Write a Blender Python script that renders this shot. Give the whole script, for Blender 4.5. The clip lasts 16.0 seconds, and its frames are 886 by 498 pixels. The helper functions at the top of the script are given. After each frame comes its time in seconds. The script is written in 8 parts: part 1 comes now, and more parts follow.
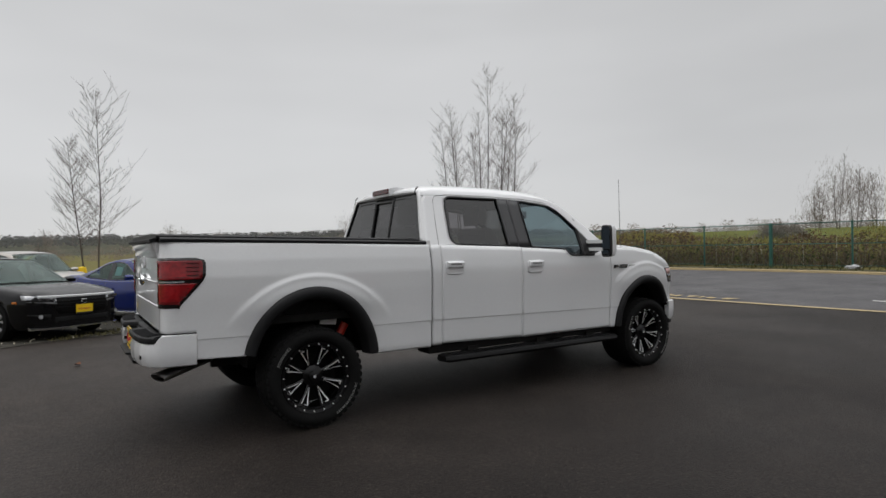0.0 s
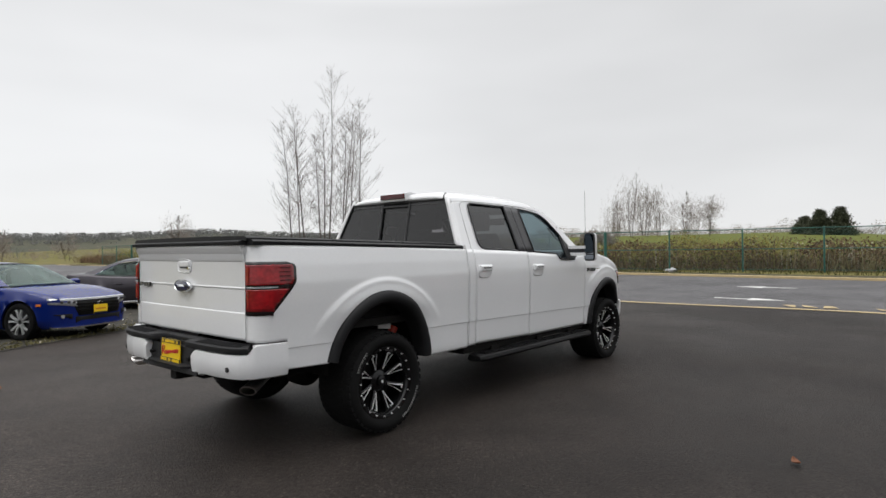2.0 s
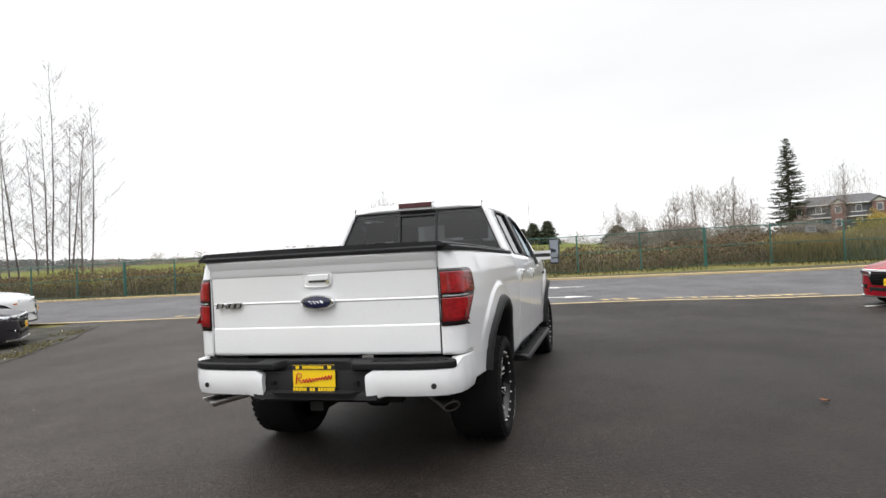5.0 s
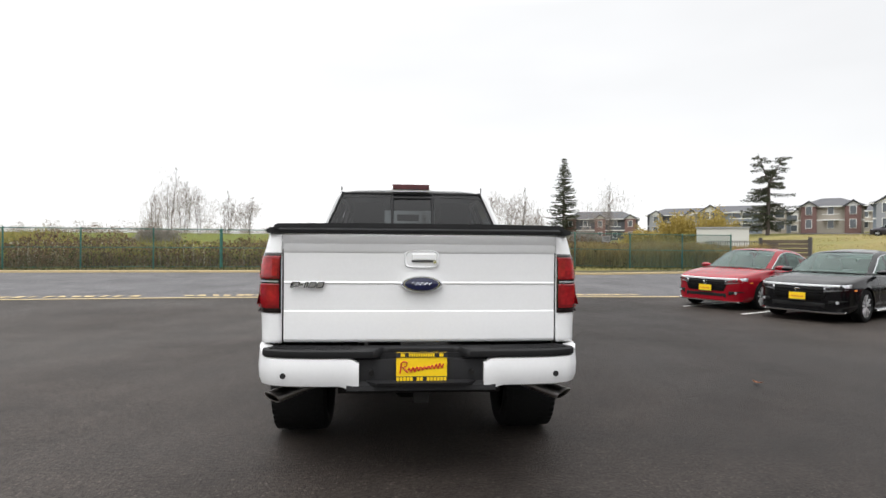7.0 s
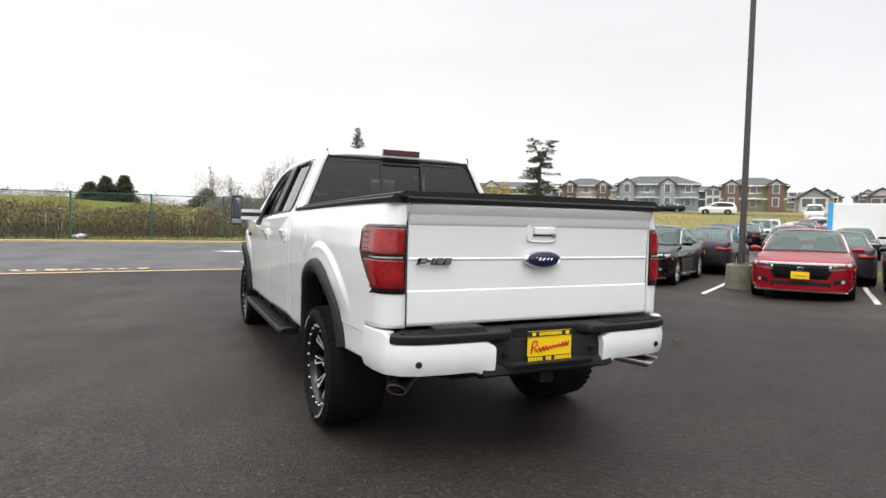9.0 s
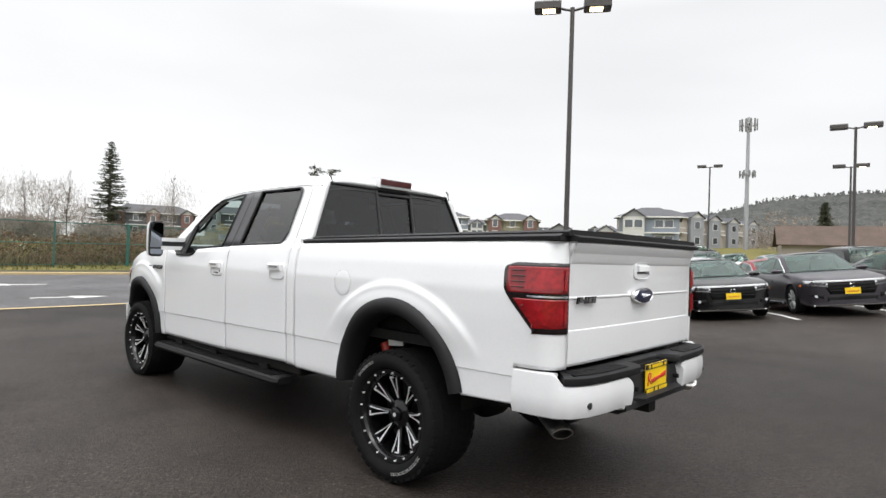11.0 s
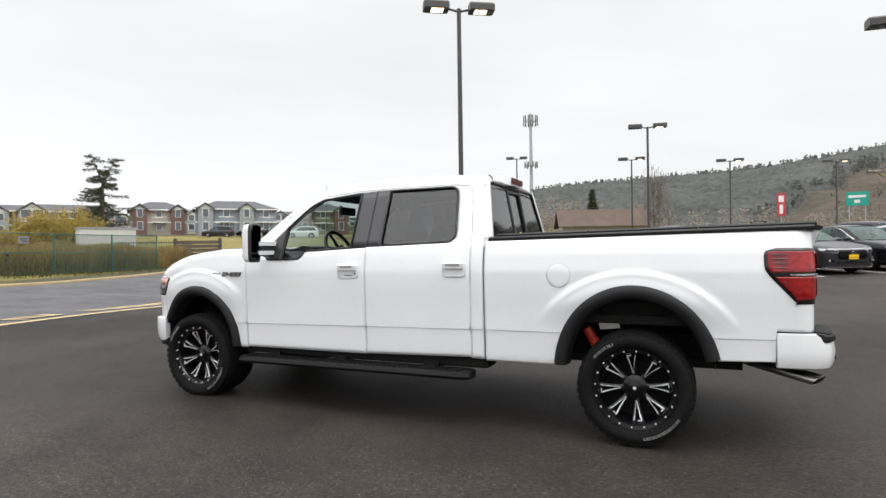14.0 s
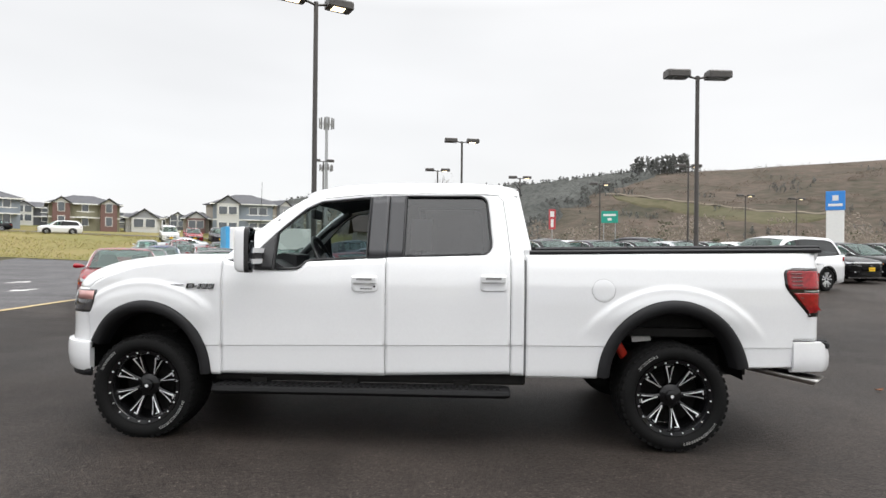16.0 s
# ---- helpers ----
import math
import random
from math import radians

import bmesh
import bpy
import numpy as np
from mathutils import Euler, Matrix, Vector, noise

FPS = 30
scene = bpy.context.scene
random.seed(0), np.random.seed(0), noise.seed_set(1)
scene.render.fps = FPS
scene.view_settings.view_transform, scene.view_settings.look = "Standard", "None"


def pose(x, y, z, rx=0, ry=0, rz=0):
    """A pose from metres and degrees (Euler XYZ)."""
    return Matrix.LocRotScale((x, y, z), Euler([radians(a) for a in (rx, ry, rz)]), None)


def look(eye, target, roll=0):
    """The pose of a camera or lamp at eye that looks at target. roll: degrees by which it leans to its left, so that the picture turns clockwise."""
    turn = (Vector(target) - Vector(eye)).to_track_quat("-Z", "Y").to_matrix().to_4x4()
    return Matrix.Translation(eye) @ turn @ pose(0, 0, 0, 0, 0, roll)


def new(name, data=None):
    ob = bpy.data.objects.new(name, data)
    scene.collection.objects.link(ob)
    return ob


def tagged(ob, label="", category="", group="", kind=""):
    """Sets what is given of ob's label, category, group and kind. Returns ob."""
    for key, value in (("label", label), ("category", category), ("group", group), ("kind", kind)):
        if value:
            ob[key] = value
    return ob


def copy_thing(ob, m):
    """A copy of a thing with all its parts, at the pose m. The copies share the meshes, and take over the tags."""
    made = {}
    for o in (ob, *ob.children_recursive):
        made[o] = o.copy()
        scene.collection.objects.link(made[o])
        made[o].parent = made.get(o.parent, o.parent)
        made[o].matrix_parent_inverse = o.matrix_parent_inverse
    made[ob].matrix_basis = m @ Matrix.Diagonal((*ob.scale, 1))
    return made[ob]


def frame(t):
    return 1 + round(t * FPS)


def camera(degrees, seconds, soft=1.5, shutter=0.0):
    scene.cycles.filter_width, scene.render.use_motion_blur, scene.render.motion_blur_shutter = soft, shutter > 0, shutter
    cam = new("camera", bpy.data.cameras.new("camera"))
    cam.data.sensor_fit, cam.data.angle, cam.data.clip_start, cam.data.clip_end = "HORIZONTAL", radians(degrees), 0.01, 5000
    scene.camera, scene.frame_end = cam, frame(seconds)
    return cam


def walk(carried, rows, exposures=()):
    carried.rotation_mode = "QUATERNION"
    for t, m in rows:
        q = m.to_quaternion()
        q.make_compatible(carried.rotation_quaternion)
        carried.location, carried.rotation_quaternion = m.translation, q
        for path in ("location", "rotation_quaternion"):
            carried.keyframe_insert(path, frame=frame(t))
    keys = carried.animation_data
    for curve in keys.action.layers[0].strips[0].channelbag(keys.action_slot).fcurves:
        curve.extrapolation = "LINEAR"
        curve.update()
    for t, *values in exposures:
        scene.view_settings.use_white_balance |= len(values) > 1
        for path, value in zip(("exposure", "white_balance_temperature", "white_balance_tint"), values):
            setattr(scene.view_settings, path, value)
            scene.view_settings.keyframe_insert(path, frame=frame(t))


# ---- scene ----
cam = camera(74.0, 16.0)
PATH = [
    (0, (-1.643, -5.456, 1.432), (-0.566, -3.771, 1.428), -0.8),
    (0.5, (-2.065, -5.201, 1.442), (-0.86, -3.604, 1.457), -1.0),
    (1, (-2.426, -4.917, 1.433), (-1.133, -3.391, 1.448), -0.9),
    (1.5, (-2.781, -4.591, 1.436), (-1.398, -3.147, 1.463), 0.0),
    (2, (-3.213, -4.349, 1.451), (-1.691, -3.051, 1.456), -0.5),
    (2.5, (-3.508, -4.015, 1.448), (-1.916, -2.803, 1.445), -2.7),
    (3, (-3.812, -3.672, 1.436), (-2.127, -2.595, 1.465), -0.6),
    (3.5, (-4.109, -3.303, 1.44), (-2.356, -2.341, 1.429), -1.2),
    (3.7, (-4.183, -3.125, 1.426), (-2.409, -2.202, 1.417), -2.2),
    (5.8, (-4.717, -1.011, 1.442), (-2.734, -0.75, 1.432), -0.3),
    (6, (-4.709, -0.824, 1.433), (-2.721, -0.614, 1.393), 0.5),
    (6.5, (-4.632, -0.326, 1.418), (-2.633, -0.253, 1.386), 0.8),
    (7, (-4.618, 0.156, 1.415), (-2.625, -0.005, 1.414), 0.4),
    (7.5, (-4.498, 0.602, 1.392), (-2.522, 0.292, 1.342), 0.8),
    (8, (-4.341, 1.063, 1.407), (-2.396, 0.599, 1.373), 1.9),
    (8.5, (-4.179, 1.53, 1.407), (-2.304, 0.838, 1.334), 3.0),
    (9, (-3.894, 1.94, 1.409), (-2.089, 1.084, 1.314), 1.3),
    (9.2, (-3.794, 2.104, 1.392), (-2.025, 1.171, 1.341), 1.5),
    (11.3, (-2.415, 3.639, 1.415), (-1.112, 2.122, 1.415), 0.6),
    (11.5, (-2.266, 3.768, 1.426), (-0.99, 2.228, 1.412), -0.3),
    (12, (-1.968, 4.129, 1.426), (-0.8, 2.506, 1.449), 1.5),
    (12.5, (-1.615, 4.461, 1.419), (-0.532, 2.779, 1.414), 1.6),
    (13, (-1.223, 4.732, 1.425), (-0.224, 2.999, 1.408), 1.8),
    (13.5, (-0.829, 5.057, 1.433), (0.036, 3.254, 1.455), 0.7),
    (14, (-0.385, 5.245, 1.42), (0.397, 3.405, 1.415), -0.8),
    (14.5, (0.07, 5.424, 1.438), (0.682, 3.52, 1.467), -0.1),
    (15, (0.549, 5.483, 1.463), (0.928, 3.519, 1.486), 0.2),
    (15.5, (1.029, 5.428, 1.474), (1.265, 3.442, 1.481), 2.0),
    (16, (1.533, 5.39, 1.485), (1.613, 3.392, 1.492), 0.6),
]
walk(cam, [(t, look(eye, target, roll)) for t, eye, target, roll in PATH], [(0, -0.64), (1.0, -0.56), (1.5, -0.38), (2.5, -0.04), (3.5, 0.17), (6, 0.36), (9, 0.36), (12, 0.36), (16, 0.36)])

# ---- light ----
world = bpy.data.worlds.new("overcast_sky")
scene.world = world
world.use_nodes = True
wn, wl = world.node_tree.nodes, world.node_tree.links
wn.clear()
w_out, w_bg = wn.new("ShaderNodeOutputWorld"), wn.new("ShaderNodeBackground")
w_sky = wn.new("ShaderNodeTexSky")
w_sky.sky_type = "NISHITA"
w_sky.sun_disc = False
w_sky.sun_elevation, w_sky.sun_rotation = radians(38), radians(200)
w_tc, w_sep = wn.new("ShaderNodeTexCoord"), wn.new("ShaderNodeSeparateXYZ")
w_ramp, w_noise = wn.new("ShaderNodeValToRGB"), wn.new("ShaderNodeTexNoise")
w_map = wn.new("ShaderNodeMapping")
w_map.inputs["Scale"].default_value = (1, 1, 3.5)
w_noise.inputs["Scale"].default_value, w_noise.inputs["Detail"].default_value = 1.6, 3
w_nr, w_mul, w_mix = wn.new("ShaderNodeMapRange"), wn.new("ShaderNodeMath"), wn.new("ShaderNodeMix")
w_tint = wn.new("ShaderNodeMix")
wl.new(w_tc.outputs["Generated"], w_sep.inputs[0])
wl.new(w_tc.outputs["Generated"], w_map.inputs["Vector"])
wl.new(w_map.outputs[0], w_noise.inputs["Vector"])
wl.new(w_sep.outputs["Z"], w_ramp.inputs["Fac"])
w_ramp.color_ramp.elements[0].color = (0.32, 0.32, 0.32, 1)
w_ramp.color_ramp.elements[1].color = (1, 1, 1, 1)
for at_z, value in ((0.12, 0.315), (0.38, 0.30), (0.55, 0.57)):
    w_ramp.color_ramp.elements.new(at_z).color = (value, value, value, 1)
w_gain = wn.new("ShaderNodeMath")
w_gain.operation = "MULTIPLY"
w_gain.inputs[1].default_value = 27.0
wl.new(w_ramp.outputs["Color"], w_gain.inputs[0])
wl.new(w_noise.outputs["Fac"], w_nr.inputs["Value"])
for key, value in (("From Min", 0.3), ("From Max", 0.7), ("To Min", 0.93), ("To Max", 1.06)):
    w_nr.inputs[key].default_value = value
w_mul.operation = "MULTIPLY"
wl.new(w_gain.outputs[0], w_mul.inputs[0])
wl.new(w_nr.outputs[0], w_mul.inputs[1])
w_side, w_mul2 = wn.new("ShaderNodeMapRange"), wn.new("ShaderNodeMath")
for key, value in (("From Min", -1.0), ("From Max", 1.0), ("To Min", 0.87), ("To Max", 1.22)):
    w_side.inputs[key].default_value = value
w_mul2.operation = "MULTIPLY"
wl.new(w_sep.outputs["Y"], w_side.inputs["Value"])
wl.new(w_mul.outputs[0], w_mul2.inputs[0])
wl.new(w_side.outputs[0], w_mul2.inputs[1])
w_col = wn.new("ShaderNodeVectorMath")
w_col.operation = "SCALE"
w_col.inputs[0].default_value = (0.985, 0.99, 1.0)
wl.new(w_mul2.outputs[0], w_col.inputs["Scale"])
w_mix.data_type = "RGBA"
w_mix.inputs["Factor"].default_value = 0.95
wl.new(w_sky.outputs[0], w_mix.inputs[6])
wl.new(w_col.outputs[0], w_mix.inputs[7])
wl.new(w_mix.outputs[2], w_bg.inputs["Color"])
w_bg.inputs["Strength"].default_value = 0.1
wl.new(w_bg.outputs[0], w_out.inputs["Surface"])

sun = new("sun", bpy.data.lights.new("sun", "SUN"))
sun.data.energy, sun.data.angle, sun.data.color = 0.9, radians(30), (1.0, 0.97, 0.93)
sun.matrix_world = look((-20, 8, 40), (0, 0, 0))


# ---- materials ----
def material(name, color, rough=0.6, metal=0.0, vary=0.12, scale=6.0, fine=60.0, bump=0.0, color2=None, coat=0.0, spec=0.5, each=0.0, stretch=(1, 1, 1), emit=None):
    spec = 0.06 if rough > 0.92 else spec
    m = bpy.data.materials.new(name)
    m.use_nodes = True
    n, l = m.node_tree.nodes, m.node_tree.links
    b = n["Principled BSDF"]
    b.inputs["Roughness"].default_value, b.inputs["Metallic"].default_value = rough, metal
    b.inputs["Coat Weight"].default_value, b.inputs["Coat Roughness"].default_value = coat, 0.04
    b.inputs["Specular IOR Level"].default_value = spec
    if emit:
        b.inputs["Emission Color"].default_value, b.inputs["Emission Strength"].default_value = (*emit[0], 1), emit[1]
    tc, mp = n.new("ShaderNodeTexCoord"), n.new("ShaderNodeMapping")
    mp.inputs["Scale"].default_value = stretch
    l.new(tc.outputs["Object"], mp.inputs["Vector"])
    big, small = n.new("ShaderNodeTexNoise"), n.new("ShaderNodeTexNoise")
    for node, s, d in ((big, scale, 4), (small, fine, 3)):
        node.inputs["Scale"].default_value, node.inputs["Detail"].default_value = s, d
        l.new(mp.outputs[0], node.inputs["Vector"])
    add = n.new("ShaderNodeMath")
    add.operation = "ADD"
    l.new(big.outputs["Fac"], add.inputs[0])
    l.new(small.outputs["Fac"], add.inputs[1])
    mr = n.new("ShaderNodeMapRange")
    for key, value in (("From Min", 0.7), ("From Max", 1.3), ("To Min", 0.0), ("To Max", 1.0)):
        mr.inputs[key].default_value = value
    l.new(add.outputs[0], mr.inputs["Value"])
    mix = n.new("ShaderNodeMix")
    mix.data_type = "RGBA"
    c2 = color2 or tuple(c * (1 + vary) for c in color)
    c1 = color if color2 else tuple(c * (1 - vary) for c in color)
    mix.inputs[6].default_value, mix.inputs[7].default_value = (*c1, 1), (*c2, 1)
    l.new(mr.outputs[0], mix.inputs["Factor"])
    last = mix.outputs[2]
    if each:
        info, hsv, er = n.new("ShaderNodeObjectInfo"), n.new("ShaderNodeHueSaturation"), n.new("ShaderNodeMapRange")
        for key, value in (("To Min", 1 - each), ("To Max", 1 + each)):
            er.inputs[key].default_value = value
        l.new(info.outputs["Random"], er.inputs["Value"])
        l.new(er.outputs[0], hsv.inputs["Value"])
        l.new(last, hsv.inputs["Color"])
        last = hsv.outputs[0]
    l.new(last, b.inputs["Base Color"])
    rr = n.new("ShaderNodeMapRange")
    rr.inputs["To Min"].default_value, rr.inputs["To Max"].default_value = max(0.02, rough * 0.85), min(1, rough * 1.15)
    l.new(big.outputs["Fac"], rr.inputs["Value"])
    l.new(rr.outputs[0], b.inputs["Roughness"])
    if bump:
        bp = n.new("ShaderNodeBump")
        bp.inputs["Strength"].default_value, bp.inputs["Distance"].default_value = min(1, bump * 20), bump
        l.new(small.outputs["Fac"], bp.inputs["Height"])
        l.new(bp.outputs[0], b.inputs["Normal"])
    return m


def glass_material(name, tint, gloss=0.04, sheen=(1, 1, 1), ior=1.5):
    m = bpy.data.materials.new(name)
    m.use_nodes = True
    n, l = m.node_tree.nodes, m.node_tree.links
    n.remove(n["Principled BSDF"])
    tr, gl, fr, mx = n.new("ShaderNodeBsdfTransparent"), n.new("ShaderNodeBsdfGlossy"), n.new("ShaderNodeFresnel"), n.new("ShaderNodeMixShader")
    tr.inputs["Color"].default_value = (*tint, 1)
    gl.inputs["Roughness"].default_value = gloss
    gl.inputs["Color"].default_value = (*sheen, 1)
    fr.inputs["IOR"].default_value = ior
    l.new(fr.outputs[0], mx.inputs[0])
    l.new(tr.outputs[0], mx.inputs[1])
    l.new(gl.outputs[0], mx.inputs[2])
    l.new(mx.outputs[0], n["Material Output"].inputs["Surface"])
    return m


def asphalt_material(name, dark, light, wet, darkened=False):
    """Worn asphalt: stone grain, broad damp patches that lower the roughness, pale grit; on request a stretch painted
    dimmer.
    """
    m = material(name, dark, 0.75, color2=light, scale=38.0, fine=95, bump=0.0, spec=0.14)
    n, l = m.node_tree.nodes, m.node_tree.links
    b = n["Principled BSDF"]
    tc = n["Texture Coordinate"]
    grain, patch, grit = n.new("ShaderNodeTexNoise"), n.new("ShaderNodeTexNoise"), n.new("ShaderNodeTexVoronoi")
    for node, s in ((grain, 75), (patch, 0.3), (grit, 24)):
        node.inputs["Scale"].default_value = s
        l.new(tc.outputs["Object"], node.inputs["Vector"])
    patch.inputs["Detail"].default_value = 5
    rr = n.new("ShaderNodeMapRange")
    for key, value in (("From Min", 0.38), ("From Max", 0.62), ("To Min", wet), ("To Max", wet + 0.1)):
        rr.inputs[key].default_value = value
    l.new(patch.outputs["Fac"], rr.inputs["Value"])
    l.new(rr.outputs[0], b.inputs["Roughness"])
    bp = n.new("ShaderNodeBump")
    bp.inputs["Strength"].default_value, bp.inputs["Distance"].default_value = 0.9, 0.012
    l.new(grain.outputs["Fac"], bp.inputs["Height"])
    l.new(bp.outputs[0], b.inputs["Normal"])
    old = b.inputs["Base Color"].links[0].from_socket
    pick, mix = n.new("ShaderNodeMapRange"), n.new("ShaderNodeMix")
    for key, value in (("From Min", 0.05), ("From Max", 0.22), ("To Min", 0.9), ("To Max", 0.0)):
        pick.inputs[key].default_value = value
    l.new(grit.outputs["Distance"], pick.inputs["Value"])
    mix.data_type = "RGBA"
    l.new(pick.outputs[0], mix.inputs["Factor"])
    l.new(old, mix.inputs[6])
    mix.inputs[7].default_value = (*[c * 2.4 for c in light], 1)
    blot, br, hsv = n.new("ShaderNodeTexNoise"), n.new("ShaderNodeMapRange"), n.new("ShaderNodeHueSaturation")
    blot.inputs["Scale"].default_value, blot.inputs["Detail"].default_value, blot.inputs["Roughness"].default_value = 1.1, 8, 0.7
    l.new(tc.outputs["Object"], blot.inputs["Vector"])
    for key, value in (("From Min", 0.35), ("From Max", 0.65), ("To Min", 0.72), ("To Max", 1.28)):
        br.inputs[key].default_value = value
    l.new(blot.outputs["Fac"], br.inputs["Value"])
    l.new(br.outputs[0], hsv.inputs["Value"])
    l.new(mix.outputs[2], hsv.inputs["Color"])
    last = hsv.outputs[0]
    if darkened:
        # uneven stretch with dimmer exposure painted into its colour, darker than the rest
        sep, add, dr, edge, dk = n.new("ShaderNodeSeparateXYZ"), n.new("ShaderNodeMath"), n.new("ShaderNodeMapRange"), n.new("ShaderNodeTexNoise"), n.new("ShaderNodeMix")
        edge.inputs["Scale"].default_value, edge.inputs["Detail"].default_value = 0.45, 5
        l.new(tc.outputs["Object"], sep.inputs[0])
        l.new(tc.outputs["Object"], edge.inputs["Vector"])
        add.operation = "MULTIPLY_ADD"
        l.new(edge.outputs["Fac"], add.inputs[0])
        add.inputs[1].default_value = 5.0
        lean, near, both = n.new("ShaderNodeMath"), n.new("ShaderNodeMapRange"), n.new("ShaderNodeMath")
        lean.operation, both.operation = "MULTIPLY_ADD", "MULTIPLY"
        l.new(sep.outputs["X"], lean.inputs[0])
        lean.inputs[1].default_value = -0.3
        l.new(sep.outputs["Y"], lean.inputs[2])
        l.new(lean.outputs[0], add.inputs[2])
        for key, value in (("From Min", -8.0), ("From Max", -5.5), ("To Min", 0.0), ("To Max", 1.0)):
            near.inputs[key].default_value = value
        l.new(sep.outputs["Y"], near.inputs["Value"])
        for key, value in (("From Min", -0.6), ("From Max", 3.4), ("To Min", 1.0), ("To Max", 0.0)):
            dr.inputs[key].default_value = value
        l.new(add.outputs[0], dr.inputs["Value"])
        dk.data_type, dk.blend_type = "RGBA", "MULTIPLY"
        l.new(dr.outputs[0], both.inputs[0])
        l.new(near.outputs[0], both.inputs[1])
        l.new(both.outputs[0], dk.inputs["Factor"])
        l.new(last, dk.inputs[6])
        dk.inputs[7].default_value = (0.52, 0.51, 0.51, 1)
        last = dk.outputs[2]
    l.new(last, b.inputs["Base Color"])
    return m


PAINT = {
    "white": material("white_car_paint", (0.70, 0.705, 0.715), 0.35, vary=0.02, scale=2, coat=1.0, spec=0.4),
    "black": material("black_car_paint", (0.004, 0.004, 0.0045), 0.16, vary=0.1, scale=2, coat=0.15, spec=0.22),
    "red": material("red_car_paint", (0.20, 0.004, 0.010), 0.2, vary=0.05, scale=2, coat=0.15, spec=0.25),
    "blue": material("blue_car_paint", (0.004, 0.014, 0.12), 0.2, vary=0.05, scale=2, coat=0.15, spec=0.25),
    "grey": material("dark_grey_car_paint", (0.042, 0.038, 0.045), 0.3, metal=0.5, vary=0.05, scale=2, coat=0.2, spec=0.25),
    "silver": material("silver_car_paint", (0.33, 0.34, 0.35), 0.32, metal=0.5, vary=0.04, scale=2, coat=0.8),
    "beige": material("champagne_car_paint", (0.36, 0.33, 0.29), 0.32, metal=0.4, vary=0.04, scale=2, coat=0.8),
}
M_PLASTIC = material("black_textured_plastic", (0.011, 0.011, 0.012), 0.6, vary=0.25, fine=220, bump=0.0015, spec=0.25)
M_TRIM = material("satin_black_trim", (0.012, 0.012, 0.013), 0.35, vary=0.2)
M_PILLAR = material("dark_grey_pillar_vinyl", (0.03, 0.03, 0.033), 0.38, vary=0.1)
M_RUBBER = material("tyre_rubber", (0.008, 0.008, 0.008), 0.8, vary=0.25, fine=90, bump=0.002, spec=0.1)
M_RIM = material("gloss_black_alloy", (0.004, 0.004, 0.0045), 0.2, vary=0.2, coat=0.2, spec=0.3)
M_MILLED = material("milled_alloy", (0.85, 0.85, 0.86), 0.35, metal=0.35, vary=0.03)
M_BROW = material("bright_chrome_brow", (0.75, 0.76, 0.77), 0.25, metal=0.4, vary=0.03)
M_ALLOY = material("silver_alloy", (0.6, 0.61, 0.62), 0.35, metal=0.5, vary=0.08)
M_CHROME = material("chrome", (0.82, 0.83, 0.84), 0.08, metal=1.0, vary=0.02)
M_TIP = material("dull_exhaust_steel", (0.62, 0.60, 0.58), 0.3, metal=1.0, vary=0.1)
M_STEEL = material("dark_steel_chassis", (0.01, 0.0095, 0.009), 0.75, vary=0.4, fine=30, spec=0.15)
M_REDLENS = material("red_tail_lens", (0.21, 0.006, 0.009), 0.14, vary=0.4, scale=5, fine=12, coat=0.4, spec=0.35)
M_REDBRIGHT = material("bright_red_reflector", (0.25, 0.007, 0.010), 0.16, vary=0.35, scale=9, fine=40, coat=0.4, spec=0.35)
M_REDDARK = material("smoked_red_tail_lens", (0.055, 0.006, 0.007), 0.15, vary=0.2, coat=0.3, spec=0.3)
M_SMOKE = material("smoked_lens_surround", (0.012, 0.006, 0.006), 0.15, vary=0.2, coat=0.3, spec=0.35)
M_LAMP = material("clear_lamp_lens", (0.42, 0.43, 0.45), 0.12, metal=0.4, vary=0.5, scale=14, coat=0.6)
M_INTAKE = material("matt_black_intake", (0.008, 0.008, 0.008), 0.7, vary=0.2, spec=0.12)
M_HEADLAMP = material("smoked_headlamp_lens", (0.035, 0.033, 0.034), 0.12, vary=0.4, scale=14, coat=0.6, spec=0.5)
M_MARKER = material("pink_marker_lens", (0.42, 0.22, 0.20), 0.2, coat=0.5)
M_AMBER = material("amber_marker_lens", (0.6, 0.16, 0.02), 0.15, coat=1.0)
M_YELLOW = material("yellow_plate", (0.78, 0.52, 0.005), 0.4, vary=0.04)
M_REDINK = material("red_lettering", (0.45, 0.02, 0.015), 0.45)
M_BLACKINK = material("black_lettering", (0.012, 0.012, 0.012), 0.45)
M_BOARD = material("satin_black_step", (0.008, 0.008, 0.0085), 0.5, vary=0.2, spec=0.22)
M_TRIMPAPER = material("pale_paper", (0.7, 0.7, 0.68), 0.8, vary=0.05)
M_LETTER = material("worn_white_tyre_lettering", (0.30, 0.30, 0.29), 0.8, vary=0.3, fine=200)
M_BADGE = material("dark_badge_metal", (0.30, 0.30, 0.31), 0.25, metal=0.8, vary=0.2)
M_BLUEBADGE = material("blue_badge_enamel", (0.004, 0.008, 0.045), 0.15, coat=1.0)
M_SHOCK = material("red_shock_absorber", (0.5, 0.03, 0.015), 0.35, vary=0.1)
M_SEAT = material("charcoal_seat_fabric", (0.05, 0.048, 0.046), 0.85, vary=0.2, fine=120, bump=0.002)
M_DASH = material("charcoal_dashboard", (0.022, 0.022, 0.024), 0.6, vary=0.15, fine=120, bump=0.001)
M_LINER = material("pale_headliner", (0.2, 0.2, 0.2), 0.9)
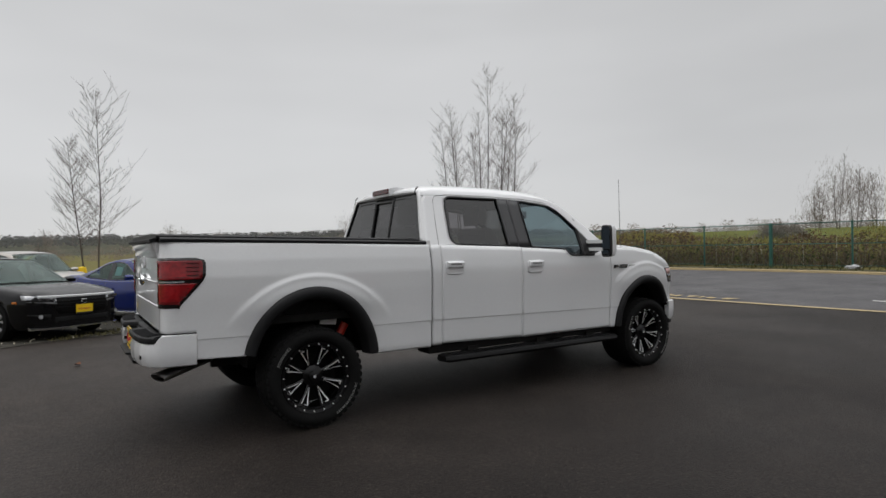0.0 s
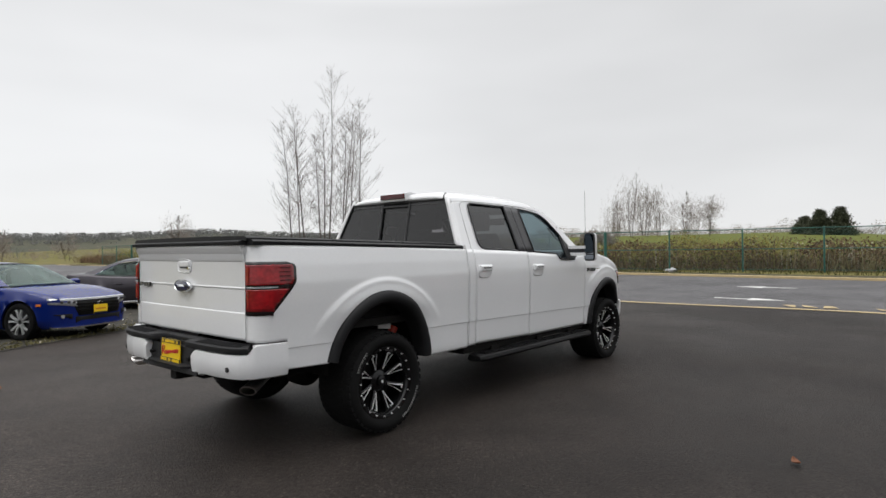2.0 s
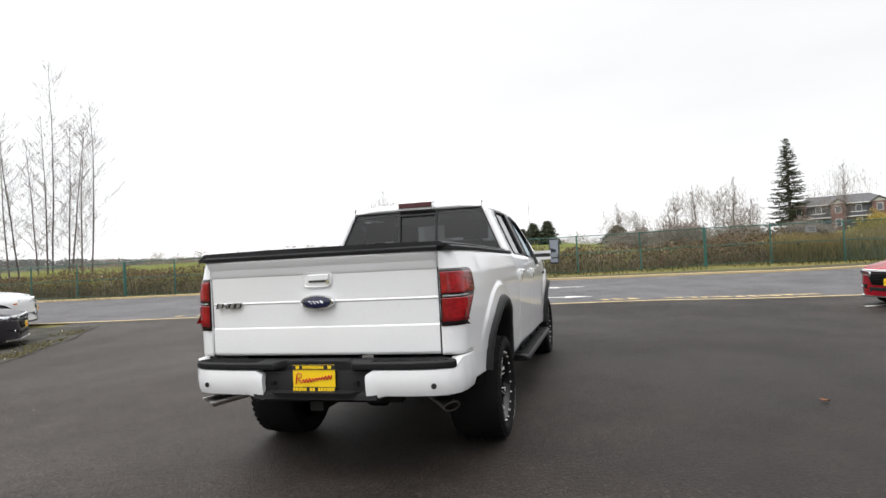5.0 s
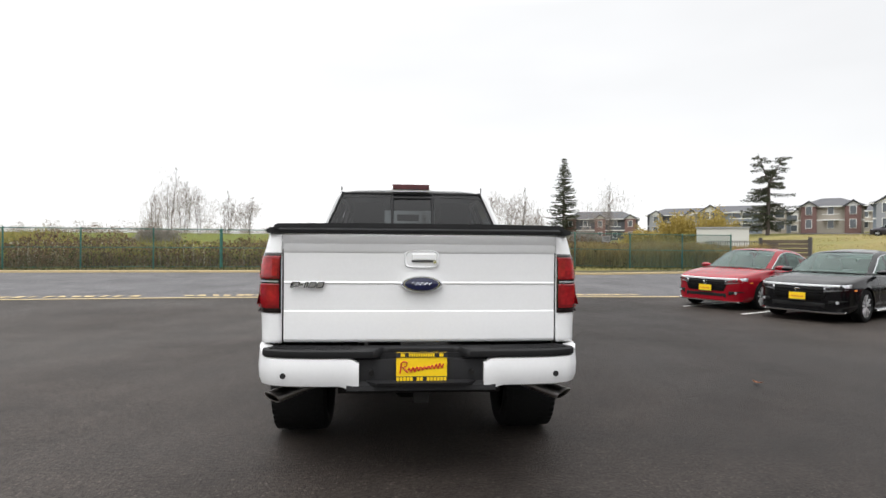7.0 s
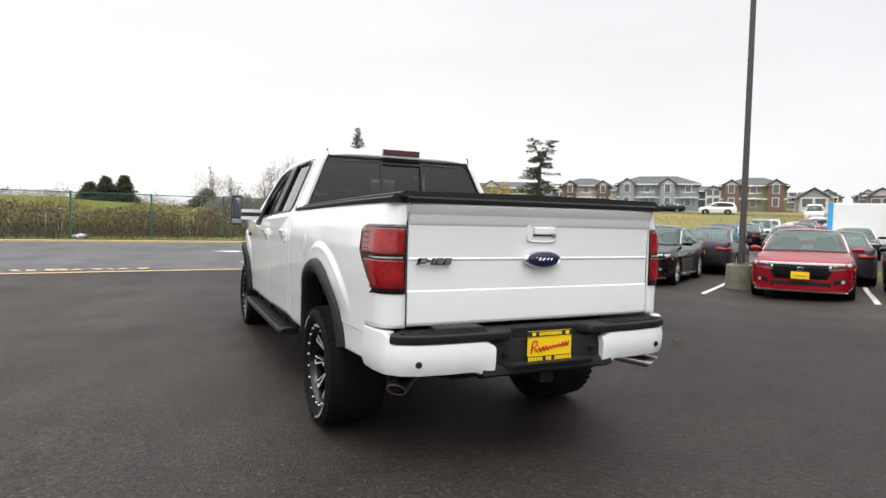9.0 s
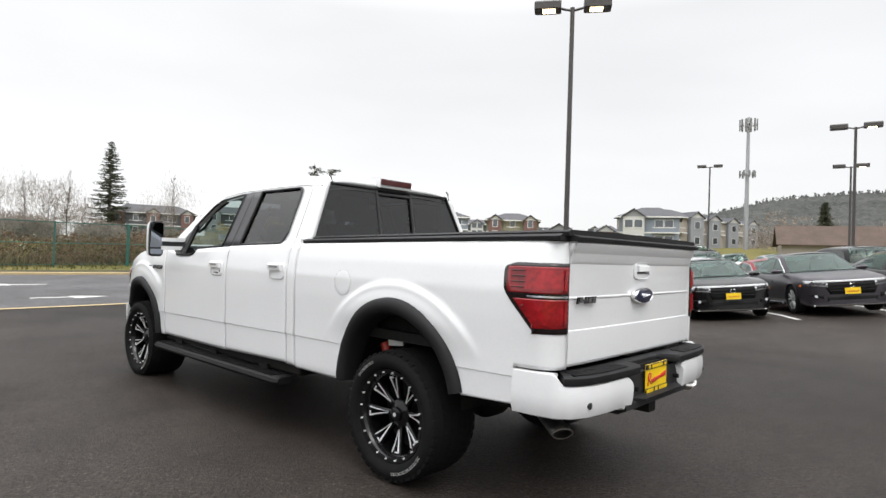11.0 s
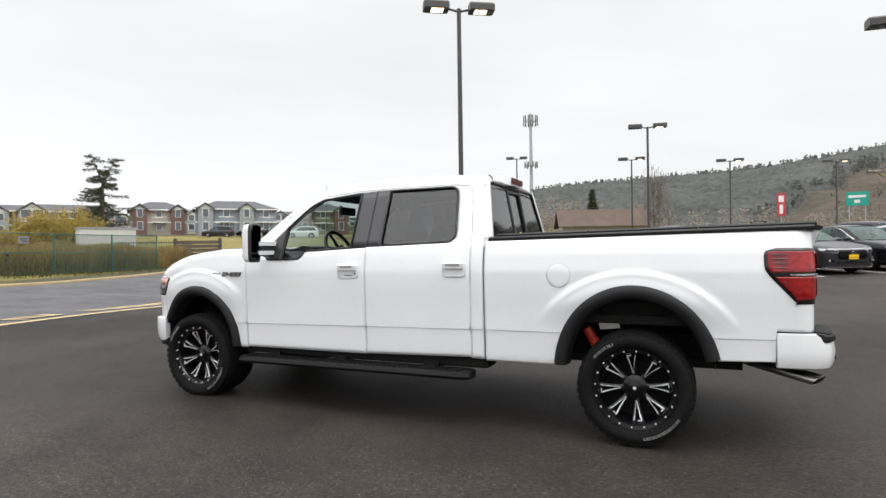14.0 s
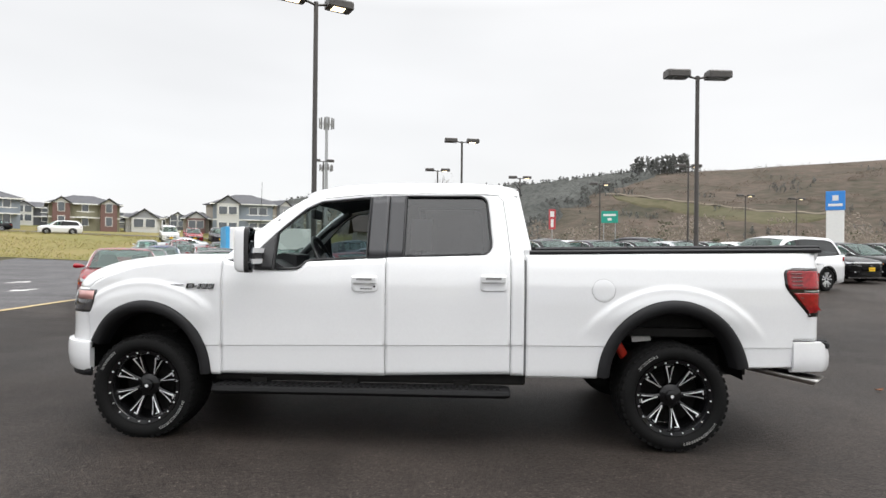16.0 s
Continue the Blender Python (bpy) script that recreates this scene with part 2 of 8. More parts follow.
G_TINT = glass_material("privacy_glass", (0.14, 0.135, 0.145), ior=1.62)
# bluish sky reflection is put into this pane's tint and sheen
G_BLUE = glass_material("tinted_glass_blue_sky_sheen", (0.26, 0.33, 0.37), sheen=(0.8, 0.93, 1.0), ior=1.75)
G_CLEAR = glass_material("clear_glass", (0.46, 0.54, 0.52))
G_CAR = glass_material("greenish_car_glass", (0.60, 0.74, 0.70), sheen=(0.80, 0.93, 0.89), ior=1.42)
M_MIRROR = material("dark_mirror_glass", (0.22, 0.24, 0.27), 0.02, metal=1.0, vary=0.0)

# the lot's last argument turns on the stretch painted dimmer
M_ASPHALT = asphalt_material("damp_asphalt_part_dimmed", (0.009, 0.0072, 0.0062), (0.051, 0.042, 0.0365), 0.56, True)
M_ROAD = asphalt_material("road_asphalt", (0.048, 0.046, 0.048), (0.098, 0.095, 0.098), 0.5)
M_LINE_Y = material("worn_yellow_road_paint", (0.30, 0.235, 0.13), 0.7, color2=(0.44, 0.33, 0.16), scale=4, fine=25)
M_LINE_W = material("worn_white_road_paint", (0.45, 0.44, 0.42), 0.7, color2=(0.7, 0.7, 0.68), scale=3, fine=25)
M_GRASS = material("mixed_grass_ground", (0.09, 0.095, 0.03), 0.95, color2=(0.17, 0.14, 0.055), scale=0.15, fine=2.5)
M_FIELD = material("bright_green_field", (0.10, 0.118, 0.022), 0.95, color2=(0.145, 0.14, 0.037), scale=0.05, fine=1.2)
M_GRAVEL = material("grey_gravel", (0.018, 0.017, 0.014), 0.95, color2=(0.085, 0.08, 0.068), scale=2.5, fine=30, bump=0.01)
M_DRY = material("dry_tan_grass", (0.14, 0.14, 0.05), 0.95, color2=(0.23, 0.18, 0.085), scale=0.12, fine=3)
M_CONCRETE = material("mossy_concrete", (0.20, 0.19, 0.15), 0.9, color2=(0.10, 0.10, 0.06), scale=5, fine=40, bump=0.003)
M_POLE = material("bronze_painted_pole", (0.05, 0.045, 0.042), 0.45, vary=0.15)
M_GALV = material("galvanised_steel", (0.35, 0.36, 0.37), 0.45, metal=0.5, vary=0.12)
M_FENCE = material("green_fence_steel", (0.02, 0.095, 0.075), 0.5, vary=0.25, scale=3)


# ---- mesh helpers ----
def part(name, bm, mat, parent=None, label="", smooth=None, solid=0.0, bevel=0.0):
    """Links a bmesh as one mesh object under a thing or a part."""
    bm.normal_update()
    me = bpy.data.meshes.new(name)
    bm.to_mesh(me)
    bm.free()
    for one in (mat if isinstance(mat, (list, tuple)) else [mat]):
        me.materials.append(one)
    if smooth is not None:
        me.polygons.foreach_set("use_smooth", [True] * len(me.polygons))
        me.set_sharp_from_angle(angle=radians(smooth))
    ob = new(name, me)
    ob.parent = parent
    if label:
        ob["label"] = label
    if solid:
        mod = ob.modifiers.new("thickness", "SOLIDIFY")
        mod.thickness, mod.offset = solid, -1
    if bevel:
        mod = ob.modifiers.new("edge", "BEVEL")
        mod.width, mod.segments, mod.limit_method = bevel, 2, "ANGLE"
    return ob


def thing(name, label, category, m=None, group="", kind=""):
    ob = new(name)
    ob.empty_display_size = 0.2
    if m is not None:
        ob.matrix_world = m
    return tagged(ob, label, category, group, kind)


def box(bm, x0, x1, y0, y1, z0, z1, m=None, mi=0):
    vs = [bm.verts.new(m @ Vector(c) if m else c) for c in ((x0, y0, z0), (x1, y0, z0), (x1, y1, z0), (x0, y1, z0), (x0, y0, z1), (x1, y0, z1), (x1, y1, z1), (x0, y1, z1))]
    for q in ((0, 3, 2, 1), (4, 5, 6, 7), (0, 1, 5, 4), (1, 2, 6, 5), (2, 3, 7, 6), (3, 0, 4, 7)):
        bm.faces.new([vs[i] for i in q]).material_index = mi
    return bm


def cbox(x0, x1, y0, y1, z0, z1):
    return box(bmesh.new(), min(x0, x1), max(x0, x1), min(y0, y1), max(y0, y1), z0, z1)


def rod(bm, p, q, r, r2=None, n=8, cap=True, mi=0):
    p, q = Vector(p), Vector(q)
    r2 = r if r2 is None else r2
    d = (q - p).normalized()
    u = d.cross(Vector((0, 0, 1)) if abs(d.z) < 0.9 else Vector((1, 0, 0))).normalized()
    v = d.cross(u)
    ring = lambda c, rr: [bm.verts.new(c + (u * math.cos(2 * math.pi * i / n) + v * math.sin(2 * math.pi * i / n)) * rr) for i in range(n)]
    a, b = ring(p, r), ring(q, r2)
    for i in range(n):
        bm.faces.new((a[i], a[(i + 1) % n], b[(i + 1) % n], b[i])).material_index = mi
    if cap:
        bm.faces.new(a[::-1]).material_index = mi
        bm.faces.new(b).material_index = mi
    return bm


def loft(bm, rings, closed=True, cap=False, mi=0):
    """Skins a list of equal rings of points."""
    rows = [[bm.verts.new(p) for p in ring] for ring in rings]
    k = len(rows[0])
    for a, b in zip(rows, rows[1:]):
        for i in range(k if closed else k - 1):
            j = (i + 1) % k
            try:
                bm.faces.new((a[i], a[j], b[j], b[i])).material_index = mi
            except ValueError:
                pass
    if cap:
        bm.faces.new(rows[0][::-1]).material_index = mi
        bm.faces.new(rows[-1]).material_index = mi
    return bm


def pipe(bm, pts, r, n=8, mi=0):
    """A bent bar through points."""
    pts = [Vector(p) for p in pts]
    rings = []
    for i, p in enumerate(pts):
        d = (pts[min(i + 1, len(pts) - 1)] - pts[max(i - 1, 0)]).normalized()
        u = d.cross(Vector((0, 0, 1)) if abs(d.z) < 0.9 else Vector((1, 0, 0))).normalized()
        v = d.cross(u)
        rings.append([p + (u * math.cos(2 * math.pi * k / n) + v * math.sin(2 * math.pi * k / n)) * r for k in range(n)])
    return loft(bm, rings, True, True, mi)


def lathe_y(bm, prof, n=48, mi=0):
    """Turns a profile of (radius, y) about the y axis."""
    rows = [[(r * math.sin(2 * math.pi * i / n), y, r * math.cos(2 * math.pi * i / n)) for i in range(n)] for r, y in prof]
    return loft(bm, rows, True, False, mi)


def lerp(pts, x):
    """Piecewise-linear value at x of points in rising order."""
    if x <= pts[0][0]:
        return pts[0][1]
    for (a, p), (b, q) in zip(pts, pts[1:]):
        if x <= b:
            return p + (q - p) * (x - a) / (b - a)
    return pts[-1][1]


def step(a, b, v):
    s = min(1, max(0, (v - a) / (b - a)))
    return s * s * (3 - 2 * s)


def flip_all(bm):
    bmesh.ops.reverse_faces(bm, faces=bm.faces[:])
    return bm


def out(bm):
    bmesh.ops.recalc_face_normals(bm, faces=bm.faces[:])
    return bm


def text_mesh(words, size, depth, m, spread=1.0, shear=0.0):
    """Lettering in the built-in font, as a bmesh in the x-z plane of m, reading along +x and facing -y."""
    cu = bpy.data.curves.new("lettering", "FONT")
    cu.body, cu.size, cu.extrude, cu.align_x, cu.align_y, cu.shear = words, size, depth, "CENTER", "CENTER", shear
    ob = bpy.data.objects.new("lettering", cu)
    me = bpy.data.meshes.new_from_object(ob)
    bm = bmesh.new()
    bm.from_mesh(me)
    bpy.data.objects.remove(ob)
    bpy.data.meshes.remove(me)
    bm.transform(m @ pose(0, 0, 0, 90, 0, 0) @ Matrix.Diagonal((spread, 1, 1, 1)))
    return bm


def softplus(v, k=1.5):
    return k * math.log1p(math.exp(min(60.0, v / k)))


def ground_z(x, y):
    """The lot is level under the truck and climbs gently to the road and to the far rows."""
    k = step(-8, -2, y)
    z = 0.018 * softplus(x - 3.5) * k + 0.03 * softplus(x - 9.8) * (1 - k) + 0.02
    low = step(-1, 5, x) * (1 - (1 - step(4, 14, x)) * step(16, 26, -y))
    z += (0.058 * (softplus(-y - 6.5, 1.0) - softplus(-y - 13.5, 1.0)) + 0.018 * softplus(-y - 13.5, 1.0)) * (1 - low) + 0.012 * (softplus(-y - 14) - softplus(-y - 4.8)) * low + 0.03 * softplus(-y - 50, 4) * low
    z += 0.035 * softplus(min(x, 130) - 50, 8) * step(-25, 20, y) + 1.5 * step(38, 62, -y) * step(10, 35, x)
    z -= 0.028 * (softplus(y - 4, 1.0) - softplus(y - 11, 1.0)) * (1 - step(4, 10, x))
    r = math.hypot(x, y)
    return z if r < 900 else z * max(0, 1 - (r - 900) / 1500)


def leaf_material(name, dark, light, rough=0.9, thin=0.0):
    """Leaves, blades and twigs: each piece takes its own shade between two colours."""
    m = bpy.data.materials.new(name)
    m.use_nodes = True
    n, l = m.node_tree.nodes, m.node_tree.links
    b = n["Principled BSDF"]
    b.inputs["Roughness"].default_value, b.inputs["Specular IOR Level"].default_value = rough, 0.2
    geo, mix = n.new("ShaderNodeNewGeometry"), n.new("ShaderNodeMix")
    mix.data_type = "RGBA"
    mix.inputs[6].default_value, mix.inputs[7].default_value = (*dark, 1), (*light, 1)
    l.new(geo.outputs["Random Per Island"], mix.inputs["Factor"])
    l.new(mix.outputs[2], b.inputs["Base Color"])
    if thin:
        tr, mx = n.new("ShaderNodeBsdfTranslucent"), n.new("ShaderNodeMixShader")
        mx.inputs[0].default_value = thin
        l.new(mix.outputs[2], tr.inputs["Color"])
        l.new(b.outputs[0], mx.inputs[1])
        l.new(tr.outputs[0], mx.inputs[2])
        l.new(mx.outputs[0], n["Material Output"].inputs["Surface"])
    return m


L_BROWN = leaf_material("brown_bramble", (0.085, 0.056, 0.036), (0.235, 0.16, 0.10), thin=0.3)
L_RUST = leaf_material("rusty_dead_leaves", (0.07, 0.042, 0.025), (0.21, 0.13, 0.075), thin=0.25)
L_TAN = leaf_material("tan_dry_grass", (0.20, 0.16, 0.08), (0.31, 0.25, 0.14), thin=0.3)
L_GREEN = leaf_material("green_undergrowth", (0.032, 0.038, 0.014), (0.11, 0.105, 0.035), thin=0.3)
L_PALE = leaf_material("pale_seed_heads", (0.35, 0.30, 0.22), (0.6, 0.55, 0.45))
L_TWIG = leaf_material("grey_brown_twigs", (0.12, 0.10, 0.09), (0.23, 0.195, 0.175), thin=0.2)
L_BARK = leaf_material("grey_brown_bark", (0.06, 0.05, 0.045), (0.13, 0.11, 0.10))
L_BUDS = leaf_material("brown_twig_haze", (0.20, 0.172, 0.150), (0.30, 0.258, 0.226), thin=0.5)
L_MEADOW = leaf_material("yellow_green_grass", (0.19, 0.175, 0.05), (0.35, 0.31, 0.10), thin=0.4)
L_MOSS = leaf_material("dull_olive_moss", (0.085, 0.078, 0.035), (0.17, 0.15, 0.07), thin=0.3)
L_OSIER = leaf_material("yellow_brown_osier", (0.16, 0.115, 0.05), (0.36, 0.27, 0.11), thin=0.35)
L_OLIVE = leaf_material("yellow_olive_leaves", (0.16, 0.145, 0.042), (0.35, 0.30, 0.095), thin=0.4)
L_SPRUCE = leaf_material("dark_spruce_needles", (0.03, 0.038, 0.024), (0.09, 0.095, 0.06), thin=0.3)
L_WILLOW = leaf_material("yellow_green_willow", (0.23, 0.172, 0.045), (0.41, 0.315, 0.09), thin=0.4)
# paler and greyer than near foliage: distance haze put into the colour
L_HILL = leaf_material("far_forest_in_haze", (0.135, 0.138, 0.132), (0.17, 0.172, 0.164), thin=0.5)
# haze before the far woods is mixed into these lifted browns
L_HILLBROWN = leaf_material("far_brown_scrub_in_haze", (0.20, 0.165, 0.14), (0.29, 0.24, 0.20), thin=0.5)
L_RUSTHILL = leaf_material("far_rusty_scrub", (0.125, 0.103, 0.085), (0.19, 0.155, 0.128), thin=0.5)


def raw(name, verts, faces, mat, parent=None, label=""):
    me = bpy.data.meshes.new(name)
    me.from_pydata([tuple(v) for v in verts], [], faces)
    me.materials.append(mat)
    ob = new(name, me)
    ob.parent = parent
    if label:
        ob["label"] = label
    return ob


def blades(rng, bases, heights, widths, lean, curl=0.0):
    """Thin bent blades standing on the given bases: verts and quads."""
    n = len(bases)
    az, face = rng.uniform(0, 2 * np.pi, n), rng.uniform(0, 2 * np.pi, n)
    tilt = np.abs(rng.normal(0, lean, n))
    d = np.stack([np.cos(az) * np.sin(tilt), np.sin(az) * np.sin(tilt), np.cos(tilt)], 1)
    side = np.stack([np.cos(face), np.sin(face), np.zeros(n)], 1) * (widths / 2)[:, None]
    mid = bases + d * (heights * 0.55)[:, None]
    bend = np.stack([np.cos(az), np.sin(az), np.full(n, -0.6)], 1) * (curl * heights * rng.uniform(0.2, 1, n))[:, None]
    top = bases + d * heights[:, None] + bend
    v = np.stack([bases - side, bases + side, mid + side * 0.8, mid - side * 0.8, top + side * 0.15, top - side * 0.15], 1).reshape(-1, 3)
    f = [q for i in range(0, 6 * n, 6) for q in ((i, i + 1, i + 2, i + 3), (i + 3, i + 2, i + 4, i + 5))]
    return v, f


def flakes(rng, pts, size):
    """Small loose leaves: one bent quad each."""
    n = len(pts)
    a, b = rng.normal(size=(n, 3)), rng.normal(size=(n, 3))
    a /= np.linalg.norm(a, axis=1)[:, None]
    b -= a * (a * b).sum(1)[:, None]
    b /= np.linalg.norm(b, axis=1)[:, None]
    s = (size * rng.uniform(0.5, 1.3, n))[:, None]
    v = np.stack([pts - a * s, pts + b * s * 0.5, pts + a * s, pts - b * s * 0.5], 1).reshape(-1, 3)
    return v, [(i, i + 1, i + 2, i + 3) for i in range(0, 4 * n, 4)]

# ---- the pickup truck ----
HUBS, HUB_Z = (0.0, 3.985), 0.424
SIDE = [(0.48, 0.955), (0.60, 0.978), (0.74, 0.983), (0.797, 0.986), (0.801, 0.991), (0.95, 0.993), (1.10, 1.0), (1.24, 1.0), (1.36, 0.984), (1.46, 0.958), (1.55, 0.93)]


def tuck(x):
    """The bed draws in towards the tailgate."""
    return 0.042 * min(1, max(0, (-x - 0.25) / 0.8)) ** 2


def crease_z(x):
    """Height of the pressed line along the flank."""
    return lerp([(-1.1, 0.797), (1.1, 0.785), (3.4, 0.750), (4.5, 0.735)], x)


def side_y(x, z):
    y = lerp(SIDE, z + (0.797 - crease_z(x)) * (1 - step(0.85, 1.1, z)))
    y -= tuck(x)
    if x > 3.5:
        y -= 0.085 * ((x - 3.5) / 1.05) ** 2
    for hub in HUBS:
        r = math.hypot(x - hub - 0.005, z - 0.45)
        y += (0.018 * step(-0.80, -0.77, -r) + 0.008 * step(-0.755, -0.68, -r)) * step(0.82, 1.05, z) * (1 if hub == 0 else step(3.40, 3.56, x))
    return y


def green_y(z):
    """Half width of the cab above the belt."""
    return 0.955 - 0.43 * (z - 1.42)


def span(a, b, n):
    return [a + (b - a) * i / n for i in range(n + 1)]


def rail_y(z):
    """The roof rail turns in towards the roof."""
    return green_y(z) - 5.0 * max(0, z - 1.93) ** 2


def side_panel(side, xs, low, high, n=22, fy=side_y, turn=False):
    bm = bmesh.new()
    creased = fy is side_y
    rows = []
    for x in xs:
        lo, hi = low(x), high(x)
        if creased:
            mark = crease_z(x)
            a, b = min(max(lo, mark), hi), min(max(lo, mark + 0.004), hi)
            zs = span(lo, a, n // 3) + span(b, hi, n - n // 3)
        else:
            zs = span(lo, hi, n)
        rows.append([(x, side * fy(x, z), z) for z in zs])
    if turn:
        # rounded rear corner, running on to the tailgate's edge
        x0, zs = xs[0], [p[2] for p in rows[0]]
        bend = [[(x0 - 0.115 * math.sin(a), side * (fy(x0, z) - 0.11 * (1 - math.cos(a))), z) for z in zs] for a in span(math.pi / 2, 0, 8)[:-1]]
        rows = [[(x0 - 0.117, side * 0.822, z) for z in zs]] + bend + rows
    loft(bm, rows, False)
    if (side > 0) == (xs[0] > xs[-1]):
        flip_all(bm)
    bmesh.ops.remove_doubles(bm, verts=bm.verts[:], dist=0.0004)
    return bm


def arch(hub, rx, rz, zc, x, base):
    u = (x - hub) / rx
    return base if abs(u) >= 1 else max(base, zc + rz * math.sqrt(1 - u * u))


WING_TOP = [(3.395, 1.41), (3.8, 1.385), (4.1, 1.335), (4.3, 1.27), (4.4, 1.22), (4.46, 1.17)]
truck = thing("pickup_truck", "white lifted crew-cab pickup truck with black wheels, parked on damp asphalt", "pickup truck")
WHITE = PAINT["white"]
BACK = 0.04


def badge_strokes(m, high, wide, host):
    """A slanted emblem of plain outlined blocks in the x-z plane of m, facing -y."""
    shear = Matrix(((1, 0, 0.35, 0), (0, 1, 0, 0), (0, 0, 1, 0), (0, 0, 0, 1)))
    u = wide / 100
    for x0, x1, z0, z1 in ((-50, -24, 0.18, 1.0), (-50, -41, 0.0, 1.0), (-22, -12, 0.38, 0.62), (-8, 2, 0.0, 1.0), (6, 26, 0.0, 1.0), (30, 50, 0.0, 1.0)):
        a, b = (z0 - 0.5) * high, (z1 - 0.5) * high
        plate_ = part("badge_block", box(bmesh.new(), x0 * u, x1 * u, -0.006, 0.004, a, b, m @ shear), M_BLACKINK, host, "dark outlined emblem block")
        e = min(0.0045, (b - a) * 0.3)
        part("badge_face", box(bmesh.new(), x0 * u + e, x1 * u - e, -0.008, -0.005, a + e, b - e, m @ shear), M_BADGE, plate_)


def truck_sides():
    for s in (1, -1):
        body = part("bed_side", side_panel(s, sorted(span(-0.98, 1.082, 110) + [-0.872, -0.866]), lambda x: arch(0, 0.54, 0.575, 0.53, x, lerp([(-1.02, 0.853), (-0.872, 0.853), (-0.866, 0.655), (-0.53, 0.645), (0.5, 0.55), (1.07, 0.55)], x)), lambda x: lerp([(-1.02, 1.50), (1.07, 1.462)], x), 44, turn=True), WHITE, truck, smooth=40, solid=0.03)
        part("front_fender", side_panel(s, span(3.3945, 4.46, 60), lambda x: arch(3.98, 0.5, 0.54, 0.51, x, lerp([(3.395, 0.53), (3.5, 0.53), (4.4, 0.76), (4.46, 0.765)], x)), lambda x: lerp(WING_TOP, x), 34), WHITE, truck, smooth=40, solid=0.03)
        belt_f = lambda x: lerp([(2.145, 1.425), (2.74, 1.395), (2.80, 1.335), (3.10, 1.325), (3.2, 1.36), (3.39, 1.41)], x)
        door = part("front_door", side_panel(s, span(2.1425, 3.3895, 50), lambda x: 0.54, belt_f, 24), WHITE, truck, smooth=40, solid=0.04)
        door2 = part("rear_door", side_panel(s, span(1.2025, 2.1375, 36), lambda x: lerp([(1.205, 0.57), (2.135, 0.545)], x), lambda x: lerp([(1.205, 1.46), (2.135, 1.43)], x), 24), WHITE, truck, smooth=40, solid=0.04)
        part("cab_corner", side_panel(s, span(1.10, 1.1975, 5), lambda x: 0.56, lambda x: 1.462, 24), WHITE, truck, smooth=40, solid=0.04)
        # upper rear pillar and roof rail
        roof_hi = lambda x: lerp([(1.06, 1.9), (1.15, 1.965), (1.3, 1.985), (2.0, 1.985), (2.35, 1.972), (2.55, 1.952), (2.72, 1.92), (2.82, 1.885), (2.95, 1.80), (3.12, 1.66), (3.38, 1.425)], x)
        glass_edge = lambda z: lerp([(1.455, 1.43), (1.468, 1.415), (1.473, 1.385), (1.488, 1.362), (1.51, 1.349), (1.537, 1.345), (1.56, 1.345), (1.62, 1.352), (1.80, 1.368), (1.855, 1.374), (1.885, 1.383), (1.905, 1.40), (1.916, 1.425), (1.925, 1.46)], z)
        back_x = lambda z: 1.05 + 0.19 * (z - 1.46) + 6.0 * max(0, z - 1.86) ** 2
        bm = loft(bmesh.new(), [[(x, s * green_y(z), z) for x in span(back_x(z), glass_edge(z), 6)] for z in span(1.455, 1.925, 48)], False)
        part("rear_pillar", flip_all(bm) if s > 0 else bm, WHITE, truck, smooth=40, solid=0.04)
        top = lambda x: lerp([(1.13, 1.92), (1.38, 1.925), (2.05, 1.92), (2.35, 1.905), (2.68, 1.87), (2.80, 1.81), (3.02, 1.60), (3.19, 1.415), (3.385, 1.40)], x)
        part("roof_rail", side_panel(s, span(1.13, 3.385, 60), top, lambda x: max(top(x) + 0.004, roof_hi(x) + 0.002), 6, lambda x, z: rail_y(z)), WHITE, truck, smooth=50, solid=0.04)
        # black centre pillar and door mirror sail
        for x0, x1, host in ((2.01, 2.137, door2), (2.143, 2.29, door)):
            part("centre_pillar", side_panel(s, span(x0, x1, 6), lambda x: 1.432, lambda x: 1.917 if x < 2.2 else 1.908, 8, lambda x, z: green_y(z) + 0.004), M_PILLAR, host, "dark grey pillar panel", smooth=40, solid=0.03)
        sail_lo = lambda x: 1.33 if x < 3.15 else 1.36
        part("mirror_sail", side_panel(s, span(2.99, 3.2, 8), sail_lo, lambda x: max(1.37, lerp([(2.99, 1.63), (3.19, 1.42), (3.3, 1.40)], x)), 8, lambda x, z: green_y(z) + 0.004), M_TRIM, truck, smooth=40, solid=0.03)
        # glazing with black surrounds
        rear_lo = lambda x: 1.468 - 0.034 * (x - 1.345) + (0.07 - math.sqrt(max(0, 0.0049 - (1.415 - x) ** 2)) if x < 1.415 else 0)
        rear_hi = lambda x: lerp([(1.345, 1.56), (1.352, 1.62), (1.368, 1.80), (1.374, 1.855), (1.383, 1.885), (1.40, 1.905), (1.425, 1.916), (1.46, 1.918), (2.01, 1.915)], x)
        rear_xs = [1.345 + 0.665 * u * u for u in span(0, 1, 30)]
        part("rear_door_window", side_panel(s, rear_xs, rear_lo, rear_hi, 8, lambda x, z: green_y(z) - 0.012), G_TINT, truck, "dark privacy glass", smooth=40)
        front_lo = lambda x: lerp([(2.29, 1.432), (2.74, 1.405), (2.80, 1.345), (3.0, 1.335)], x)
        front_hi = lambda x: lerp([(2.29, 1.905), (2.68, 1.86), (2.80, 1.80), (3.0, 1.61)], x)
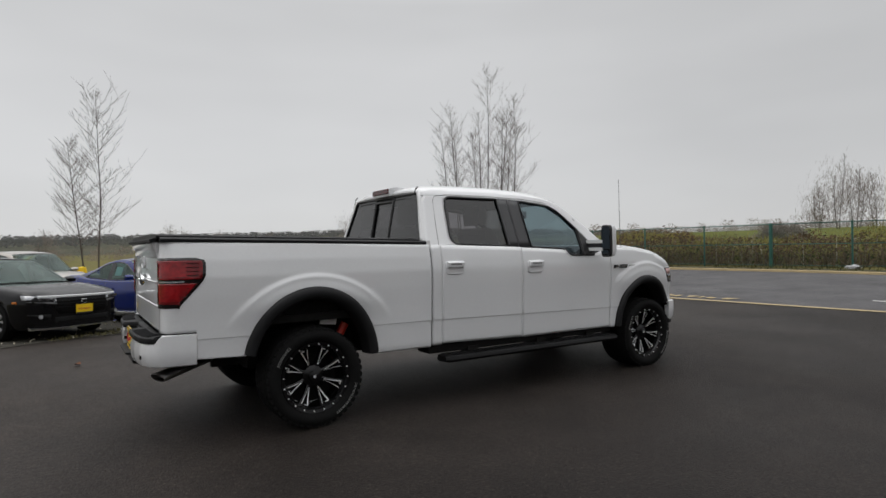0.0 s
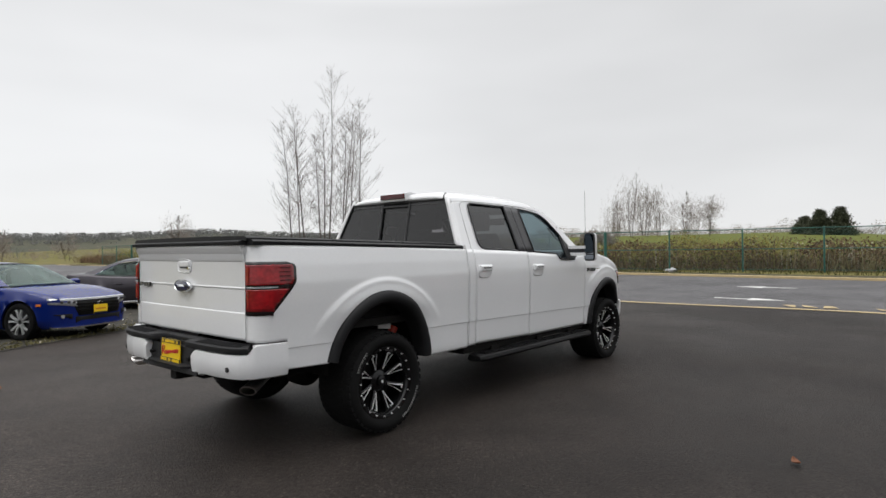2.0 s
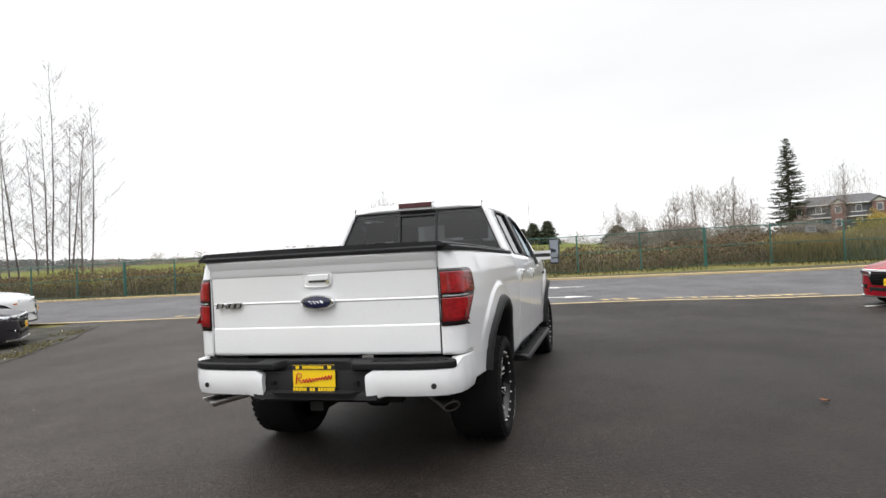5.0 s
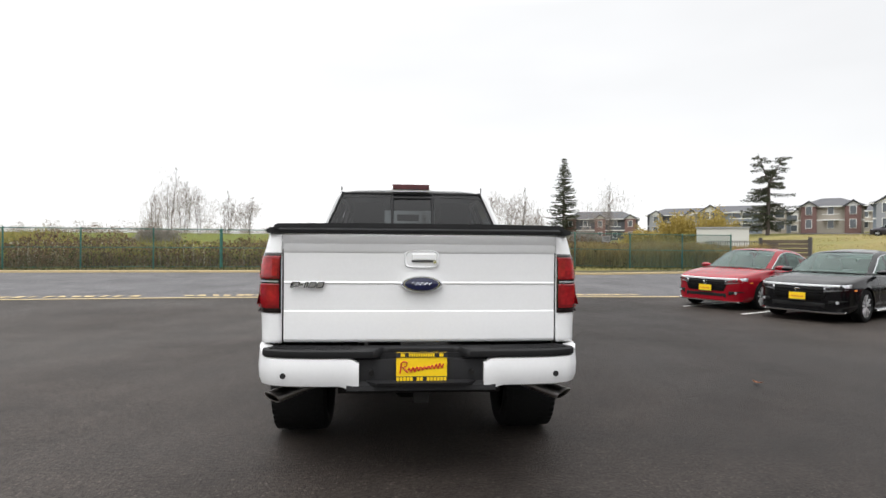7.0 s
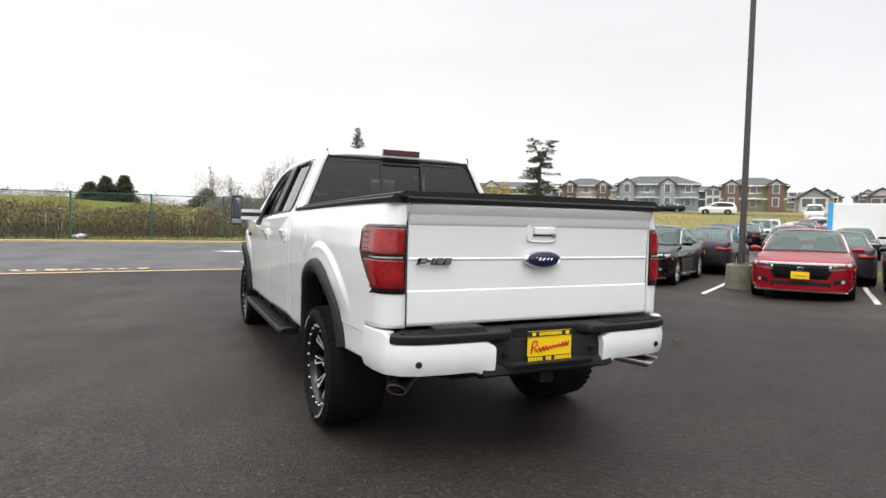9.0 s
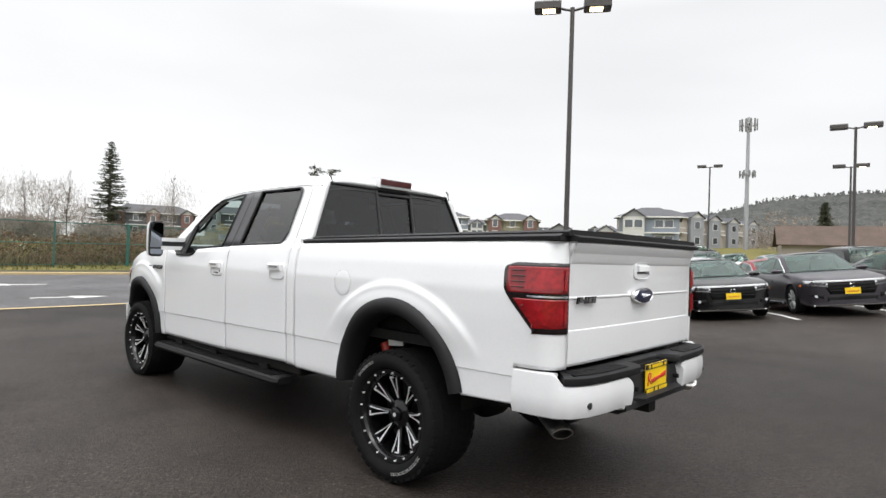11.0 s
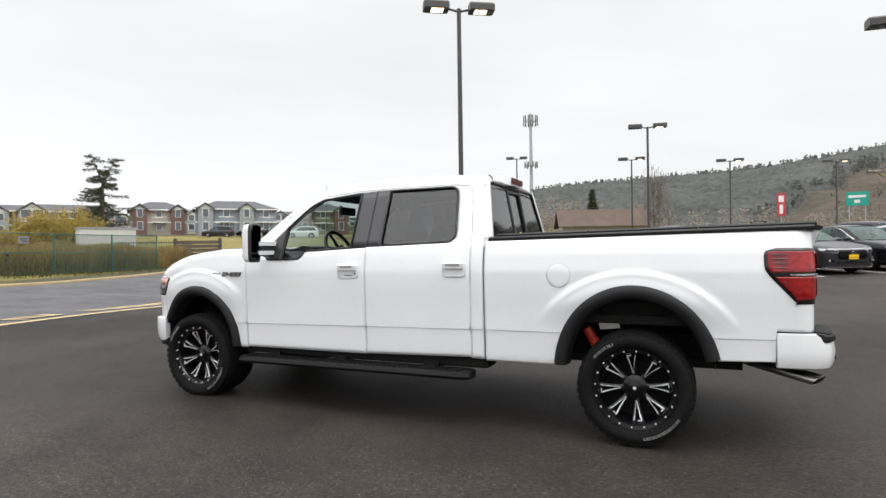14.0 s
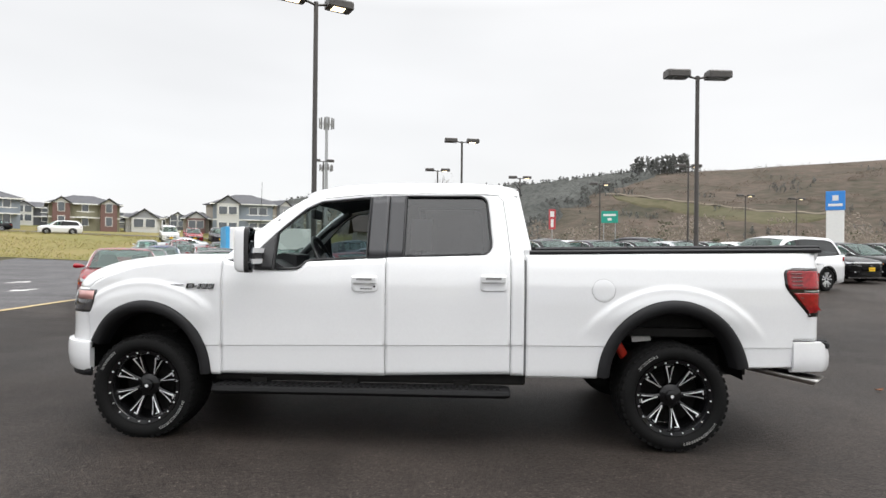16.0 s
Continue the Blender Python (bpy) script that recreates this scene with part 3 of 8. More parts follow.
        if s < 0:
            part("front_door_window", side_panel(s, span(2.29, 3.0, 18), front_lo, front_hi, 8, lambda x, z: green_y(z) - 0.012), G_BLUE, truck, "tinted glass with the bluish sky reflection in its colour", smooth=40)
        for name, lo, hi, a, b in (("window_seal", rear_lo, rear_hi, 1.345, 2.01), ("window_seal", front_lo, front_hi, 2.29, 3.0)):
            xs = rear_xs if a < 2 else span(a, b, 20)
            loop = [(x, s * (green_y(lo(x)) + 0.003), lo(x)) for x in xs] + [(x, s * (green_y(hi(x)) + 0.003), hi(x)) for x in xs[::-1]]
            bm = pipe(bmesh.new(), loop + loop[:2], 0.010, 6)
            part(name, bm, M_TRIM, truck, smooth=60)
        # door cut line carried up round the rear side glass
        seam = [(1.20, 1.46), (1.225, 1.70), (1.25, 1.885), (1.29, 1.925), (1.40, 1.938), (1.9, 1.938), (2.35, 1.925), (2.66, 1.892)]
        part("door_seam", pipe(bmesh.new(), [(x, s * (rail_y(z) + 0.0005), z) for x, z in seam], 0.0028, 5), M_LINER, truck, smooth=60)
        if s > 0:
            sheet_ = side_panel(s, span(1.80, 1.965, 3), lambda x: 1.49, lambda x: 1.735, 3, lambda x, z: green_y(z) - 0.03)
            part("window_sticker", sheet_, M_TRIMPAPER, truck, "pale price sheet behind the glass", solid=0.002)
        # belt line and shut-line seals
        for xg, z0, z1 in ((3.392, 0.54, 1.40), (2.14, 0.55, 1.43), (1.20, 0.58, 1.46), (1.091, 0.56, 1.46)):
            rows = [[(xg + dx, s * (side_y(xg, z) - 0.018), z) for dx in (-0.010, 0.010)] for z in span(z0, z1, 16)]
            part("shut_line", loft(bmesh.new(), rows, False), M_LINER if xg < 1.1 else M_PILLAR, truck)
        # handles with their recess
        for xc, zc, host in ((2.295, 1.235, door), (1.33, 1.25, door2)):
            yy = side_y(xc, zc)
            bm = bmesh.new()
            pts = [(0.1 * math.copysign(abs(math.cos(a)) ** 0.4, math.cos(a)), 0.062 * math.copysign(abs(math.sin(a)) ** 0.4, math.sin(a))) for a in span(0, 2 * math.pi, 32)[:-1]]
            rows = [[(xc + k * u, s * (yy + d), zc + k * w) for u, w in pts] for k, d in ((1.0, -0.012), (1.0, 0.006), (0.94, 0.011))]
            loft(bm, rows, True, True)
            h = part("handle_plate", out(bm), WHITE, host, smooth=40)
            bm = out(loft(bmesh.new(), [[(xc + dx, s * (yy + dy), zc + dz) for dy, dz in ((0.008, 0.002), (0.032, 0.006), (0.036, 0.046), (0.012, 0.060))] for dx in (-0.088, -0.075, 0.0, 0.075, 0.088)], True, True))
            part("door_handle", bm, WHITE, host, smooth=50)
            bm2 = cbox(xc - 0.058, xc + 0.058, s * (yy + 0.03), s * (yy + 0.0375), zc + 0.026, zc + 0.041)
            part("handle_recess", bm2, M_LINER, host)
            if s > 0 and xc > 2:
                bm = bmesh.new()
                for k in range(5):
                    box(bm, xc - 0.055 + k * 0.018, xc - 0.043 + k * 0.018, yy + 0.008, yy + 0.014, zc - 0.042, zc - 0.034)
                rod(bm, (xc - 0.075, yy + 0.005, zc - 0.022), (xc - 0.075, yy + 0.014, zc - 0.022), 0.008, n=10)
                part("keypad", bm, M_BLACKINK, host)
        # wheel-arch flares
        for hub, rx, rz, zc in ((0.0, 0.50, 0.55, 0.53), (3.98, 0.455, 0.505, 0.525)):
            rows = []
            a0, a1 = (3, 168) if hub == 0 else (26, 179)
            for deg in span(a0, a1, 48):
                a = radians(deg)
                ring = []
                for k, dy in ((0.91, -0.10), (0.935, 0.006), (0.96, 0.032), (1.02, 0.042), (1.08, 0.036), (1.11, 0.018), (1.12, -0.02)):
                    x, z = hub + rx * k * math.cos(a), zc + rz * k * math.sin(a)
                    ring.append((x, s * (min(side_y(x, max(z, 0.5)), 1.03) + dy), z))
                rows.append(ring)
            part("wheel_arch_flare", out(loft(bmesh.new(), rows, True, True)), M_PLASTIC, truck, "matt black flare", smooth=50)
            # liner behind the arch
            rows = [[(hub + (rx + 0.02) * math.cos(a), s * y, zc + (rz + 0.02) * math.sin(a)) for y in (0.55, 0.95)] for a in span(radians(2), radians(178), 28)]
            part("wheel_well_liner", loft(bmesh.new(), rows, False), M_STEEL, truck, smooth=60)
        # running board with brackets
        board = bmesh.new()
        prof = [(0.87, 0.412), (0.89, 0.466), (1.03, 0.466), (1.060, 0.452), (1.068, 0.427), (1.045, 0.402), (0.91, 0.397)]
        loft(board, [[(x, s * (0.93 + (y - 0.93) * k), 0.42 + (z - 0.42) * k) for y, z in prof] for x, k in ((1.20, 0.8), (1.24, 1), (2.3, 1), (3.40, 1), (3.44, 0.8))], True, True)
        rb = part("running_board", out(board), M_BOARD, truck, smooth=35)
        bm = bmesh.new()
        for k in range(46):
            box(bm, 1.28 + k * 0.046, 1.305 + k * 0.046, min(s * 0.93, s * 1.04), max(s * 0.93, s * 1.04), 0.464, 0.472)
        part("step_tread", bm, M_BOARD, rb)
        for xb in (1.5, 2.35, 3.05):
            part("board_bracket", cbox(xb, xb + 0.12, s * 0.7, s * 0.95, 0.455, 0.51), M_STEEL, rb)
        # fender and tailgate lettering
        m = pose(3.55, s * (side_y(3.55, 1.20) + 0.004), 1.20, 0, 0, 180 if s > 0 else 0)
        badge_strokes(m, 0.038, 0.21, truck)
        bm = bmesh.new()
        box(bm, 3.68, 3.78, min(s * side_y(3.7, 1.2), s * (side_y(3.7, 1.2) + 0.008)), max(s * side_y(3.7, 1.2), s * (side_y(3.7, 1.2) + 0.008)), 1.205, 1.212)
        part("badge_bar", bm, M_CHROME, truck)


truck_sides()


def nose_f(u):
    """Plan outline of the nose from the wing (u = 1) round to the middle."""
    return (1 - min(1, abs(u)) ** 3) ** 0.6


NOSE_U = [math.sin(a) for a in span(-math.pi / 2, math.pi / 2, 40)]


def truck_top():
    # roof with rounded edges
    rows = []
    for x, zc, ze, hw in ((1.13, 1.975, 1.935, 0.70), (1.17, 2.02, 1.965, 0.70), (1.28, 2.045, 1.985, 0.70), (1.6, 2.062, 1.985, 0.70), (2.0, 2.062, 1.985, 0.70), (2.35, 2.048, 1.972, 0.705), (2.55, 2.028, 1.952, 0.715), (2.72, 1.99, 1.92, 0.735), (2.80, 1.955, 1.895, 0.745)):
        row = []
        for k in range(-20, 21):
            u = math.sin(k / 20 * math.pi / 2)
            edge = rail_y(ze)
            row.append((x + (0.10 * (1 - u * u) * step(2.3, 2.6, x)), edge * u, ze + (zc - ze) * (1 - abs(u) ** 6)))
        rows.append(row)
    part("roof", flip_all(loft(bmesh.new(), rows, False)), WHITE, truck, smooth=50, solid=0.03)
    part("headliner", loft(bmesh.new(), [[(x, y, z - 0.06) for x, y, z in r] for r in rows], False), M_DASH, truck, smooth=50)
    # windscreen
    rows = []
    for v in span(0, 1, 8):
        row = []
        for u in span(-1, 1, 12):
            xt, zt, hw_t = 2.80 + 0.10 * (1 - u * u), 1.895 + 0.05 * (1 - u * u), 0.745
            xb, zb, hw_b = 3.34 + 0.32 * (1 - u * u), 1.415 + 0.02 * (1 - u * u), 0.93
            row.append((xt + (xb - xt) * v, (hw_t + (hw_b - hw_t) * v) * u, zt + (zb - zt) * v))
        rows.append(row)
    part("windscreen", loft(bmesh.new(), rows, False), G_CLEAR, truck, smooth=50)
    # bonnet, meeting the wings along their top edge
    rows = []
    for x, rise in ((3.38, 0.02), (3.55, 0.03), (3.8, 0.035), (4.0, 0.04), (4.15, 0.045), (4.25, 0.045), (4.34, 0.04), (4.40, 0.034), (4.44, 0.024), (4.46, 0.012)):
        ze = lerp(WING_TOP, x)
        hw = side_y(x, ze) - 0.003
        rows.append([(x + 0.29 * nose_f(u) * step(3.3, 4.46, x), hw * u, ze + 0.002 + rise * 1.3 * (1 - abs(u) ** 5) + 0.012 * (step(0.42, 0.55, abs(u)) * (1 - step(0.8, 0.97, abs(u)))) * step(3.5, 3.7, x)) for u in NOSE_U])
    part("bonnet", flip_all(loft(bmesh.new(), rows, False)), WHITE, truck, smooth=45, solid=0.02)
    bm = bmesh.new()
    rows = [[(3.30 + 0.30 * (1 - u * u), 0.9 * u, 1.405), (3.40 + 0.26 * (1 - u * u), 0.9 * u, 1.415)] for u in span(-1, 1, 16)]
    part("cowl", loft(bm, rows, False), M_TRIM, truck, smooth=50)
    # rear face of the cab: white frame, tinted slider in three panes
    fx = lambda z: 1.06 + (z - 1.5) * 0.19
    gy = lambda z: green_y(z) - 0.055
    bm = bmesh.new()
    loft(bm, [[(fx(z) + 0.012, y, z) for y in (-green_y(z) + 0.004, -gy(z))] for z in span(1.46, 1.96, 8)], False)
    loft(bm, [[(fx(z) + 0.012, y, z) for y in (gy(z), green_y(z) - 0.004)] for z in span(1.46, 1.96, 8)], False)
    loft(bm, [[(fx(z) + 0.012, y, z) for z in (1.95, 1.975)] for y, z in [(yy, 0) for yy in span(-0.69, 0.69, 8)]], False)
    part("cab_back_frame", flip_all(bm), WHITE, truck, smooth=30, solid=-0.03)
    bm = bmesh.new()
    box(bm, 1.06, 1.10, -0.95, 0.95, 0.60, 1.50)
    part("cab_back_wall", bm, WHITE, truck)
    for y0, y1 in ((-1.0, -0.20), (-0.20, 0.19), (0.19, 1.0)):
        inner = y0 == -0.20
        rows = []
        for z in span(1.47 if not inner else 1.5, 1.945 if not inner else 1.905, 6):
            a, b = max(y0, -gy(z)), min(y1, gy(z))
            rows.append([(fx(z) + (0.012 if inner else 0), a + (b - a) * k / 8, z) for k in range(9)])
        part("slider_pane" if inner else "rear_window_pane", flip_all(loft(bmesh.new(), rows, False)), G_TINT, truck, "dark privacy glass", smooth=40)
    bm = bmesh.new()
    for y in (-0.20, 0.19):
        rod(bm, (fx(1.47), y, 1.47), (fx(1.94), y, 1.94), 0.014, n=6)
    rod(bm, (fx(1.905), -0.2, 1.908), (fx(1.905), 0.19, 1.908), 0.012, n=6)
    for s in (1, -1):
        pipe(bm, [(fx(z) - 0.004, s * gy(z), z) for z in span(1.47, 1.95, 6)], 0.014, 6)
    rod(bm, (fx(1.95) - 0.004, -gy(1.95), 1.952), (fx(1.95) - 0.004, gy(1.95), 1.952), 0.013, n=6)
    part("rear_window_seal", bm, M_TRIM, truck, smooth=60)
    # high brake lamp in its roof pod
    bm = out(loft(bmesh.new(), [[(1.10 + dx, y * k, z) for dx, z in ((0.0, 1.965), (-0.005, 2.035), (0.07, 2.055), (0.22, 2.04), (0.2, 1.99))] for y, k in ((-0.17, 1), (-0.14, 1), (0.0, 1), (0.155, 1), (0.19, 1))], True, True))
    part("brake_lamp_pod", bm, WHITE, truck, smooth=40)
    part("high_brake_lamp", cbox(1.085, 1.105, -0.165, 0.185, 1.985, 2.036), M_REDDARK, truck, "dark red lens", bevel=0.006)
    # roof antenna fins at the rear corners of the cab
    for y in (0.672, -0.672):
        bm = pipe(bmesh.new(), [(1.10, y, 1.93), (1.115, y * 1.005, 1.985), (1.14, y * 1.01, 2.01)], 0.007, 6)
        part("cab_edge_trim", bm, M_TRIM, truck, smooth=60)
    # floor of the cab and simple interior
    part("cab_floor", cbox(1.1, 3.6, -0.9, 0.9, 0.62, 0.70), M_DASH, truck)
    part("firewall", cbox(3.45, 3.6, -0.9, 0.9, 0.62, 1.40), M_DASH, truck)
    rows = [[(x, y, z) for x, z in ((3.55, 0.9), (3.0, 0.95), (2.92, 1.15), (2.93, 1.34), (3.05, 1.405), (3.5, 1.41))] for y in span(-0.88, 0.88, 10)]
    part("dashboard", out(loft(bmesh.new(), rows, True, True)), M_DASH, truck, smooth=40)
    part("instrument_hood", out(loft(bmesh.new(), [[(2.93 + dx, 0.40 + dy, z) for dx, z in ((0.0, 1.28), (0.0, 1.44), (0.12, 1.455), (0.3, 1.40), (0.3, 1.25))] for dy in (-0.2, -0.12, 0.12, 0.2)], True, True)), M_DASH, truck, smooth=40)
    wheel = bmesh.new()
    m = pose(2.74, 0.42, 1.40, 0, -64, 0)
    ring = [m @ Vector((0.205 * math.cos(a), 0.205 * math.sin(a), 0)) for a in span(0, 2 * math.pi, 32)]
    pipe(wheel, ring, 0.018, 8)
    for a in (0.3, math.pi - 0.3, math.pi * 1.5):
        rod(wheel, m @ Vector((0, 0, 0)), m @ Vector((0.185 * math.cos(a), 0.185 * math.sin(a), 0)), 0.02, 0.014, 6)
    rod(wheel, m @ Vector((0, 0, -0.02)), m @ Vector((0, 0, 0.035)), 0.065, 0.05, 14)
    rod(wheel, m @ Vector((0, 0, 0)), (3.0, 0.40, 1.2), 0.04, n=10)
    part("steering_wheel", wheel, M_TRIM, truck, smooth=50)
    for y in (0.42, -0.42):
        for x in (2.15, 1.35):
            bm = out(loft(bmesh.new(), [[(x + 0.55 - 0.55 * a, y + dy, 0.70 + z) for a, z in ((0, 0.08), (0.02, 0.26), (0.5, 0.33), (0.95, 0.30), (0.95, 0.05))] for dy in (-0.28, -0.24, 0, 0.24, 0.28)], True, True))
            seat = part("seat", bm, M_SEAT, truck, smooth=45)
            bm = out(loft(bmesh.new(), [[(x + 0.12 - 0.22 * v - th, y + dy * (1 - 0.12 * v), 0.95 + 0.68 * v) for v, th in ((0, 0), (0.5, -0.02), (0.97, 0.02), (1.0, 0.08), (0.9, 0.15), (0, 0.17))] for dy in (-0.27, -0.22, 0, 0.22, 0.27)], True, True))
            part("backrest", bm, M_SEAT, seat, smooth=45)
            bm = out(loft(bmesh.new(), [[(x - 0.17 + dx, y + dy, 1.66 + z) for dx, z in ((0.03, 0), (0.05, 0.1), (0.03, 0.19), (-0.04, 0.2), (-0.06, 0.1), (-0.04, 0))] for dy in (-0.14, -0.11, 0.11, 0.14)], True, True))
            part("headrest", bm, M_SEAT, seat, smooth=45)
    part("rear_view_mirror", cbox(2.90, 2.935, -0.14, 0.14, 1.765, 1.85), M_TRIM, truck, bevel=0.01)
    # door trims, dark, inside the side glass
    for s in (1, -1):
        for a, b, z in ((2.2, 3.3, 1.33), (1.25, 2.1, 1.44)):
            part("door_trim", cbox(a, b, s * 0.86, s * 0.90, 0.62, z), M_DASH, truck)
        pipe_pts = [(3.33, s * 0.86, 1.40), (3.0, s * 0.80, 1.70), (2.75, s * 0.70, 1.87)]
        bm = pipe(bmesh.new(), pipe_pts, 0.035, 8)
        part("front_pillar_trim", bm, M_PILLAR, truck, smooth=60)
        part("grab_handle", pipe(bmesh.new(), [(3.13, s * 0.79, 1.56), (3.10, s * 0.75, 1.60), (2.97, s * 0.73, 1.71), (2.96, s * 0.77, 1.74)], 0.013, 8), M_TRIM, truck, smooth=60)


truck_top()


def truck_back():
    # bed floor, inner walls and folding tonneau
    part("bed_floor", cbox(-1.02, 1.06, -0.9, 0.9, 0.86, 0.92), M_STEEL, truck)
    for s in (1, -1):
        rail = [[(x, s * (y - tuck(x)), z + 0.02 * (x + 1.02) * -0.9) for y, z in ((0.952, 1.502), (0.956, 1.522), (0.93, 1.535), (0.83, 1.53), (0.82, 1.49))] for x in span(-1.095, 1.06, 10)]
        part("bed_rail_cap", out(loft(bmesh.new(), rail, True, True)), M_PLASTIC, truck, smooth=40)
        part("bed_inner_wall", cbox(-1.02, 1.06, s * 0.80, s * 0.83, 0.88, 1.49), M_STEEL, truck)
    for k, (a, b) in enumerate(((-1.115, -0.43), (-0.42, 0.31), (0.32, 1.01))):
        prof = lambda x: [(x, y * (1 - tuck(x)), z - 0.018 * (x + 1.02)) for y, z in ((-0.90, 1.525), (-0.905, 1.545), (-0.88, 1.556), (-0.4, 1.562), (0.4, 1.562), (0.88, 1.556), (0.905, 1.545), (0.90, 1.525))]
        part("tonneau_panel", out(loft(bmesh.new(), [prof(x) for x in (a, a + 0.02, (a + b) / 2, b - 0.02, b)], True, True)), M_PLASTIC, truck, "matt black folding bed cover", smooth=35)
    # tailgate with pressed creases
    prof = [(0.855, -1.128), (0.862, -1.140), (0.875, -1.146), (1.03, -1.148), (1.040, -1.147), (1.046, -1.142), (1.12, -1.142), (1.20, -1.143), (1.206, -1.147), (1.211, -1.147), (1.217, -1.143), (1.235, -1.143), (1.33, -1.147), (1.385, -1.149), (1.392, -1.153), (1.40, -1.156), (1.44, -1.165), (1.475, -1.183), (1.492, -1.188), (1.502, -1.175), (1.502, -1.09), (0.87, -1.07)]
    gate = part("tailgate", out(loft(bmesh.new(), [[(x + 0.012 * (abs(y) / 0.81) ** 6, y, z) for z, x in prof] for y in span(-0.81, 0.81, 16)], True, True)), WHITE, truck, smooth=14)
    part("tailgate_cap", out(loft(bmesh.new(), [[(x, y, z) for x, z in ((-1.19, 1.50), (-1.195, 1.522), (-1.15, 1.535), (-1.09, 1.53), (-1.09, 1.5))] for y in span(-0.83, 0.83, 4)], True, True)), M_PLASTIC, gate, smooth=40)
    gate.location.x = BACK
    for s in (1, -1):
        part("tailgate_gap", cbox(-1.085, -1.01, s * 0.811, s * 0.820, 0.86, 1.50), M_TRIM, truck)
    # latch handle
    pts = [(0.105 * math.copysign(abs(math.cos(a)) ** 0.45, math.cos(a)), 0.052 * math.copysign(abs(math.sin(a)) ** 0.45, math.sin(a))) for a in span(0, 2 * math.pi, 32)[:-1]]
    bm = loft(bmesh.new(), [[(-1.145 - d, u * k, 1.352 + w * k) for u, w in pts] for k, d in ((1, 0), (1, 0.008), (0.94, 0.013), (0.86, 0.007))], True, True)
    h = part("tailgate_handle", out(bm), WHITE, gate, smooth=35)
    part("handle_recess", cbox(-1.158, -1.15, -0.07, 0.06, 1.335, 1.345), M_PILLAR, gate)
    part("handle_grip", cbox(-1.168, -1.15, -0.085, 0.06, 1.345, 1.385), WHITE, gate, bevel=0.006)
    part("handle_lock", rod(bmesh.new(), (-1.15, -0.078, 1.335), (-1.164, -0.078, 1.335), 0.011, n=12), M_CHROME, gate)
    # oval maker's badge, drawn plain
    bm = bmesh.new()
    ov = lambda k, d: [(-1.15 - d, 0.122 * k * math.cos(a), 1.205 + 0.048 * k * math.sin(a)) for a in span(0, 2 * math.pi, 40)[:-1]]
    loft(bm, [ov(1, 0), ov(1, 0.02), ov(0.93, 0.028), ov(0.88, 0.022)], True, True)
    badge = part("oval_badge", out(bm), M_CHROME, gate, "chrome-rimmed dark blue oval badge", smooth=40)
    part("badge_enamel", out(loft(bmesh.new(), [ov(0.84, 0.02), ov(0.82, 0.028), ov(0.5, 0.033)], True, True)), M_BLUEBADGE, gate, smooth=40)
    part("badge_script", pipe(bmesh.new(), [(-1.183, 0.055 - 0.11 * u, 1.206 + 0.010 * math.sin(u * 26) * (1 - 0.5 * u)) for u in span(0, 1, 44)], 0.0026, 6), M_CHROME, gate, smooth=60)
    badge_strokes(pose(-1.156, 0.67, 1.198, 0, 0, -90), 0.034, 0.19, gate)
    # tail lamps, wrapped round the corner
    for s in (1, -1):
        def lamp(z0, z1, grow, cut):
            rows = []
            for z in span(z0, z1, 22):
                xf = lerp([(1.03, -1.03), (1.20, -0.88), (1.235, -0.856), (1.26, -0.846), (1.345, -0.842), (1.362, -0.847), (1.374, -0.858), (1.382, -0.876), (1.386, -0.91)], z) - cut
                y0 = side_y(-1.02, z)
                side = [(x, s * (side_y(x, z) + grow), z) for x in span(xf, -1.02, 6)]
                turn = [(-1.02 - (0.115 + grow) * math.sin(a), s * (y0 - 0.11 * (1 - math.cos(a)) + grow * math.cos(a)), z) for a in span(0.2, math.pi / 2, 6)]
                rows.append(side + turn + [(-1.137 - grow, s * (0.825 + cut * 0.4), z)])
            bm = loft(bmesh.new(), rows, False)
            return bm if s > 0 else flip_all(bm)
        tl = part("tail_lamp", lamp(1.03, 1.386, 0.006, 0.0), M_SMOKE, truck, "smoked red lamp", smooth=50, solid=0.02)
        tl.location.x = BACK
        part("upper_lens", lamp(1.232, 1.366, 0.010, 0.022), M_REDLENS, tl, smooth=50, solid=0.01)
        part("lower_lens", lamp(1.058, 1.203, 0.010, 0.028), M_REDLENS, tl, smooth=50, solid=0.01)
        part("reverse_lens", lamp(1.212, 1.221, 0.010, 0.12), M_LAMP, tl, smooth=50, solid=0.01)
        for z0, z1 in ((1.250, 1.350), (1.078, 1.188)):
            part("inner_reflector", lamp(z0, z1, 0.0125, 0.125), M_REDBRIGHT, tl, "brighter red reflector", smooth=50)
        for zz in (1.262, 1.29, 1.318, 1.346, 1.11, 1.14, 1.168):
            xf = lerp([(1.03, -1.03), (1.20, -0.88), (1.235, -0.856), (1.26, -0.846), (1.345, -0.842), (1.362, -0.847), (1.374, -0.858), (1.382, -0.876), (1.386, -0.91)], zz) - 0.05
            part("lens_rib", pipe(bmesh.new(), [(x, s * (side_y(x, zz) + 0.014), zz) for x in span(xf, -0.975, 6)], 0.0030, 5), M_REDDARK, tl)
    # bumper: white end caps, black step pad and centre
    path = [(-1.235, 0.0), (-1.235, 0.40), (-1.23, 0.62), (-1.21, 0.785), (-1.175, 0.872), (-1.11, 0.93), (-1.0, 0.95), (-0.882, 0.958)]

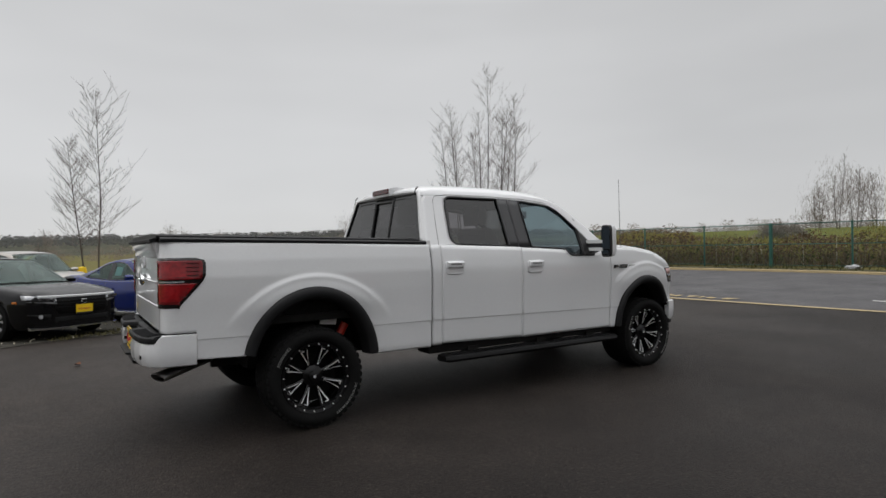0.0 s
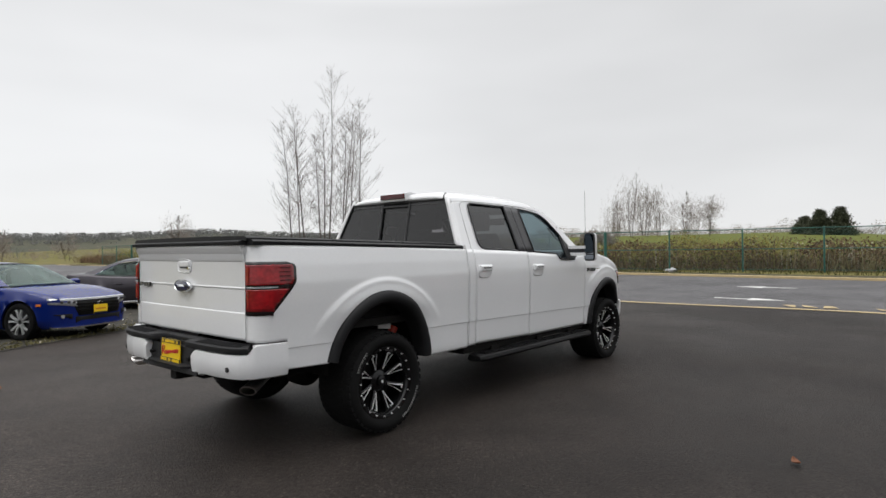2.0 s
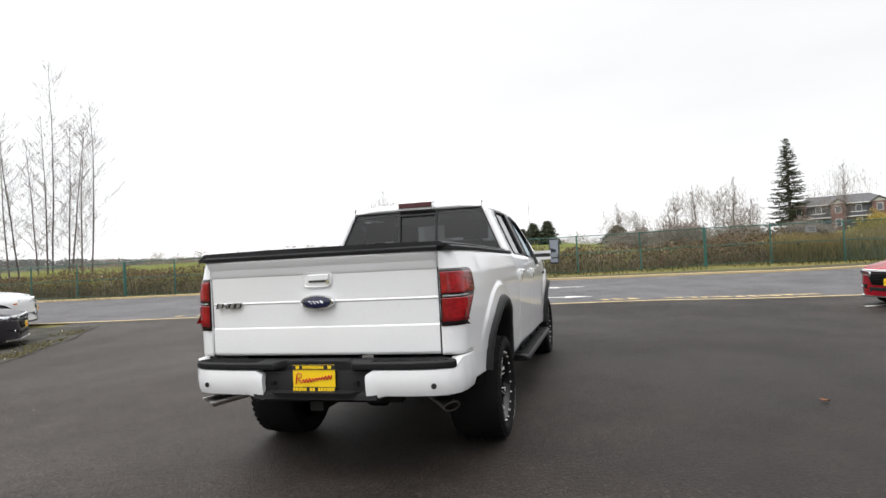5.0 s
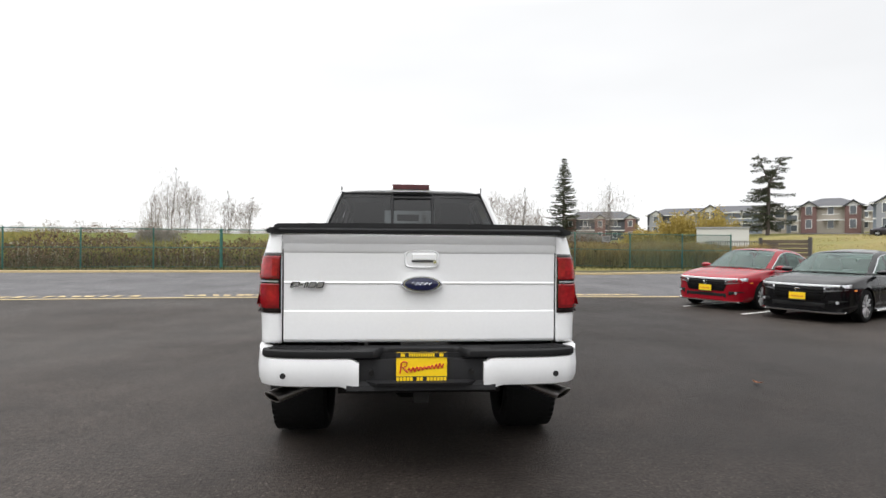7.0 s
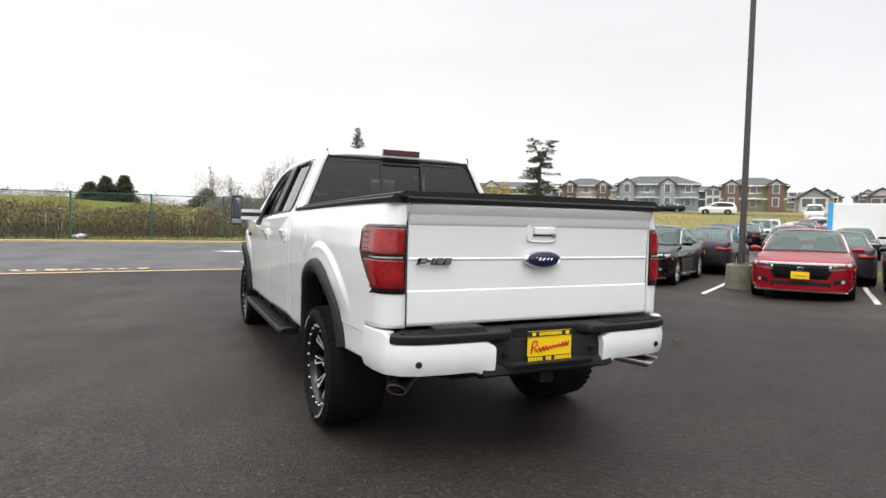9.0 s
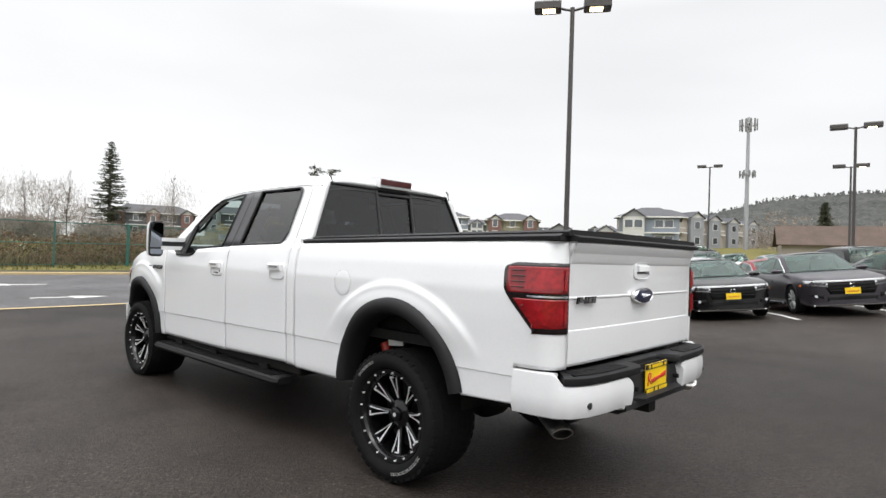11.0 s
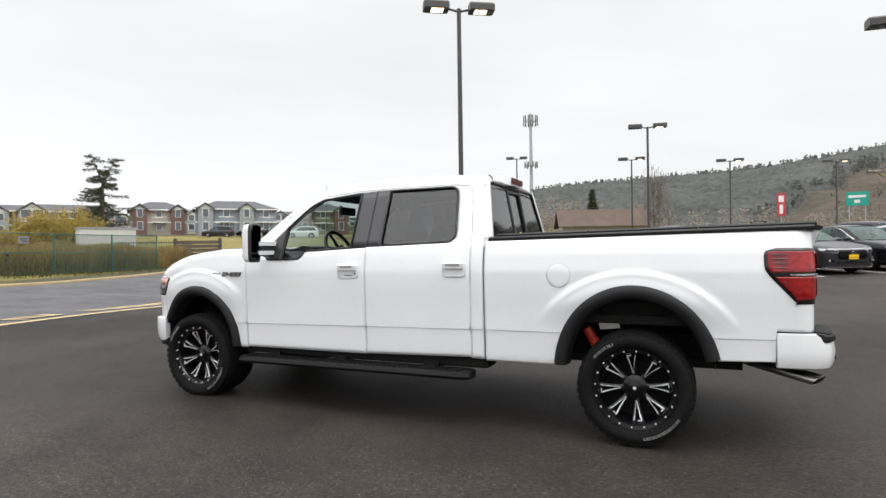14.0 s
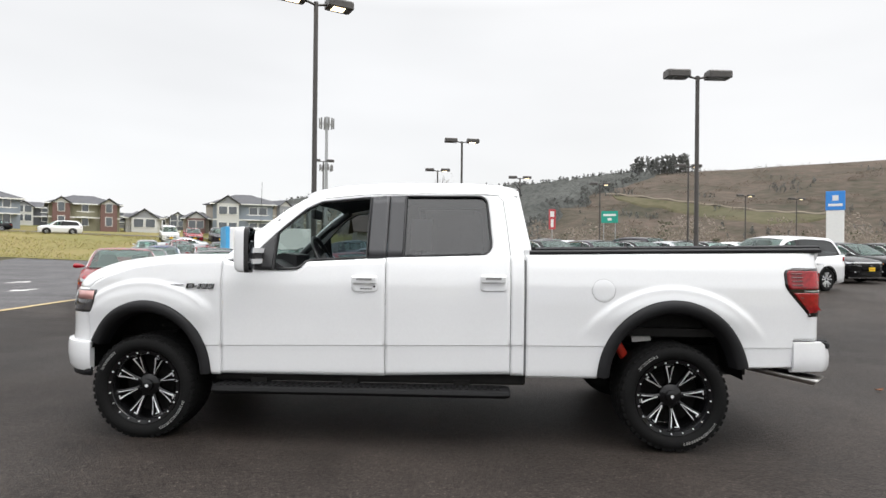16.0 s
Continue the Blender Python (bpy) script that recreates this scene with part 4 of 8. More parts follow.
    def along(a, b, n=20):
        """Points of the bumper's outline between two widths along it."""
        seg, tot = [], 0
        for p, q in zip(path, path[1:]):
            seg.append((tot, p, q))
            tot += math.dist(p, q)
        res = []
        for t in span(a * tot, b * tot, n):
            for s0, p, q in reversed(seg):
                if t >= s0 - 1e-9:
                    u = (t - s0) / math.dist(p, q)
                    nx, ny = (q[1] - p[1]), -(q[0] - p[0])
                    ln = math.hypot(nx, ny)
                    res.append((p[0] + (q[0] - p[0]) * u, p[1] + (q[1] - p[1]) * u, -nx / ln, -ny / ln))
                    break
        return res
    bump = part("rear_bumper", cbox(-1.16, -0.98, -0.74, 0.74, 0.64, 0.80), M_PLASTIC, truck, "black and white step bumper")
    bump.location.x = 0.01
    for s in (1, -1):
        rows = []
        for i, (x, y, nx, ny) in enumerate(along(0.30, 1.0, 42)):
            low = 0.612 - 0.030 * (1 - step(1, 6, i))
            top = 0.786 - 0.035 * (1 - step(-1, 3, i))
            ring = [(0.0, top), (-0.014, top - 0.006), (-0.022, 0.73), (-0.018, 0.66), (-0.004, low + 0.012), (0.03, low), (0.06, low + 0.02), (0.06, top - 0.006)]
            zt = 0.058 * step(28, 31, i)
            rows.append([(x - nx * d * 1.0, s * (y + ny * -d), z + (zt if z > 0.74 else 0)) for d, z in ring])
        part("bumper_end_cap", out(loft(bmesh.new(), rows, True, True)), WHITE, bump, "white painted cap", smooth=40)
        rows = [[(x - nx * d + (0.11 * (1 - step(0.22, 0.27, y)) if d < 0.1 else 0), s * (y - ny * d), z) for d, z in ((-0.018, 0.788), (-0.023, 0.800), (-0.022, 0.824), (-0.012, 0.834), (0.125, 0.838), (0.125, 0.788))] for x, y, nx, ny in along(0.0, 0.775, 40)]
        part("step_pad", out(loft(bmesh.new(), rows, True, True)), M_PLASTIC, bump, smooth=40)
        ribs = bmesh.new()
        for x, y, nx, ny in along(0.34, 0.72, 26):
            rod(ribs, (x - nx * -0.008, s * (y + ny * 0.008), 0.8365), (x - nx * 0.085, s * (y - ny * 0.085), 0.8395), 0.004, n=5)
        part("step_rib", ribs, M_PLASTIC, bump)
        part("parking_sensor", rod(bmesh.new(), (-1.20, s * 0.79, 0.685), (-1.232, s * 0.79, 0.685), 0.017, n=14), M_TRIM, bump, smooth=40)
        part("parking_sensor", rod(bmesh.new(), (-1.22, s * 0.29, 0.70), (-1.25, s * 0.29, 0.70), 0.014, n=14), M_STEEL, bump, smooth=40)
        # polished exhaust tips
        ex = bmesh.new()
        a, b = Vector((-0.66, s * 0.50, 0.60)), Vector((-1.115, s * 0.868, 0.540))
        d = (b - a).normalized()
        u = d.cross(Vector((0, 0, 1))).normalized()
        v = u.cross(d)
        ringf = lambda c, r, sl: [c + (u * math.cos(t) * r * 1.15 + v * math.sin(t) * r * 0.85) + d * sl * math.sin(t) for t in span(0, 2 * math.pi, 24)[:-1]]
        loft(ex, [ringf(a, 0.034, 0), ringf(a + d * 0.12, 0.042, 0), ringf(b, 0.047, 0.03), ringf(b, 0.042, 0.03), ringf(b - d * 0.2, 0.038, 0)], True)
        tip = part("exhaust_tip", out(ex), M_TIP, truck, "polished steel tip", smooth=40)
        part("exhaust_bore", rod(bmesh.new(), b - d * 0.16, b - d * 0.15, 0.034, n=16), M_TRIM, tip)
    rows = [[(x, y, z) for x, z in ((-1.20, 0.77), (-1.215, 0.70), (-1.215, 0.65), (-1.245, 0.63), (-1.25, 0.60), (-1.20, 0.575), (-1.1, 0.575), (-1.1, 0.77))] for y in span(-0.43, 0.43, 8)]
    part("bumper_centre", out(loft(bmesh.new(), rows, True, True)), M_PLASTIC, bump, smooth=35)
    part("bumper_step", out(loft(bmesh.new(), [[(-1.19 + dx, y * 1.0, z) for dx, z in ((-0.09 * k, 0.635), (-0.095 * k, 0.65), (0, 0.655), (0, 0.62))] for y, k in ((-0.33, 0.2), (-0.26, 1), (0.26, 1), (0.33, 0.2))], True, True)), M_PLASTIC, bump, smooth=35)
    # advertising plate in a black-lettered frame
    plate = part("licence_plate", cbox(-1.232, -1.224, -0.147, 0.147, 0.643, 0.815), M_YELLOW, truck, "yellow dealer plate with red script", bevel=0.003)
    plate.location.x = 0.01
    slant = lambda u: 0.712 + 0.028 * u
    big = [(0.125, 0.695), (0.118, 0.752), (0.108, 0.763), (0.085, 0.758), (0.088, 0.738), (0.112, 0.728), (0.098, 0.716), (0.080, 0.700)]
    part("plate_script", pipe(bmesh.new(), [(-1.2345, y, z) for y, z in big], 0.0045, 5), M_REDINK, plate)
    wave = [(0.078 - 0.205 * u, slant(u) + 0.013 * math.sin(u * 58) * (0.75 + 0.25 * math.sin(u * 9))) for u in span(0, 1, 120)]
    part("plate_script", pipe(bmesh.new(), [(-1.2345, y, z) for y, z in wave], 0.0042, 5), M_REDINK, plate)
    rows = ((0.786, 0.0285, 0.019, [(0.075 - 0.0137 * k, 0.0105) for k in range(11)] + [(0.122, 0.024), (-0.101, 0.024)]), (0.643, 0.034, 0.026, [(0.146 - 0.0195 * k, 0.0155) for k in (0, 1, 2, 3, 4, 6, 7, 9, 10, 11, 12, 13, 14)]))
    for z0, tall, cap, bars in rows:
        strip = part("plate_frame", cbox(-1.236, -1.231, -0.15, 0.15, z0, z0 + tall), M_BLACKINK, plate)
        for y1, w in bars:
            zc = z0 + tall / 2
            part("plate_bar", cbox(-1.2375, -1.236, y1 - w, y1, zc - cap / 2, zc + cap / 2), M_YELLOW, strip)
    part("tow_receiver", cbox(-1.20, -0.9, -0.045, 0.045, 0.52, 0.60), M_STEEL, truck)
    part("tow_crossbar", cbox(-1.0, -0.9, -0.5, 0.5, 0.53, 0.59), M_STEEL, truck)
    # chassis seen under the body
    for s in (1, -1):
        part("frame_rail", cbox(-1.05, 4.5, s * 0.42, s * 0.52, 0.58, 0.74), M_STEEL, truck)
        part("leaf_spring", cbox(-0.7, 0.75, s * 0.52, s * 0.59, 0.52, 0.58), M_STEEL, truck)
        part("shock_absorber", rod(bmesh.new(), (0.36, s * 0.74, 0.80), (0.20, s * 0.72, 0.50), 0.036, n=12), M_SHOCK, truck, "red shock absorber", smooth=40)
        bm = out(loft(bmesh.new(), [[(x, s * y, z) for x, z in ((0.25, 0.80), (0.26, 0.85), (0.12, 0.865), (0.11, 0.815))] for y in (0.80, 0.806)], True, True))
        part("warning_sticker", bm, M_TRIMPAPER, truck)
        part("coil_spring", pipe(bmesh.new(), [(3.93 + 0.07 * math.cos(a), s * (0.66 + 0.07 * math.sin(a)), 0.66 + 0.35 * a / 34) for a in span(0, 34, 90)], 0.012, 6), M_STEEL, truck, smooth=60)
    part("rear_axle", rod(bmesh.new(), (0, -0.75, HUB_Z), (0, 0.75, HUB_Z), 0.05, n=14), M_STEEL, truck, smooth=40)
    part("differential", lathe_y(bmesh.new(), [(0.0, -0.16), (0.10, -0.15), (0.17, -0.06), (0.17, 0.06), (0.10, 0.15), (0.0, 0.16)], 20), M_STEEL, truck, smooth=40).location = (0, 0.05, HUB_Z)
    part("front_axle", rod(bmesh.new(), (3.98, -0.75, HUB_Z), (3.98, 0.75, HUB_Z), 0.05, n=14), M_STEEL, truck, smooth=40)
    part("fuel_tank", cbox(0.7, 1.9, 0.1, 0.40, 0.45, 0.66), M_STEEL, truck, bevel=0.05)
    part("underbody", cbox(1.0, 3.5, -0.85, 0.85, 0.56, 0.62), M_STEEL, truck)
    for s in (1, -1):
        part("rocker", cbox(1.08, 3.46, s * 0.72, s * 0.93, 0.475, 0.57), M_STEEL, truck, bevel=0.02)
    part("engine_bay", cbox(3.5, 4.6, -0.5, 0.5, 0.55, 1.25), M_STEEL, truck)
    # fuel door on the driver's side
    y = lambda x, z: side_y(x, z) + 0.0015
    ring = lambda r, d: [(0.515 + r * math.cos(a), y(0.515 + r * math.cos(a), 1.205 + r * math.sin(a)) + d, 1.205 + r * math.sin(a)) for a in span(0, 2 * math.pi, 32)[:-1]]
    part("fuel_door", out(loft(bmesh.new(), [ring(0.083, -0.004), ring(0.083, 0.0005), ring(0.08, 0.0015), ring(0.06, 0.0018), ring(0.04, 0.0019), ring(0.02, 0.002), ring(0.004, 0.002)], True, True)), WHITE, truck, smooth=30)
    bm = bmesh.new()
    pipe(bm, [p for p in ring(0.0855, 0.0)] + [ring(0.0855, 0.0)[0]], 0.0009, 4)
    part("fuel_door_gap", bm, M_LINER, truck)


truck_back()


def truck_front():
    reach = lambda z: lerp([(0.56, 0.36), (0.75, 0.385), (0.82, 0.372), (0.95, 0.355), (1.05, 0.335), (1.12, 0.315), (1.18, 0.29)], z)
    wrap = lambda z, u, d=0.0: (4.46 + (reach(z) + d) * nose_f(u), side_y(4.46, z) * u * (1 + d * 0.6), z)
    face = part("nose_panel", loft(bmesh.new(), [[wrap(z, u) for u in NOSE_U] for z in span(0.75, 1.172, 12)], False), WHITE, truck, smooth=50, solid=0.02)
    for s in (1, -1):
        rows = []
        for z in span(0.985, 1.16, 8):
            v = (z - 0.985) / 0.175
            rows.append([(x, s * (side_y(x, z) + 0.004), z) for x in span(4.445 - 0.055 * v ** 0.6, 4.459, 3)] + [(wrap(z, u, 0.006)[0], s * wrap(z, u, 0.006)[1], z) for u in span(0.995, 0.70, 14)])
        hl = part("headlamp", flip_all(loft(bmesh.new(), rows, False)) if s > 0 else loft(bmesh.new(), rows, False), M_HEADLAMP, truck, "smoked clear headlamp with pinkish marker", smooth=50, solid=0.02)
        bm = bmesh.new()
        loft(bm, [[(x, s * (side_y(x, z) + 0.009), z) for x in span(4.41, 4.452, 4)] + [(wrap(z, u, 0.012)[0], s * wrap(z, u, 0.012)[1], z) for u in span(0.995, 0.93, 5)] for z in (1.085, 1.15)], False)
        part("side_marker", bm, M_MARKER, hl, smooth=50, solid=0.004)
        bm = loft(bmesh.new(), [[(wrap(z, u, 0.012)[0], s * wrap(z, u, 0.012)[1], z) for u in span(0.90, 0.74, 6)] for z in (1.03, 1.14)], False)
        part("reflector", bm, M_LAMP, hl, smooth=50, solid=0.004)
    ring = ((-0.035, 0.762), (0.0, 0.756), (0.008, 0.735), (0.010, 0.66), (0.0, 0.575), (-0.03, 0.535), (-0.09, 0.53), (-0.09, 0.76))
    rows = []
    for u in NOSE_U:
        rows.append([(4.46 + (0.41 + d) * nose_f(u) + min(0, d + 0.02) * 0, (0.962 + d * 0.6) * u, z) for d, z in ring])
    for k, sgn in ((0, -1), (1, 1)):
        end = [(4.425, sgn * (0.966 + d * 0.6), z) for d, z in ring]
        rows = rows + [end] if k else [end] + rows
    fb = part("front_bumper", out(loft(bmesh.new(), rows, True, True)), WHITE, truck, smooth=45)
    part("air_dam", loft(bmesh.new(), [[(4.42 + 0.39 * nose_f(u), 0.935 * u, z) for z in (0.495, 0.56)] for u in NOSE_U], False), M_PLASTIC, fb, smooth=50, solid=0.02)
    rows = [[wrap(z, u, 0.008) for u in span(-0.66, 0.66, 16)] for z in span(0.86, 1.15, 5)]
    grille = part("grille", loft(bmesh.new(), rows, False), M_TRIM, truck, smooth=50, solid=0.02)
    for k in range(3):
        rows = [[wrap(z, u, d) for d, z in ((0.012, 0.90 + k * 0.09), (0.035, 0.905 + k * 0.09), (0.035, 0.935 + k * 0.09), (0.012, 0.94 + k * 0.09))] for u in span(-0.64, 0.64, 16)]
        part("grille_bar", out(loft(bmesh.new(), rows, True, True)), M_CHROME, grille, smooth=40)
    # aerial on the passenger wing
    part("aerial", rod(bmesh.new(), (3.75, -0.83, 1.39), (3.73, -0.83, 2.2), 0.004, 0.002, 6), M_TRIM, truck)
    part("aerial_base", rod(bmesh.new(), (3.75, -0.83, 1.37), (3.75, -0.83, 1.42), 0.02, 0.008, 10), M_TRIM, truck)
    for s in (1, -1):
        # towing mirrors on twin arms
        yo = 1.30
        arm = bmesh.new()
        for z in (1.395, 1.475):
            loft(arm, [[(3.12 + dx, s * y, z + dz) for dx, dz in ((-0.035, -0.018), (0.035, -0.018), (0.035, 0.018), (-0.035, 0.018))] for y in (0.92, 1.16)], True, True)
        mi = part("door_mirror", out(arm), WHITE, truck, "white towing mirror")
        part("mirror_bracket", cbox(3.095, 3.145, s * 0.93, s * 1.15, 1.40, 1.47), M_PILLAR, mi, "dark grey bracket between the arms", bevel=0.006)
        rows = []
        for x, k in ((3.115, 1.0), (3.14, 1.005), (3.17, 0.97), (3.19, 0.86), (3.20, 0.6)):
            rows.append([(x, s * (1.205 + 0.064 * k * math.copysign(abs(math.cos(a)) ** 0.35, math.cos(a))), 1.48 + 0.165 * k * math.copysign(abs(math.sin(a)) ** 0.4, math.sin(a))) for a in span(0, 2 * math.pi, 28)[:-1]])
        part("mirror_shell", out(loft(bmesh.new(), rows, True, True)), WHITE, mi, smooth=50)
        rim = [[(x, s * (1.205 + 0.064 * k * math.copysign(abs(math.cos(a)) ** 0.35, math.cos(a))), 1.48 + 0.165 * k * math.copysign(abs(math.sin(a)) ** 0.4, math.sin(a))) for a in span(0, 2 * math.pi, 28)[:-1]] for x, k in ((3.118, 1.012), (3.09, 1.01), (3.085, 0.95), (3.10, 0.9))]
        part("mirror_bezel", out(loft(bmesh.new(), rim, True, True)), M_TRIM, mi, smooth=50)
        part("mirror_glass", out(loft(bmesh.new(), [[(x + (z - 1.51) * -0.10 * (s > 0), s * y, z) for z in (1.40, 1.625)] for x, y in ((3.088, 1.152), (3.088, 1.258), (3.094, 1.258), (3.094, 1.152))], True, False)), M_MIRROR, mi)
        part("spotter_glass", cbox(3.093, 3.097, s * 1.152, s * 1.258, 1.335, 1.385), M_MIRROR, mi)


truck_front()


def truck_wheel():
    """One wheel about its own axle, outer face towards +y; tyre 0.82 m tall."""
    rim = bmesh.new()
    lathe_y(rim, [(0.288, 0.03), (0.296, 0.052), (0.290, 0.062), (0.262, 0.056), (0.250, 0.040), (0.243, 0.0), (0.236, -0.2), (0.26, -0.25)], 56)
    w = part("wheel", flip_all(rim), M_RIM, None, "gloss black alloy wheel with milled spokes", smooth=40)
    tyre = bmesh.new()
    lathe_y(tyre, [(0.284, 0.030), (0.290, 0.050), (0.305, 0.076), (0.342, 0.090), (0.372, 0.082), (0.394, 0.062), (0.404, 0.020), (0.408, -0.06), (0.408, -0.16), (0.406, -0.25), (0.394, -0.29), (0.36, -0.31), (0.30, -0.30), (0.27, -0.26)], 64)
    part("tyre", flip_all(tyre), M_RUBBER, w, smooth=45)
    blocks = bmesh.new()
    for k in range(44):
        for row, (y0, y1) in enumerate(((0.022, 0.072), (-0.05, -0.005), (-0.11, -0.065), (-0.17, -0.125), (-0.24, -0.19), (-0.285, -0.255))):
            a = 2 * math.pi * (k + 0.5 * (row % 2)) / 44
            m = Matrix.Rotation(a, 4, "Y")
            zt = 0.4095 if row not in (0, 5) else 0.400
            box(blocks, -0.018, 0.018, y0, y1, zt - 0.02, zt, m)
    tagged(part("tread_block", blocks, M_RUBBER, w), kind="stuff")
    letters = bmesh.new()
    for count, mid in ((9, 0.6), (15, math.pi + 0.55)):
        for i in range(count):
            m = Matrix.Rotation(mid + (i - count / 2) * 0.058, 4, "Y")
            box(letters, -0.0058, 0.0058, 0.0845, 0.0905, 0.338, 0.3405, m)
            box(letters, -0.0058, 0.0058, 0.0835, 0.0895, 0.352, 0.3545, m)
            box(letters, -0.0058, -0.0030 if i % 3 else -0.0035, 0.0845, 0.0903, 0.338, 0.354, m)
            if i % 2:
                box(letters, 0.0030, 0.0058, 0.0845, 0.0903, 0.338, 0.354, m)
    part("sidewall_lettering", letters, M_LETTER, w, "worn white raised lettering")
    part("brake_disc", out(lathe_y(bmesh.new(), [(0.0, -0.115), (0.165, -0.115), (0.165, -0.128), (0.0, -0.128)], 32)), M_STEEL, w, smooth=30)
    part("rim_back", out(lathe_y(bmesh.new(), [(0.0, -0.13), (0.238, -0.13), (0.238, -0.135), (0.0, -0.135)], 32)), M_STEEL, w)
    for k in range(8):
        m = Matrix.Rotation(2 * math.pi * k / 8, 4, "Y")
        sp = bmesh.new()
        loft(sp, [[m @ Vector((x * f, y0 + d, r)) for x, d in ((-1, -0.03), (-1, 0.0), (-0.35, 0.008), (0, -0.012), (0.35, 0.008), (1, 0.0), (1, -0.03))] for r, f, y0 in ((0.07, 0.020, -0.028), (0.11, 0.018, -0.022), (0.18, 0.028, -0.004), (0.249, 0.046, 0.018))], True, True)
        part("spoke", out(sp), M_RIM, w, smooth=30)
        bm = bmesh.new()
        for sgn in (-1, 1):
            loft(bm, [[m @ Vector((sgn * (c + dx * (1.15 if sgn > 0 else 0.55)), y0, r)) for dx, y0 in ((-wd, yb), (-wd, yb + 0.006), (wd, yb + 0.006), (wd, yb))] for r, c, wd, yb in ((0.100, 0.003, 0.0015, -0.020), (0.14, 0.008, 0.0022, -0.010), (0.19, 0.017, 0.0032, 0.004), (0.222, 0.025, 0.0046, 0.015), (0.234, 0.029, 0.002, 0.018))], True, True)
        box(bm, 0.000, 0.029, 0.017, 0.024, 0.230, 0.236, m)
        part("milled_edge", out(bm), M_MILLED, w)
    cap = bmesh.new()
    lathe_y(cap, [(0.092, -0.05), (0.086, -0.022), (0.064, -0.012), (0.046, -0.006), (0.043, 0.012), (0.03, 0.018), (0.0, 0.018)], 24)
    part("hub_cap", flip_all(cap), M_RIM, w, smooth=35)
    part("cap_badge", rod(bmesh.new(), (0, 0.016, 0), (0, 0.021, 0), 0.012, n=16), M_MILLED, w)
    for k in range(20):
        a = 2 * math.pi * (k + 0.5) / 20
        bm = rod(bmesh.new(), (0.272 * math.sin(a), 0.052, 0.272 * math.cos(a)), (0.272 * math.sin(a), 0.068, 0.272 * math.cos(a)), 0.0068, 0.0045, 6)
        part("rim_bolt", bm, M_MILLED, w)
    return w


wheel_one = truck_wheel()
wheel_one.scale = (0.968, 1.0, 0.968)
wheel_one.parent = truck
for hub in HUBS:
    for s in (1, -1):
        m = pose(hub, s * (0.950 if hub == 0 else 0.935), HUB_Z, 0, 0 if s > 0 else 14, 0 if s > 0 else 180)
        if hub == 0 and s > 0:
            wheel_one.matrix_basis = m @ Matrix.Rotation(radians(5), 4, "Y") @ Matrix.Diagonal((0.968, 1.0, 0.968, 1))
        else:
            copy_thing(wheel_one, m @ Matrix.Rotation(radians(20 if hub else 8), 4, "Y"))

# ---- ground, road and lot ----
def sheet(name, xs, ys, lift, mat, keep=None):
    bm = bmesh.new()
    grid = [[bm.verts.new((x, y, ground_z(x, y) + lift)) for y in ys] for x in xs]
    for i in range(len(xs) - 1):
        for j in range(len(ys) - 1):
            if keep is None or keep((xs[i] + xs[i + 1]) / 2, (ys[j] + ys[j + 1]) / 2):
                bm.faces.new((grid[i][j], grid[i + 1][j], grid[i + 1][j + 1], grid[i][j + 1]))
    bmesh.ops.delete(bm, geom=[v for v in bm.verts if not v.link_faces], context="VERTS")
    return part(name, bm, mat, None, smooth=60)


def widening(limit, fine, growth):
    vals, d, v = [0.0], fine, 0.0
    while v < limit:
        v += d
        d *= growth
        vals.append(v)
    return [-q for q in vals[:0:-1]] + vals


axis = widening(3500, 2.0, 1.12)
tagged(sheet("ground", axis, axis, -0.03, M_GRASS), "rough grass land around the car lot", "ground", kind="structure")

NEAR = [(-60, 13.2), (-20, 12.8), (-9.8, 12.2), (-7, 11.75), (-5.4, 11.3), (0, 10.75), (5, 10.45), (12.5, 9.6), (30, 8.4), (70, 6.5)]
FAR = [(-60, 46), (-30, 30.5), (-24, 27.4), (-14, 22.6), (-8.5, 20.6), (-2, 20.6), (6, 21.0), (12, 20.6), (22, 19.7), (70, 17)]


def ribbon(a, b, y0, y1, n, lift, cols=1):
    """A strip of ground between two lines given along y."""
    bm = bmesh.new()
    rows = []
    for y in span(y0, y1, n):
        xa, xb = a(y), b(y)
        rows.append([(xa + (xb - xa) * k / cols, y, ground_z(xa + (xb - xa) * k / cols, y) + lift) for k in range(cols + 1)])
    return flip_all(loft(bm, rows, False)) if a(y0) < b(y0) else loft(bm, rows, False)


near_x, far_x = (lambda y: lerp(NEAR, y)), (lambda y: lerp(FAR, y))
left_edge = lambda x: 5.6 + 0.53 * (x + 3.0)


def lot_keep(x, y):
    return x < near_x(y) + 0.4 and y < left_edge(x) + 1.5


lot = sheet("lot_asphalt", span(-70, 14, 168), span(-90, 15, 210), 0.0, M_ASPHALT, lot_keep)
tagged(lot, "damp dark asphalt of the car lot, one stretch painted dimmer", "asphalt lot", kind="structure")
road = part("road", ribbon(near_x, lambda y: far_x(y) + 0.5, -60, 70, 130, 0.006, 6), M_ROAD, None, smooth=60)
tagged(road, "grey asphalt road with worn markings", "road", kind="structure")
rows = []
for x in span(-16, 8.6, 120):
    y0 = left_edge(x) + 0.25 * noise.noise(Vector((x * 0.8, 3, 0))) + 0.08 * noise.noise(Vector((x * 4, 8, 0)))
    rows.append([(x, y, ground_z(x, y) + 0.012) for y in span(y0, y0 + 9, 8)])
gravel = part("gravel_strip", out(loft(bmesh.new(), rows, False)), M_GRAVEL, None, smooth=60)
tagged(gravel, "grey gravel verge under the parked cars", "gravel", kind="structure")
